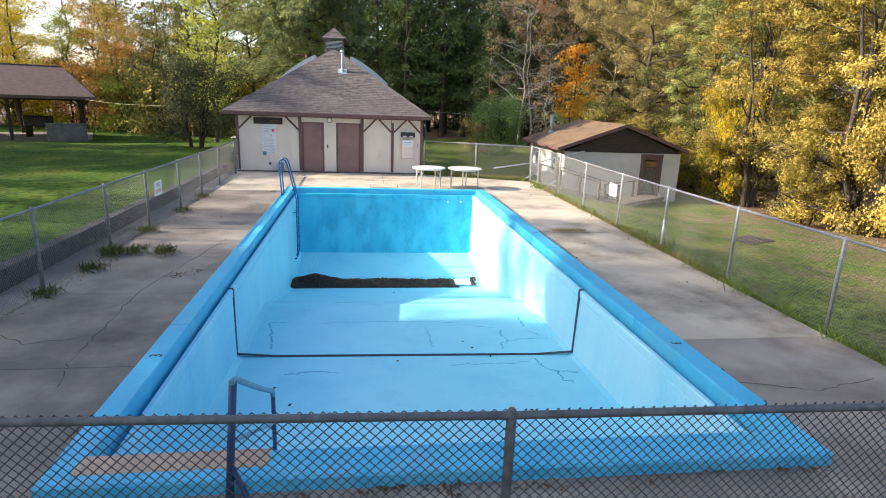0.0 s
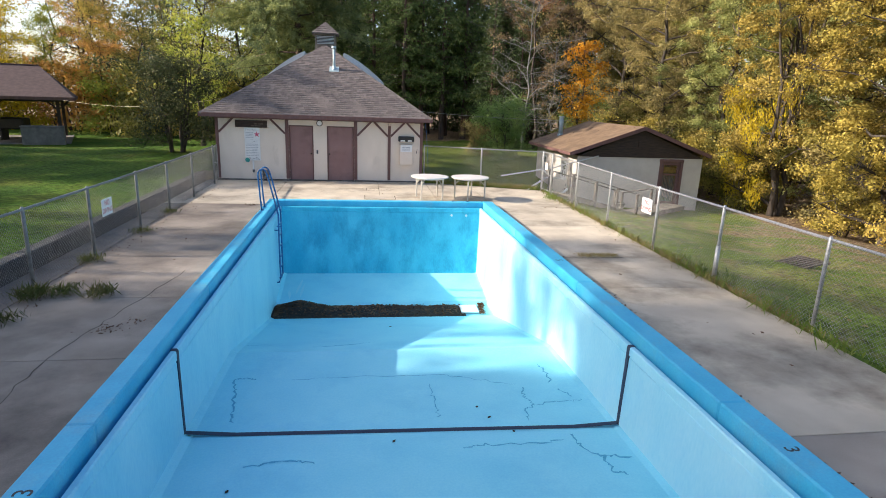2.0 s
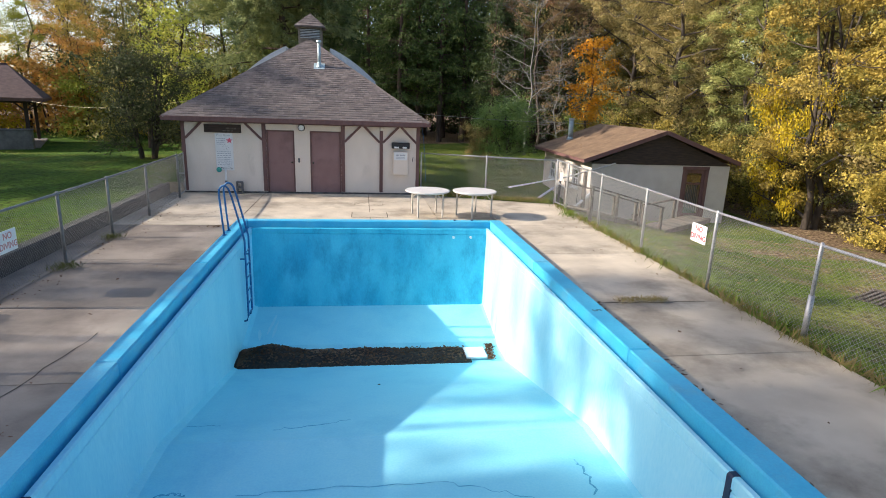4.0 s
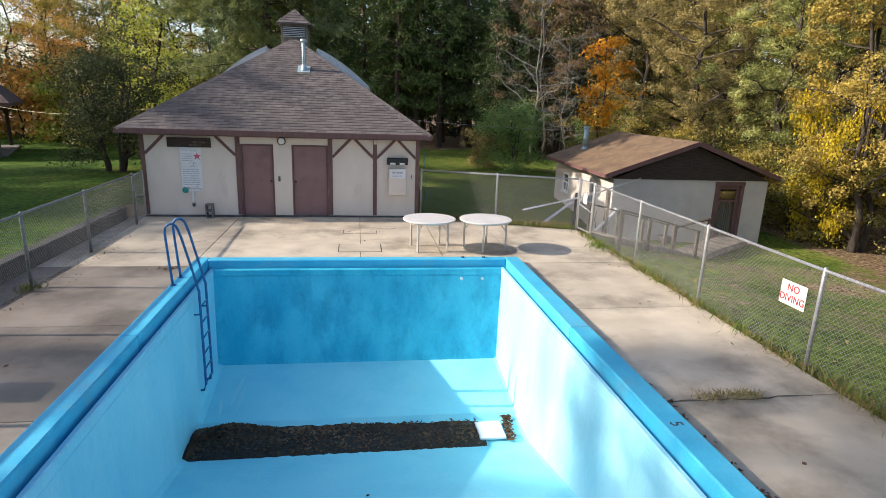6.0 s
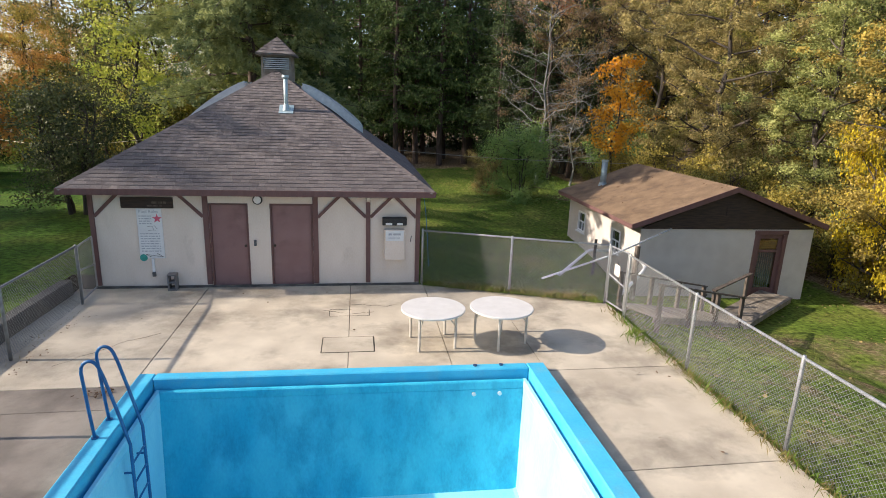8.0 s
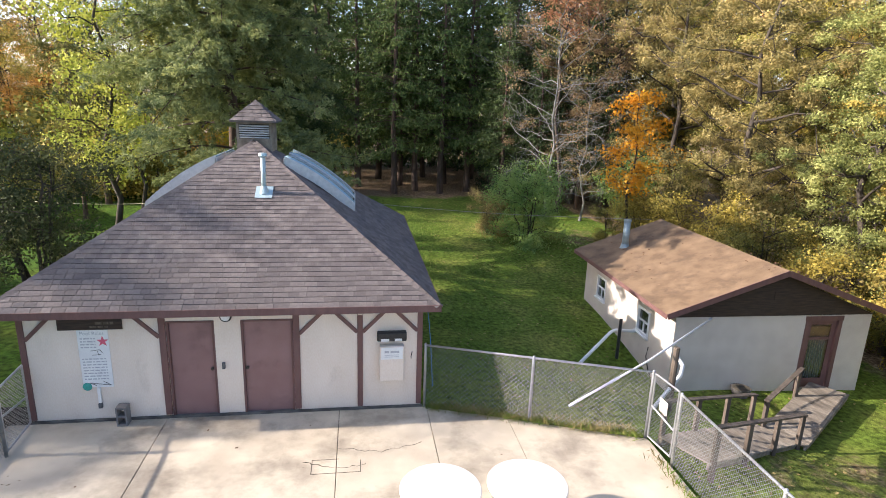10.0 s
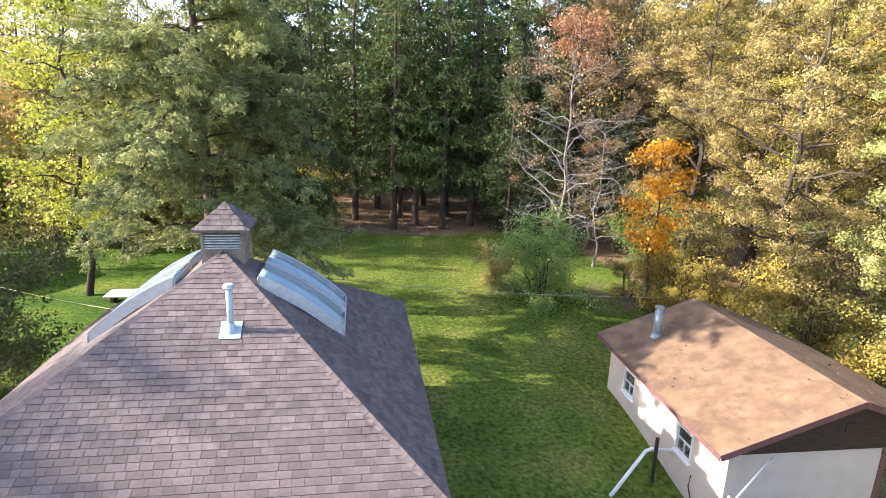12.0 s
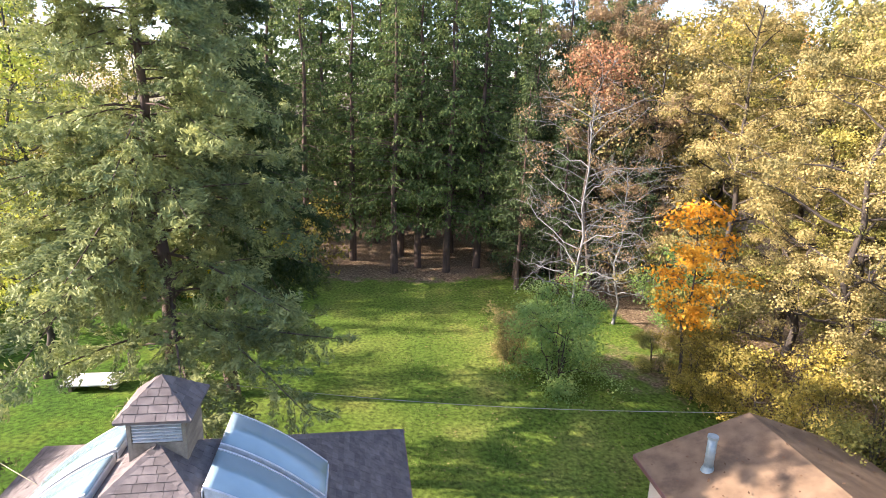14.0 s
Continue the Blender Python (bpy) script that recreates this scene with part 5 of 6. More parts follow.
# ---- tables ----
def build_table():
    t = thing("round_table", (2.31, 20.72, 0), "round weathered white plastic patio table", "table", group="patio tables")
    top = tube(bmesh.new(), [(0, 0, .69), (0, 0, .695), (0, 0, .72), (0, 0, .73), (0, 0, .731)], [.58, .615, .62, .61, .59], 44)
    part("tabletop", top, PLASTIC, t)
    part("apron", tube(bmesh.new(), [(0, 0, .655), (0, 0, .691)], [.50, .52], 36), PLASTIC, t)
    for k in range(4):
        a = radians(45 + 90 * k + 8)
        m = pose(0, 0, 0, 0, 0, math.degrees(a))
        lg = boxes(((.475, -.024, 0), (.52, .024, .66)), bevel=.008)
        bmesh.ops.transform(lg, matrix=m, verts=lg.verts)
        part("leg", lg, LEG, t)
        br = beam(bmesh.new(), m @ Vector((.485, 0, .47)), m @ Vector((.30, 0, .66)), .02, .025, .003)
        part("brace", br, LEG, t)
    return t


table = build_table()
copy_thing(table, pose(3.65, 20.70, 0, 0, 0, 20))


# ---- pool rails ----
def far_ladder():
    l = thing("pool_ladder", (-2.5, 18.0, .13), "blue painted steel pool ladder with hooped handrails", "ladder")
    def rail(y):
        pts = [(-.02, y, 0), (-.05, y, .4), (-.08, y, .93)]
        for k in range(1, 8):
            a = math.pi * k / 8
            pts.append((.03 - .11 * math.cos(a), y, .95 + .14 * math.sin(a)))
        pts += [(.18, y, .85), (.32, y, .25), (.40, y, -.12), (.40, y, -1.9), (.36, y, -2.02), (.28, y, -2.03)]
        part("rail", tube(bmesh.new(), pts, .022, 10), BLUE_RAIL, l, "", True)
        part("flange", disc(bmesh.new(), (-.02, y, 0), .045, .012, 14), BLUE_RAIL, l)
        part("bracket", tube(bmesh.new(), [(.28, y, -.55), (.40, y, -.55)], .016, 8), BLUE_RAIL, l)
    for y in (-.27, .18):
        rail(y)
    for z in (-.42, -.72, -1.02, -1.32, -1.62, -1.88):
        part("rung", tube(bmesh.new(), [(.40, -.27, z), (.40, .18, z)], .014, 8), BLUE_RAIL, l, "", True)
    return l


far_ladder()


def near_rail():
    l = thing("grab_rail", (-1.04, 4.02, .0), "navy steel stair rail sloping from the coping into the shallow end", "handrail")
    dz = floor_z(5.78) + .004
    part("upright", tube(bmesh.new(), [(-.02, -.02, -.05), (.01, .21, .90)], .031, 10), NAVY_RAIL, l, "", True)
    part("top_bar", tube(bmesh.new(), [(.01, .18, .905), (.012, .30, .87), (.016, .62, .665), (.022, 1.0, .425), (.03, 1.38, .19), (.04, 1.66, .02), (.045, 1.74, -.03), (.045, 1.75, -.09)], .027, 10), RAIL_LIT, l, "pale blue top bar, light put into its colour", True)
    part("upright", tube(bmesh.new(), [(.045, 1.75, -.04), (.04, 1.76, dz)], .023, 10), NAVY_RAIL, l, "", True)
    part("cross_bar", tube(bmesh.new(), [(-.005, .12, .42), (.04, 1.75, -.42)], .02, 8), RAIL_LIT, l, "pale blue cross bar, light put into its colour")
    part("stay", tube(bmesh.new(), [(-.012, .06, .26), (.13, -.01, -.05)], .024, 8), NAVY_RAIL, l)
    part("foot_plate", disc(bmesh.new(), (.04, 1.76, dz), .05, .012, 14, "z"), NAVY_RAIL, l)
    return l


near_rail()
solo("worn_patch", boxes(((-2.31, 4.21, .1), (-.80, 4.46, .133)), bevel=.001), surf("worn tan concrete", (0.42, 0.30, 0.20), (0.52, 0.38, 0.27), 5, 0.9, bump=0.3, fine=60), "worn tan unpainted strip on the near coping", "worn patch")


# ---- picnic pavilion ----
def build_pavilion():
    p = thing("picnic_pavilion", (-18.5, 43.5, -.5), "open picnic pavilion with plum-brown hipped roof on dark posts", "pavilion", turn=23)
    x0, x1, y0, y1, e, R = -14.0, 0.0, 0.0, 9.0, 3.0, 5.03
    a, b = -12.0, -1.93
    ym = (y0 + y1) / 2
    r = bmesh.new()
    lo = [r.verts.new(q) for q in ((x0, y0, e - .12), (x1, y0, e - .12), (x1, y1, e - .12), (x0, y1, e - .12))]
    hi = [r.verts.new(q) for q in ((x0, y0, e), (x1, y0, e), (x1, y1, e), (x0, y1, e))]
    t0, t1 = r.verts.new((a, ym, R)), r.verts.new((b, ym, R))
    r.faces.new(lo)
    for i in range(4):
        r.faces.new((lo[i], lo[(i + 1) % 4], hi[(i + 1) % 4], hi[i]))
    r.faces.new((hi[0], hi[1], t1, t0))
    r.faces.new((hi[1], hi[2], t1))
    r.faces.new((hi[2], hi[3], t0, t1))
    r.faces.new((hi[3], hi[0], t0))
    roof = part("roof", r, PAV_ROOF, p)
    part("ridge_cap", tube(bmesh.new(), [(a, ym, R), (b, ym, R)], .07, 8), PAV_ROOF, roof)
    part("fascia", boxes(((x0, y0 - .03, e - .18), (x1, y0 - .004, e + .02))), TRIM, p)
    part("fascia", boxes(((x1 + .004, y0, e - .18), (x1 + .03, y1, e + .02))), TRIM, p)
    part("floor", boxes(((x0 + .5, y0 + .5, -.4), (x1 - .5, y1 - .5, .06)), bevel=.02), STONE, p, "concrete floor slab")
    for y in (y0 + .9, y1 - .9):
        for x in (-13.0, -9.2, -5.1, -1.0):
            pb = boxes(((x - .1, y - .1, .06), (x + .1, y + .1, e - .1)), bevel=.01)
            part("post", pb, DARKWOOD, p)
            for s in (-1, 1):
                if x0 + .2 < x + s * .7 < x1 - .2:
                    br = beam(bmesh.new(), (x, y, 2.2), (x + s * .68, y, e - .14), .07, .09)
                    part("brace", br, DARKWOOD, p)
        part("beam", boxes(((x0 + .6, y - .07, e - .3), (x1 - .6, y + .07, e - .121))), DARKWOOD, p)
    return p


build_pavilion()
bq = thing("barbecue", (-20.35, 42.95, -.52), "grey concrete block barbecue at the pavilion corner", "barbecue", turn=20)
part("block_wall", boxes(((-1.15, -.4, -.2), (1.15, .4, 1.14)), bevel=.03), STONE, bq)
part("cap", boxes(((-1.2, -.45, 1.145), (1.2, .45, 1.21)), bevel=.02), STONE, bq, "grey cap slab")
gr = thing("grill", (-23.3, 45.3, -.44), "dark metal grill under the pavilion roof", "grill")
part("hood", boxes(((-.8, -.5, .75), (.8, .5, 1.5)), bevel=.08), BLACK, gr)
for x in (-.7, .7):
    part("leg", boxes(((x - .05, -.4, 0), (x + .05, .4, .75))), BLACK, gr)


# ---- trees ----
class Tubes:
    """Collects tapered limbs into one mesh."""
    def __init__(self):
        self.v, self.f = [], []

    def add(self, pts, radii, sides=6):
        v, f = ring_tube(pts, radii, sides, cap=False)
        b = len(self.v)
        self.v += v
        self.f += [tuple(i + b for i in q) for q in f]


def bend(a, b, lift, rnd, n=5, wob=0.06):
    """A curved limb from a to b that rises (lift > 0) or sags on the way."""
    a, b = Vector(a), Vector(b)
    L = (b - a).length
    out = []
    for i in range(n):
        s = i / (n - 1)
        p = a.lerp(b, s)
        p.z += lift * L * math.sin(math.pi * s) * 0.5
        if 0 < i < n - 1:
            p += Vector((rnd.normal(0, wob), rnd.normal(0, wob), rnd.normal(0, wob))) * L * 0.5
        out.append(p)
    return out


def broadleaf(name, seed, H, R, base, limbs=18, subs=9, per=60, leaf=0.15, sigma=0.38, bark=BARK, leaves=OLIVE, trunk_r=0.2, lean=0.0, category="tree", label="", stems=1, bare=0.0, wide=0.75, layer=.6):
    """A broad-leaved tree: trunk, limbs and branches, with leaf clumps at the branch ends."""
    rnd = np.random.default_rng(seed)
    t = thing(name, (0, 0, 0), label, category)
    wood, cents, sig = Tubes(), [], []
    for st in range(stems):
        az0 = rnd.uniform(0, 6.28)
        foot = Vector((math.cos(az0), math.sin(az0), 0)) * (0.25 * (stems > 1))
        topx = Vector((lean + rnd.normal(0, .25) + (math.cos(az0) * R * .35 if stems > 1 else 0), rnd.normal(0, .25) + (math.sin(az0) * R * .35 if stems > 1 else 0), H * .9))
        trunk = bend(foot + Vector((0, 0, -.3)), topx, 0, rnd, 8, .035)
        tr = [trunk_r * (1.25 if i == 0 else 1 - i / 8.2) for i in range(8)]
        wood.add(trunk, tr, 8)
        nl = max(4, limbs // stems)
        for k in range(nl):
            f = (k + rnd.uniform(0, .8)) / nl
            hs = base + (H * .88 - base) * f
            s = min(.999, hs / (H * .9)) * 7
            i = int(s)
            p = trunk[i].lerp(trunk[i + 1], s - i)
            az = az0 + k * 2.4 + rnd.normal(0, .3)
            env = math.sin(math.pi * min(1, .18 + wide * f)) ** .7
            ln = R * env * rnd.uniform(.65, 1.12)
            e = p + Vector((math.cos(az) * ln, math.sin(az) * ln, ln * rnd.uniform(.15, .6) * (1.15 - .4 * (1 - f))))
            limb = bend(p, e, rnd.uniform(-.1, .25), rnd, 6)
            r0 = max(.025, tr[i] * .5)
            wood.add(limb, [r0 * (1 - .8 * q / 5) for q in range(6)], 6)
            for j in range(subs):
                s2 = .3 + .7 * (j + rnd.random()) / subs
                ii = min(4, int(s2 * 5))
                q = limb[ii].lerp(limb[ii + 1], min(1, s2 * 5 - ii))
                d = Vector((rnd.normal(), rnd.normal(), rnd.normal(.25, .7))).normalized()
                l2 = R * rnd.uniform(.12, .34)
                e2 = q + d * l2
                wood.add(bend(q, e2, .1, rnd, 3), [r0 * .3, r0 * .2, .006], 4)
                if bare:
                    for w in range(1):
                        q3 = q.lerp(e2, rnd.uniform(.2, .9))
                        d3 = (d + Vector((rnd.normal(0, .7), rnd.normal(0, .7), rnd.normal(.2, .5)))).normalized()
                        wood.add([q3, q3 + d3 * l2 * rnd.uniform(.4, .9)], [r0 * .16 + .003, .004], 3)
                if rnd.random() >= bare:
                    cents.append(e2)
                    sig.append(sigma * rnd.uniform(.7, 1.35))
                    if rnd.random() < .45:
                        cents.append(q.lerp(e2, .5))
                        sig.append(sigma * rnd.uniform(.5, .9))
    raw("trunk", wood.v, wood.f, bark, t, "", True)
    if cents:
        C, S = np.array([tuple(c) for c in cents]), np.array(sig)
        idx = np.repeat(np.arange(len(C)), np.maximum(4, (per * (S / sigma) ** 2)).astype(int))
        off = rnd.normal(0, 1, (len(idx), 3)) * np.array([1, 1, layer])
        pos = C[idx] + off * S[idx][:, None]
        pos[:, 2] = np.maximum(pos[:, 2], .05)
        out = off * np.array([1, 1, .8 / layer]) / 1.6 + np.array([0, 0, .3]) + rnd.normal(0, .5, off.shape)
        kites("crown", pos, leaf, leaf * .85, leaves, t, rnd, face=out, three=True)
    return t


def conifer(name, seed, H, R, base, step=0.42, per_whorl=5, twigs=14, tufts=9, bark=BARK_RED, leaves=SPRUCE_M, trunk_r=0.24, droop=0.28, label="", tuft=0.26, wtuft=0.075, hang=0.5, power=.75, fuzz=.08, needle=False):
    """A spruce or cedar: whorls of sagging limbs, side twigs with needle sprays."""
    rnd = np.random.default_rng(seed)
    t = thing(name, (0, 0, 0), label, "tree")
    wood = Tubes()
    trunk = bend((0, 0, -.3), (rnd.normal(0, .15), rnd.normal(0, .15), H), 0, rnd, 9, .008)
    wood.add(trunk, [trunk_r * (1.2 if i == 0 else max(.04, 1 - i / 8.6)) for i in range(9)], 9)
    cent, dirs = [], []
    z = base
    while z < H - .3:
        f = (z - base) / (H - base)
        s = z / H * 8
        i = min(7, int(s))
        p = trunk[i].lerp(trunk[i + 1], min(1, s - i))
        for k in range(per_whorl):
            if rnd.random() < (.38 if f < .2 else .1 if f < .5 else .2):
                continue
            az = rnd.uniform(0, 6.283)
            ln = max(.35, R * (1 - f) ** power * rnd.uniform(.6, 1.12) * (1 if f > .06 else .8))
            out = Vector((math.cos(az), math.sin(az), 0))
            sag, rise, zj = droop * rnd.uniform(.45, 1.6), rnd.uniform(.02, .32), Vector((0, 0, rnd.uniform(-.5, .5) * step))
            pts = []
            for q in range(6):
                u = q / 5
                pts.append(p + zj + out * ln * u + Vector((0, 0, ln * (rise * u - sag * 1.6 * u * u + sag * .55 * u ** 3.5))))
            wood.add(pts, [max(.008, .012 * ln * (1 - .85 * q / 5)) for q in range(6)], 3)
            side = Vector((-out.y, out.x, 0))
            nt = max(5, int(twigs * ln / R + 3))
            for j in range(nt):
                u = .18 + .82 * (j + rnd.random()) / nt
                ii = min(4, int(u * 5))
                a = pts[ii].lerp(pts[ii + 1], min(1, u * 5 - ii))
                sg = 1 if j % 2 else -1
                l2 = (.30 * ln * (1.15 - u) + .3) * rnd.uniform(.6, 1.2)
                d = (side * sg * rnd.uniform(.3, 1) + out * rnd.uniform(.2, .9) + Vector((0, 0, rnd.normal(-.45 * hang, .38)))).normalized()
                m = max(3, int(tufts * l2 / .8))
                for w in range(m):
                    v = ((w + rnd.random()) / m) ** .7
                    c = a + d * l2 * v
                    cent.append((c.x + rnd.normal(0, fuzz), c.y + rnd.normal(0, fuzz), c.z + rnd.normal(0, fuzz)))
                    dirs.append((d.x + rnd.normal(0, .55), d.y + rnd.normal(0, .55), d.z + rnd.normal(-.25 * hang, .4)))
        z += step * rnd.uniform(.75, 1.25) * (1.12 if f < .22 else 1)
    raw("trunk", wood.v, wood.f, bark, t, "", True)
    if needle:
        c, d = np.repeat(np.array(cent), needle, 0), np.repeat(np.array(dirs), needle, 0)
        needles("crown", c + rnd.normal(0, .04, c.shape), tuft, wtuft, leaves, t, rnd, d + rnd.normal(0, .5, d.shape))
    else:
        kites("crown", np.array(cent), tuft, wtuft * 1.15, leaves, t, rnd, dirs=np.array(dirs), three=True)
    return t


def recolour(t, leaves):
    for c in t.children:
        if c.name.startswith("crown"):
            c.material_slots[0].link = "OBJECT"
            c.material_slots[0].material = leaves
    return t


def plant(src, x, y, turn=0.0, size=1.0, leaves=None, label="", tall=1.0):
    t = copy_thing(src, pose(x, y, ground_z(x, y), 0, 0, turn) @ Matrix.Diagonal((size, size, size * tall, 1)))
    if leaves:
        recolour(t, leaves)
    return tagged(t, label) if label else t


def settle(t, x, y, turn=0.0, size=1.0):
    t.matrix_basis = pose(x, y, ground_z(x, y), 0, 0, turn) @ Matrix.Scale(size, 4)
    return t


rs = random.Random(21)
# conifers behind the bathhouse
spruce_a = settle(conifer("spruce_tree", 5, 16.8, 5.3, 4.0, .44, 6, 20, 27, tuft=.14, wtuft=.075, fuzz=.055, needle=5, droop=.33, power=.72, label="large grey-green spruce with ragged hanging limbs behind the bathhouse"), -3.2, 34.9)
spruce_b = settle(conifer("spruce_tree", 6, 16.8, 4.4, 4.5, .46, 6, 18, 25, leaves=SPRUCE_DK, droop=.36, hang=1.1, tuft=.15, wtuft=.078, fuzz=.07, needle=5, power=.72, label="dark weeping spruce with drooping sprays"), -2.9, 39.9)
cedar = settle(conifer("cedar_tree", 7, 21, 3.7, 3.3, .46, 6, 10, 10, leaves=CEDAR_M, droop=.22, hang=1.2, tuft=.31, wtuft=.10, power=.6, label="tall dark cedar at the edge of the grove"), 3.9, 56.2)
cedar_far = conifer("cedar_tree", 8, 21, 3.9, 2.8, .62, 5, 9, 6, leaves=CEDAR_M, droop=.22, hang=.7, tuft=.5, wtuft=.24, power=.6, label="tall dark cedar deep in the grove")
settle(cedar_far, 7.2, 66)
for x, y, s in ((1.2, 59.5, 1.02), (5.6, 57.4, 1.0), (7.4, 56.2, .96), (9.6, 57.0, 1.02), (4.6, 60.5, 1.05), (8.4, 61, 1.05), (-1.8, 58.0, .98), (13.4, 58.8, .9), (16.2, 57, .86), (11.6, 54.5, .62), (14.6, 53.2, .55)):
    plant(cedar, x, y, rs.uniform(0, 360), s)
for x, y, s in ((3.0, 64.5, 1.1), (11.5, 65, 1.1), (-1.0, 66, 1.1), (15.0, 63, 1.0), (-5, 65, 1.1), (19.5, 61, 1.0), (-9.5, 68, 1.1), (22.5, 66, 1.1), (5, 70, 1.2), (13, 71, 1.2), (-3, 72, 1.2)):
    plant(cedar_far, x, y, rs.uniform(0, 360), s)
# broad-leaved trees
oak = settle(broadleaf("maple_tree", 31, 16, 4.6, 2.2, 26, 8, 210, .09, .205, leaves=TAN, label="tall tree in tan and olive autumn leaf"), 18.6, 36.5)
ash = settle(broadleaf("ash_tree", 32, 17, 4.4, 2.6, 26, 8, 210, .09, .205, leaves=OLIVE, label="tall tree in olive-gold autumn leaf"), 22.5, 40.5)
thick = settle(broadleaf("bank_tree", 33, 11.5, 4.0, .6, 25, 8, 210, .087, .195, leaves=OCHRE, stems=3, trunk_r=.13, label="many-stemmed tree in ochre autumn leaf down to the ground"), 18.9, 25.6)
bush_y = settle(broadleaf("understory_shrub", 34, 4.0, 2.0, .3, 16, 7, 56, .105, .25, leaves=OLIVE, stems=4, trunk_r=.05, label="leafy yellowing understory shrub", category="shrub"), 17.6, 33.8)
airy = settle(broadleaf("birch_tree", 35, 15, 3.0, 2.4, 22, 8, 48, .16, .36, leaves=LIME, trunk_r=.15, label="airy tree in yellow-green autumn leaf"), -10.4, 42.3)
oak_far = settle(broadleaf("maple_tree", 36, 17, 4.8, 2.0, 20, 8, 62, .19, .44, leaves=TAN, label="distant tree in tan autumn leaf"), 19.5, 53)
ash_far = settle(broadleaf("ash_tree", 37, 18, 4.5, 2.4, 20, 8, 62, .19, .44, leaves=OLIVE, label="distant tree in olive autumn leaf"), 26, 56)

backwood = settle(broadleaf("woodland_tree", 38, 17, 4.8, 2.0, 20, 7, 28, .34, .55, leaves=OLIVE, label="tree in autumn leaf deep in the woods"), 47, 50)

thicket = settle(broadleaf("thicket_shrub", 47, 5.2, 3.0, .2, 16, 7, 22, .27, .42, leaves=GOLD, stems=4, trunk_r=.06, category="shrub", label="golden undergrowth at the edge of the woods"), -15, 54.5)

# right-hand wood
for src, x, y, s, lf in ((thick, 20.4, 21.2, 1.15, GOLD), (thick, 23.5, 17.0, 1.1, OCHRE), (thick, 21.5, 29.8, 1.2, PALE_GREEN), (oak, 24.0, 24.5, 1.0, OCHRE), (oak_far, 27.0, 20.0, 1.05, OLIVE), (ash, 26.0, 30.5, .95, GOLD), (thick, 25.8, 12.6, 1.0, OLIVE), (oak_far, 29.5, 14.0, 1.0, TAN), (ash_far, 31, 24, 1.1, OLIVE),
                         (ash, 19.4, 31.6, .82, PALE_GREEN), (oak, 21.6, 42.6, .95, TAN), (ash, 20.0, 45.5, 1.05, TAN), (oak, 24.0, 46.0, 1.1, OLIVE), (oak, 16.6, 53.2, 1.15, DRYTUFT), (ash_far, 27, 38, 1.1, TAN), (oak_far, 30, 44, 1.15, GOLD), (ash_far, 33, 34, 1.15, OLIVE), (backwood, 35, 26, 1.2, GOLD), (backwood, 33, 53, 1.2, OLIVE), (backwood, 38, 44, 1.2, TAN), (backwood, 41, 33, 1.25, OLIVE), (backwood, 37, 18, 1.15, TAN), (oak_far, 25.5, 57, 1.15, GOLD), (backwood, 30, 62, 1.2, TAN), (backwood, 40, 58, 1.25, GOLD), (backwood, 29, 72, 1.25, OLIVE)):
    plant(src, x, y, rs.uniform(0, 360), s, lf)
for x, y, s, lf in ((18.4, 28.4, .9, OLIVE), (17.9, 31.0, .8, GOLD), (16.6, 36.8, 1.0, GOLD), (16.0, 39.8, .8, GOLD), (15.9, 41.3, .6, GOLD), (17.6, 42.2, 1.1, OLIVE), (20.0, 35.5, 1.1, TAN), (20.8, 24.0, 1.0, TAN), (22.2, 19.0, .95, GOLD), (23.0, 15.4, .9, OLIVE), (24.8, 10.6, .9, TAN), (19.6, 22.6, .7, GOLD), (18.2, 47.0, 1.1, GREEN), (14.2, 55, 1.1, DKGREEN), (11.5, 56, 1.0, DKGREEN), (21, 50, 1.2, OLIVE), (22.5, 33, 1.2, OLIVE), (24, 42, 1.3, TAN)):
    plant(bush_y, x, y, rs.uniform(0, 360), s, lf)

for x, y, s, lf in ((20.6, 17.2, 1.1, GOLD), (21.4, 14.6, 1.15, OLIVE), (22.6, 12.4, 1.1, GOLD), (20.0, 19.4, .95, OCHRE)):
    plant(bush_y, x, y, 70 + 40 * x, s, lf, tall=1.35)
plant(bush_y, 17.9, 26.7, 40, .64, SUNNY, "bright yellow leafy shrub beside the shed", tall=2.25)
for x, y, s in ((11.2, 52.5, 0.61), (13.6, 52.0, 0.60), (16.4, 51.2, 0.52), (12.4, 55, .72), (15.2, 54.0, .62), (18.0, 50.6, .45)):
    plant(cedar, x, y, rs.uniform(0, 360), s, SHADED_CEDAR, "young cedar behind the bare trees, shade put into its dark leaf colour")
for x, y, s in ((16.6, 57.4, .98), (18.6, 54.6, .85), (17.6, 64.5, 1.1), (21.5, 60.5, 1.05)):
    plant(cedar, x, y, 47 * x, s, SHADED_CEDAR, "tall cedar behind the bare trees, shade put into its dark leaf colour")
for x, y, s, lf in ((15.0, 39.2, .66, GOLD), (15.7, 38.2, .8, GOLD), (14.5, 41.6, .5, OLIVE), (16.4, 34.8, .8, GOLD), (17.0, 33.0, .8, OLIVE), (18.6, 27.2, .8, OLIVE), (19.8, 28.0, .9, OCHRE)):
    plant(bush_y, x, y, rs.uniform(0, 360), s, lf)
# undergrowth coloured dark to stand for the grove's deep shade
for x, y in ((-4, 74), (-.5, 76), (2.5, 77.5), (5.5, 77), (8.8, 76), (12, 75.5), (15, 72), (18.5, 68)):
    plant(thicket, x, y, rs.uniform(0, 360), 1.0, SHADED_CEDAR, "undergrowth deep in the cedar grove, shade put into its dark colour")
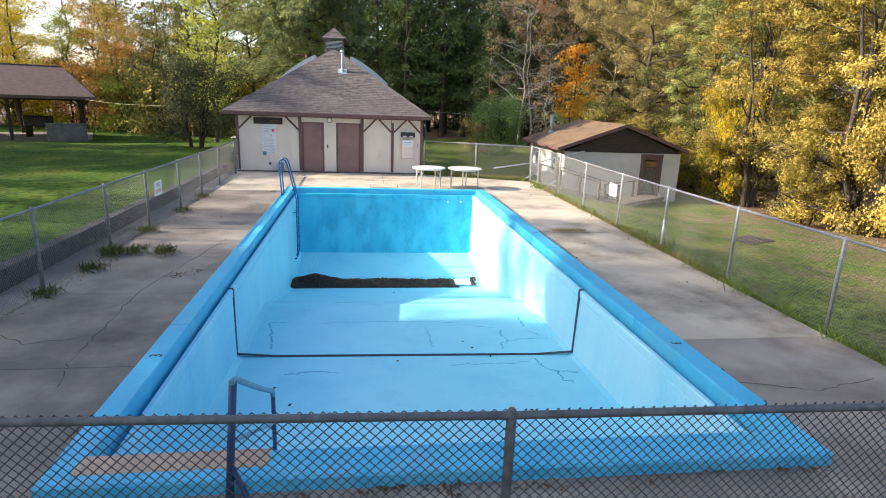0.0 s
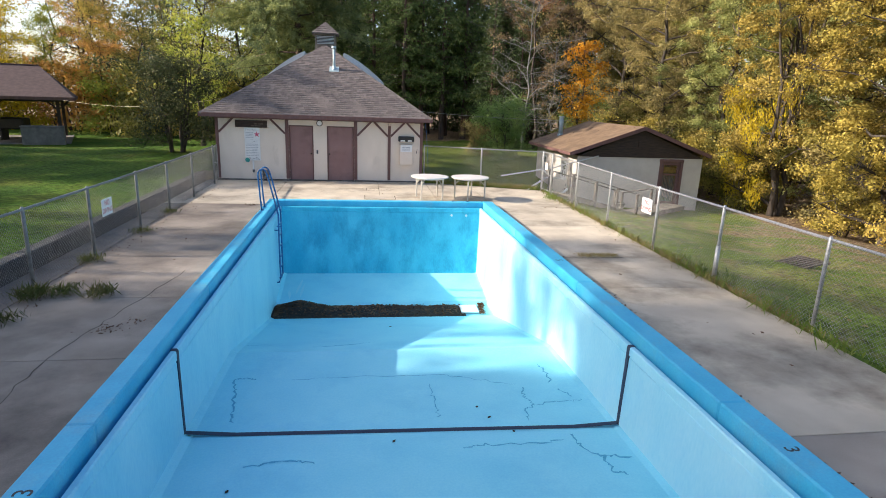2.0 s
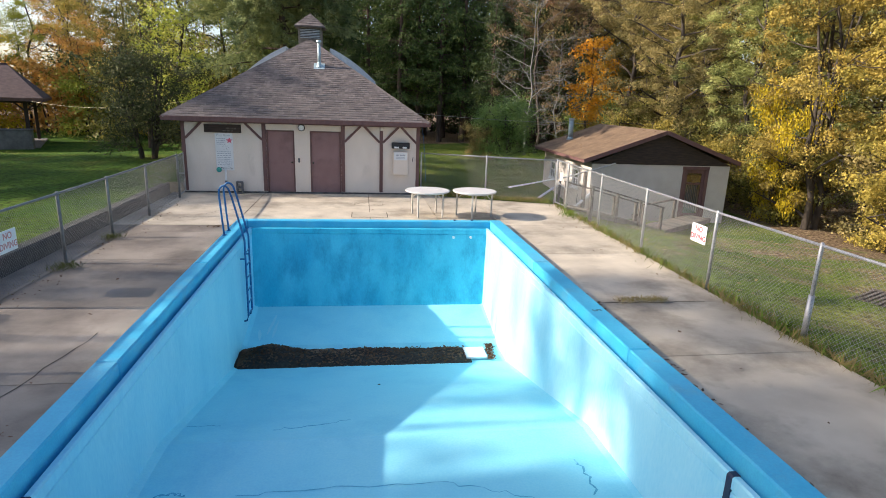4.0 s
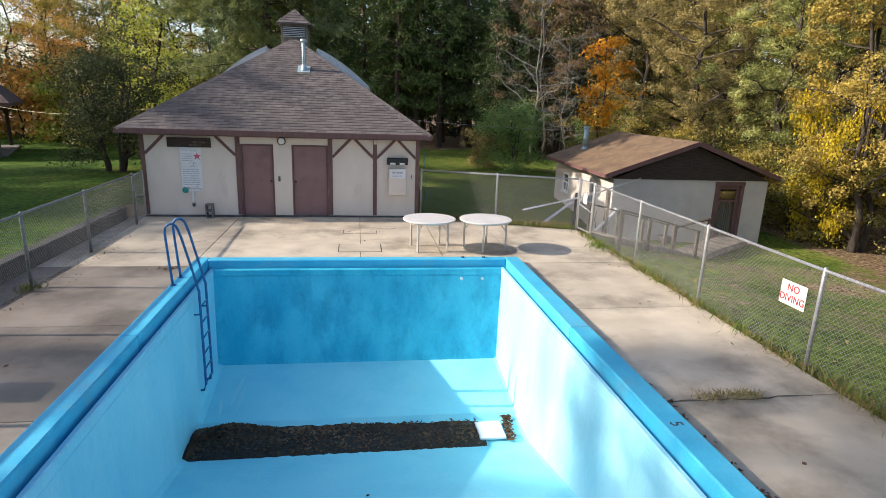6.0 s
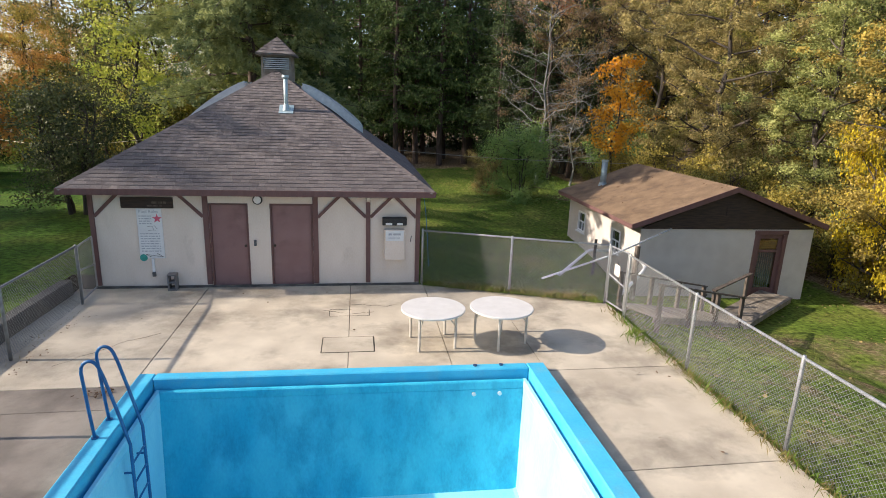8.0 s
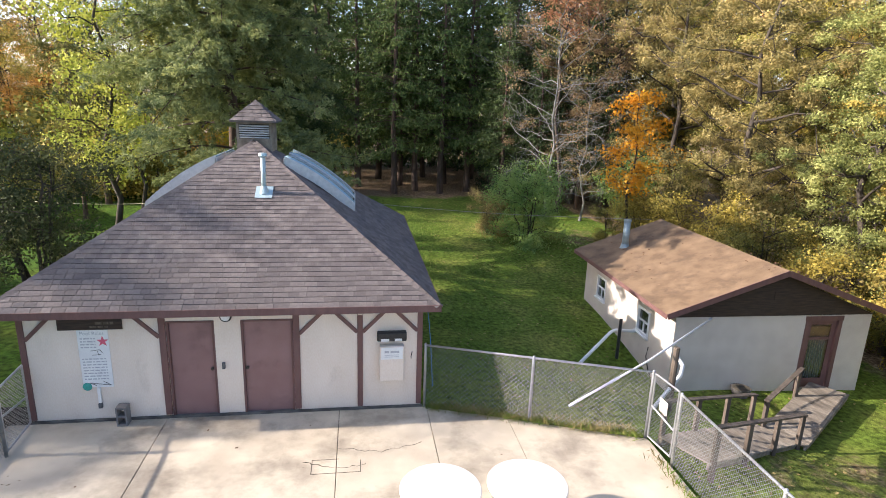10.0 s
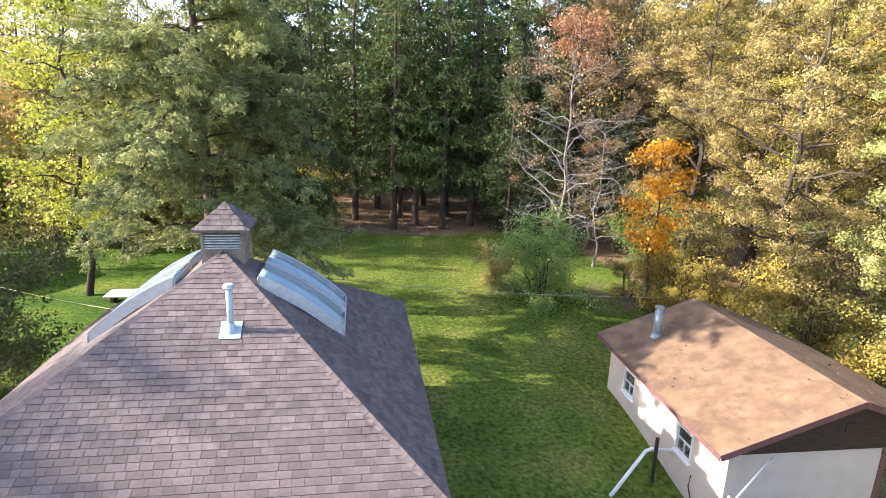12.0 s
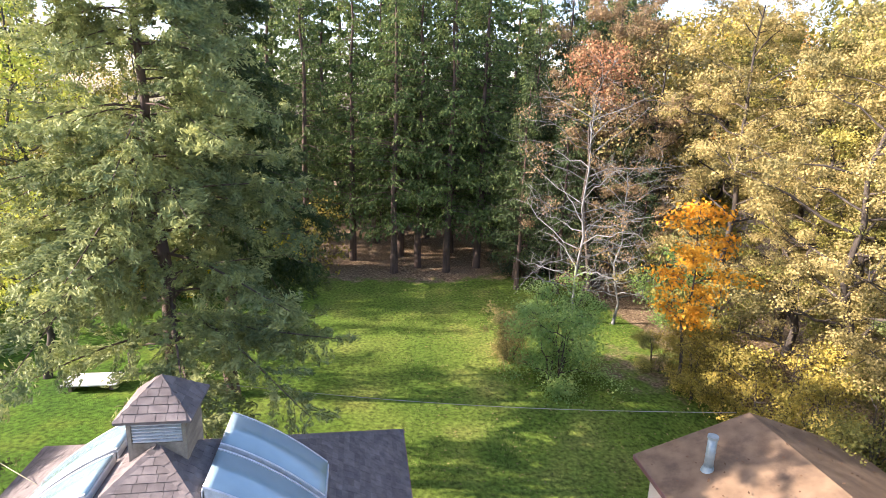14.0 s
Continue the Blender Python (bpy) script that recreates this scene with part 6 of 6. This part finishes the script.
# little orange maple, bare tree pair and the green bush on the lawn
orange = settle(broadleaf("young_maple", 41, 8.6, 1.6, 2.8, 12, 6, 34, .155, .24, leaves=ORANGE, trunk_r=.08, label="slender young maple in bright orange leaf"), 14.5, 40.0)
red = settle(broadleaf("red_maple", 42, 16, 2.3, 11.2, 11, 7, 24, .15, .30, leaves=REDLEAF, trunk_r=.16, label="tall thin maple in dull red and tan leaf"), 14.4, 50.0)
dead = settle(broadleaf("bare_tree", 43, 12.6, 4.4, 1.9, 30, 10, 60, .11, .30, bark=BARK_PALE, leaves=DRYTUFT, trunk_r=.105, bare=.93, wide=.6, label="pale half-bare tree with a few tan leaf tufts"), 12.9, 47.6)
plant(dead, 15.0, 47.0, 140, .72, DRYTUFT, "smaller pale bare tree leaning beside its neighbour")
bush = settle(broadleaf("green_bush", 44, 4.1, 1.95, .1, 28, 8, 70, .095, .26, leaves=GREEN, stems=6, trunk_r=.04, category="shrub", label="rounded mid-green bush on the lawn"), 9.7, 40.8)
plant(bush, 8.3, 43.0, 70, .55, TAN, "thin tan bush beside the green one")
lilac = settle(broadleaf("lilac_shrub", 45, 4.4, 2.35, .7, 32, 9, 50, .095, .25, leaves=LILAC_LEAF, stems=6, trunk_r=.08, category="shrub", label="dark many-stemmed shrub tree beside the bathhouse", wide=.6), -9.0, 32.4)

# far woods on the left and behind
skyline = settle(broadleaf("thin_tree", 51, 18, 3.6, 3.0, 20, 9, 16, .2, .38, leaves=GOLD, trunk_r=.16, bare=.78, wide=.7, label="tall thin tree with only a few yellow leaves"), -27, 66)
larch = settle(conifer("larch_tree", 52, 17, 2.6, 2.5, .6, 4, 6, 6, leaves=OLIVE, bark=BARK, trunk_r=.16, droop=.1, hang=.3, tuft=.3, wtuft=.1, label="thin dark larch with sparse level branches"), -19.5, 60)
far = ((-30, 72, oak_far, RUST, .80), (-25, 69, oak_far, RUST, .62), (-20, 62, oak_far, GOLD, .55), (-36, 66, ash_far, GOLD, .68), (-13, 61, oak_far, GOLD, .52), (-44, 60, oak_far, GOLD, .7), (-9, 62, ash_far, LIME, .6),
       (-17.5, 67, oak_far, OLIVE, .52), (-22.5, 58, oak_far, RUST, .5), (-29.5, 55, airy, SUNNY, .95), (-36, 54, airy, GOLD, .9), (-16, 57, airy, GOLD, .62), (-12, 50.5, airy, OLIVE, .85), (-14, 47.5, cedar, OLIVE, .5), (-9.5, 52, oak_far, OLIVE, .85), (-33, 60, ash_far, SUNNY, .6), (-24, 60, airy, GOLD, .8), (-27.5, 59, airy, LIME, .7), (-38, 58, airy, SUNNY, .85), (-19, 58, airy, OLIVE, .75))
for x, y, src, lf, size in far:
    plant(src, x, y, rs.uniform(0, 360), size, lf, tall=rs.uniform(.95, 1.1))
for x, y, size, lf in ((-22, 72, 1.05, RUST), (-34, 63, 1.0, GOLD), (-18, 66, .95, OLIVE), (-14.5, 64, .95, TAN), (-40, 64, 1.1, GOLD), (-25.5, 62, .8, RUST), (-31, 68, 1.0, RUST)):
    plant(skyline, x, y, rs.uniform(0, 360), size, lf)
for k, (x, y) in enumerate(((-11.5, 53), (-18, 55.5), (-21.5, 57), (-25.5, 58.5), (-29.5, 58), (-33, 59.5), (-36.5, 56), (-40.5, 55), (-8.5, 55.5), (-5.5, 54.5), (-2.5, 56.5), (-13.5, 58), (-23.5, 60.5), (-31, 63), (-19, 63), (-38.5, 61))):
    plant(thicket, x, y, rs.uniform(0, 360), rs.uniform(.8, 1.3), (GOLD, LIME, SUNNY, OLIVE, RUST)[(k * 3) % 5])
for x, y, s in ((-14.5, 52, .8), (-5.5, 55, .95)):
    plant(cedar, x, y, rs.uniform(0, 360), s, SPRUCE_DK)
# more woods beyond, closing the view
for k in range(24):
    x = -62 + k * 5.6
    y = 80 + 6 * math.sin(k * 1.7)
    if -62 < x < -12 and k % 3:
        continue
    deep = -16 < x < 18
    plant(cedar_far if deep else backwood, x, y, rs.uniform(0, 360), rs.uniform(1.15, 1.4), None if deep else rs.choice((OLIVE, TAN, GOLD, RUST)))
# unseen woods added sunward to shade the pool's shallow end, dapple lawn and roof
for x, y, s, src in ((-34, -12, 1.4, backwood), (-31, -7, 1.4, backwood), (-35, -2.5, 1.4, backwood), (-31, 1.5, 1.4, backwood), (-35, 5.0, 1.4, backwood), (-31, 5.9, 1.35, backwood), (-38, 6.6, 1.45, backwood), (-42, 1, 1.4, backwood), (-43, 6.5, 1.45, backwood),
                     (-29, 17.5, .55, backwood), (-22, 18.6, .46, backwood), (-21, 22.6, .42, backwood), (-31, 21.5, .6, backwood), (-28, 26.4, .80, backwood), (-31, 29, .62, backwood), (-27, 33, .55, backwood), (-36, 19, .72, backwood), (-37, 25, .74, backwood),
                     (-24, 27.5, 1.0, airy), (-26, 24.2, .75, airy), (-33, 28.5, 1.25, airy), (-22, 33, .8, airy), (-35, 32.5, 1.1, airy)):
    plant(src, x, y, rs.uniform(0, 360), s, rs.choice((OLIVE, LIME, TAN)))
# unseen slender trees, set to narrow the gaps where sun reaches the pool
for x, y, s, tall in ((-38, 16.2, .65, 2.3), (-33, 11.5, .45, 3.2), (-35, 9.9, .75, 2.1), (-30, 10.2, .6, 2.2), (-41, 11.2, .8, 2.2), (-36, 12.4, .5, 3.0)):
    plant(airy, x, y, rs.uniform(0, 360), s, LIME, "unseen tall slender tree in yellow-green leaf, added for its shade", tall)
# unseen high crown, added to cut off the top of the sun patch
for x, y in ((-30, 14.2),):
    plant(red, x, y, rs.uniform(0, 360), 1.28, LIME, "unseen tall tree with a high yellow-green crown, added for its shade")


# ---- grass and weeds ----
def blades(name, spots, n, reach, height, material, label, seed):
    """Upright blades scattered round spots (x, y)."""
    rnd = np.random.default_rng(seed)
    S = np.array(spots)
    c = np.zeros((n * len(S), 3))
    c[:, :2] = np.repeat(S, n, 0) + rnd.normal(0, reach, (n * len(S), 2))
    h = height * rnd.uniform(.4, 1.2, len(c))
    for i, (x, y, _) in enumerate(c):
        onslab = -5.55 < x < 6.62 and 1 < y < 24.3
        c[i, 2] = (0 if onslab else ground_z(x, y)) + h[i] * .4
    d = rnd.normal(0, .6, c.shape)
    d[:, 2] = rnd.uniform(.5, 1.1, len(c))
    V = kite_verts(c, 1.0, .085, rnd, dirs=d)
    mid = V.mean(1, keepdims=True)
    V = mid + (V - mid) * np.array([1, 1, 1]) * h[:, None, None] / 1.0
    ob = new(name, kites_mesh(name, V, material))
    return tagged(ob, label, "grass", kind="stuff")


rg = random.Random(77)
blades("fence_grass", [(6.84 + rg.gauss(0, .10), 2 + 19.8 * k / 150) for k in range(150)], 60, .12, .24, FENCE_GRASS, "uneven strip of grass along the fence foot", 1)
blades("dry_fence_grass", [(6.60 + .14 * rg.random(), 9 + 13.2 * k / 70) for k in range(70)] + [(2.7 + 4 * k / 34, 24.25 - 1.45 * k / 34 + rg.uniform(-.05, .1)) for k in range(34)], 46, .09, .2, WEED, "dry grass along the fence foot", 2)
blades("corner_weeds", [(2.6 + 4.1 * k / 40, 24.30 - 1.52 * k / 40 + rg.gauss(0, .05)) for k in range(41)], 40, .07, .17, FENCE_GRASS, "green weeds under the far fence", 5)
blades("lawn_grass", [(rg.uniform(2.9, 9.6), rg.uniform(24.6, 35)) for k in range(420)], 44, .3, .10, BLADE, "rough short grass between bathhouse and shed", 6)
blades("lawn_grass", [(rg.uniform(2.5, 12), rg.uniform(34, 50)) for k in range(420)], 40, .42, .15, BLADE, "rough uneven grass on the lawn before the grove", 7)
blades("bank_grass", [(rg.uniform(7, 14.5), rg.uniform(3, 23)) for k in range(420)], 42, .35, .09, BLADE, "short rough grass on the bank", 3)
for k, (x, y, hgt) in enumerate(((-4.78, 11.2, .3), (-4.45, 11.35, .22), (-3.88, 11.3, .24), (-4.72, 10.2, .2), (-4.85, 13.2, .2), (-4.8, 15.6, .16), (-4.8, 8.9, .18), (-4.9, 17.9, .16))):
    blades("weed_tuft", [(x, y)], 240, .12, hgt * .85, TUFT, "dry weed tuft growing from a deck joint", 10 + k)
blades("joint_weeds", [(-4.93, 4 + 19 * k / 60) for k in range(60)], 9, .06, .08, WEED, "sparse weeds along the fence line", 4)


# ---- cracks, litter and small things ----
def deck_crack(pts, wd, seed):
    rnd = random.Random(seed)
    bm = bmesh.new()
    fine, prev = [], None
    for a, b in zip(pts, pts[1:]):
        for i in range(9):
            f = i / 9
            fine.append((a[0] + (b[0] - a[0]) * f + rnd.uniform(-.03, .03), a[1] + (b[1] - a[1]) * f + rnd.uniform(-.03, .03)))
    for (x0, y0), (x1, y1) in zip(fine, fine[1:]):
        d = Vector((x1 - x0, y1 - y0, 0)).normalized()
        nr = Vector((-d.y, d.x, 0)) * wd * rnd.uniform(.4, 1.5)
        cur = [bm.verts.new(Vector((x0, y0, .0035)) + nr), bm.verts.new(Vector((x0, y0, .0035)) - nr)]
        if prev:
            bm.faces.new((prev[0], prev[1], cur[1], cur[0]))
        prev = cur
    part("crack", bm, SLAB_BASE, deck, "dark open crack")


deck_crack([(-3.0, 12.6), (-3.35, 10.4), (-3.55, 8.9), (-3.45, 7.4), (-3.4, 6.5), (-3.2, 5.8)], .007, 1)
deck_crack([(-4.9, 7.6), (-4.2, 7.1), (-3.45, 7.3)], .005, 2)
deck_crack([(-4.2, 20.2), (-3.4, 21.2), (-2.75, 21.6)], .006, 3)
deck_crack([(.72, 23.0), (1.5, 22.8), (2.5, 23.1)], .006, 4)
deck_crack([(.1, 22.6), (.7, 22.4), (1.4, 22.45)], .008, 5)
deck_crack([(4.2, 5.6), (5.2, 5.3), (6.4, 5.6)], .006, 6)
deck_crack([(4.3, 13.45), (5.2, 13.4), (6.5, 13.43)], .010, 7)


def litter(name, spots, n, reach, label, seed, material=DRY_LEAF, size=.06):
    rnd = np.random.default_rng(seed)
    S = np.array(spots)
    c = np.zeros((n * len(S), 3))
    c[:, :2] = np.repeat(S, n, 0) + rnd.normal(0, 1, (n * len(S), 2)) * np.array(reach)
    c[:, 2] = .014 + rnd.uniform(0, .02, len(c))
    ob = kites(name, c, size, size * .6, material, None, rnd, flat=.25)
    return tagged(ob, label, "leaf litter", kind="stuff")


rg = random.Random(5)
litter("leaf_litter", [(4.26 + abs(rg.gauss(0, .03)), 4.6 + 9.5 * k / 26 + rg.uniform(-.15, .15)) for k in range(26)], 8, (.03, .12), "brown leaves blown along the coping foot", 3)
litter("leaf_litter", [(-3.15, 9.95), (-2.95, 10.15), (-3.3, 9.8)], 30, (.10, .07), "patch of brown leaves beside the pool", 4, size=.04)
blades("joint_grass", [(4.75 + .09 * k, 13.43 + rg.gauss(0, .02)) for k in range(9)], 90, .06, .09, WEED, "dry brown grass growing from the deck joint", 51)
litter("leaf_litter", [(-3.1, 19.1), (-3.0, 19.2)], 18, (.12, .06), "dry leaves beside the ladder", 6)
litter("leaf_litter", [(-4.75 + rg.gauss(0, .1), 8 + 15 * k / 40) for k in range(40)], 6, (.08, .2), "dirt and dry leaves along the fence foot", 7, size=.045)
litter("leaf_litter", [(rg.uniform(-2.4, 4.0), 4.0 - rg.random() * .12) for k in range(16)], 6, (.1, .03), "dead leaves along the near coping", 8)
litter("leaf_litter", [(rg.choice((rg.uniform(-4.8, -2.9), rg.uniform(4.5, 6.4))), rg.uniform(3.5, 19.5)) for k in range(26)] + [(rg.uniform(-4.8, 4), rg.uniform(20, 24)) for k in range(8)], 1, (.05, .1), "scattered single leaves on the deck", 9, size=.07)
# leaves strewn over the shed roof and lawn
def strewn(name, area, n, height, label, seed, material=DRY_LEAF):
    rnd = np.random.default_rng(seed)
    c = np.stack([rnd.uniform(area[0], area[1], n), rnd.uniform(area[2], area[3], n), np.zeros(n)], 1)
    c[:, 2] = [height(x, y) + .012 for x, y, _ in c]
    return tagged(kites(name, c, .09, .06, material, None, rnd, flat=.3), label, "leaf litter", kind="stuff")


strewn("fallen_leaves", (4, 20, 24, 55), 2600, ground_z, "tan leaves strewn over the lawn", 12, TAN)
strewn("fallen_leaves", (7.2, 18, 3, 24), 1500, ground_z, "tan leaves strewn over the bank", 13, TAN)
strewn("fallen_leaves", (9.4, 15.2, 26.6, 33), 110, lambda x, y: 1.17 + (2.36 - 1.17) * (1 - abs(x - 12.47) / 3.3) + .02, "few dry leaves on the shed roof", 14)
# small specks lying in the pool
rp = random.Random(9)
for k in range(15):
    x, y = rp.uniform(-1.9, 3.4), rp.uniform(5, 15.5)
    solo("dead_leaf", prism(bmesh.new(), [(-.03, 0, 0), (0, -.02, .004), (.035, 0, .006), (0, .022, .003)], (0, 0, .006)), DEBRIS, "dark dead leaf on the pool floor", "leaf", (x, y, floor_z(y) + .006), rp.uniform(0, 360), group="dead leaves in the pool")
# sleeve on a fence post, sunk grating on the bank, cables, lawn board
solo("post_sleeve", tube(bmesh.new(), [(0, 0, .04), (0, 0, .68)], .043, 12), GALV, "pale metal sleeve clamped round a fence post", "sleeve", (6.7, 11.75, 0), smooth=True)
gz = ground_z(10.9, 14.6)
g = thing("bank_grating", (10.9, 14.6, gz + .02), "rusty flat grating lying in the grass", "grating", turn=25)
for k in range(7):
    part("bar", boxes(((-.75, -.36 + k * .11, 0), (.75, -.30 + k * .11, .05))), POSTWOOD, g)
for x in (-.8, .75):
    part("rim", boxes(((x, -.4, -.02), (x + .05, .42, .055))), POSTWOOD, g)


def cable(name, a, b, sag, r, material, label):
    a, b = Vector(a), Vector(b)
    pts = [a.lerp(b, k / 16) - Vector((0, 0, sag * math.sin(math.pi * k / 16))) for k in range(17)]
    return solo(name, tube(bmesh.new(), pts, r, 6), material, label, "cable", smooth=True)


cable("overhead_cable", (-3.1, 34.95, 3.1), (12.22, 33.35, 2.29), .25, .009, CABLE_M, "thin grey cable slung from the spruce to the shed ridge")
cable("overhead_cable", (-4.4, 30.5, 3.28), (-20.2, 44.2, 2.4), .6, .008, STRAW, "thin yellowish cable slung from the bathhouse roof to the pavilion")
wb = thing("lawn_board", (-8.1, 41.0, ground_z(-8.1, 41.0)), "low white board table on the lawn behind the bathhouse", "table")
part("top", boxes(((-.95, -.5, .3), (.95, .5, .36)), bevel=.01), WHITE, wb)
for x in (-.7, .7):
    part("leg", boxes(((x - .06, -.3, 0), (x + .06, .3, .3))), GREYWOOD, wb)
solo("stump_post", tube(bmesh.new(), [(0, 0, -.1), (0, 0, .9)], .12, 9), BARK, "short dark stump behind the white board", "stump", (-7.2, 42.2, ground_z(-7.2, 42.2)))


# ---- roof pieces, laid last ----
def lay_shingles():
    done = 0
    for A, B, C, pick, parent, seed in SHINGLE_JOBS:
        whole, cut, w, h = roof_tabs(A, B, C, seed=seed)
        o = root(parent).location
        back = Matrix.Translation(-o)
        P = tab_points(w, h)
        parts_ = whole[:300] if pick else []
        me = None
        for m in parts_:
            if me is None:
                me = bpy.data.meshes.new("shingle")
                me.from_pydata([tuple(p) for p in P], [], TAB_F)
                me.materials.append(SHINGLE)
            ob = new("shingle", me)
            ob.parent = parent
            ob.matrix_basis = back @ m
        verts, faces = [], []
        for m in whole[len(parts_):]:
            b = len(verts)
            verts += [back @ m @ p for p in P]
            faces += [tuple(i + b for i in f) for f in TAB_F]
        for q in cut:
            b, n = len(verts), len(q)
            verts += [Vector(lo) - o for lo, hi in q] + [Vector(hi) - o for lo, hi in q]
            faces += [tuple(b + n + i for i in range(n))] + [(b + i, b + (i + 1) % n, b + n + (i + 1) % n, b + n + i) for i in range(n)]
        tagged(raw("shingle_field", verts, faces, SHINGLE_ALL, parent, "mottled brown shingles"), kind="stuff")


lay_shingles()
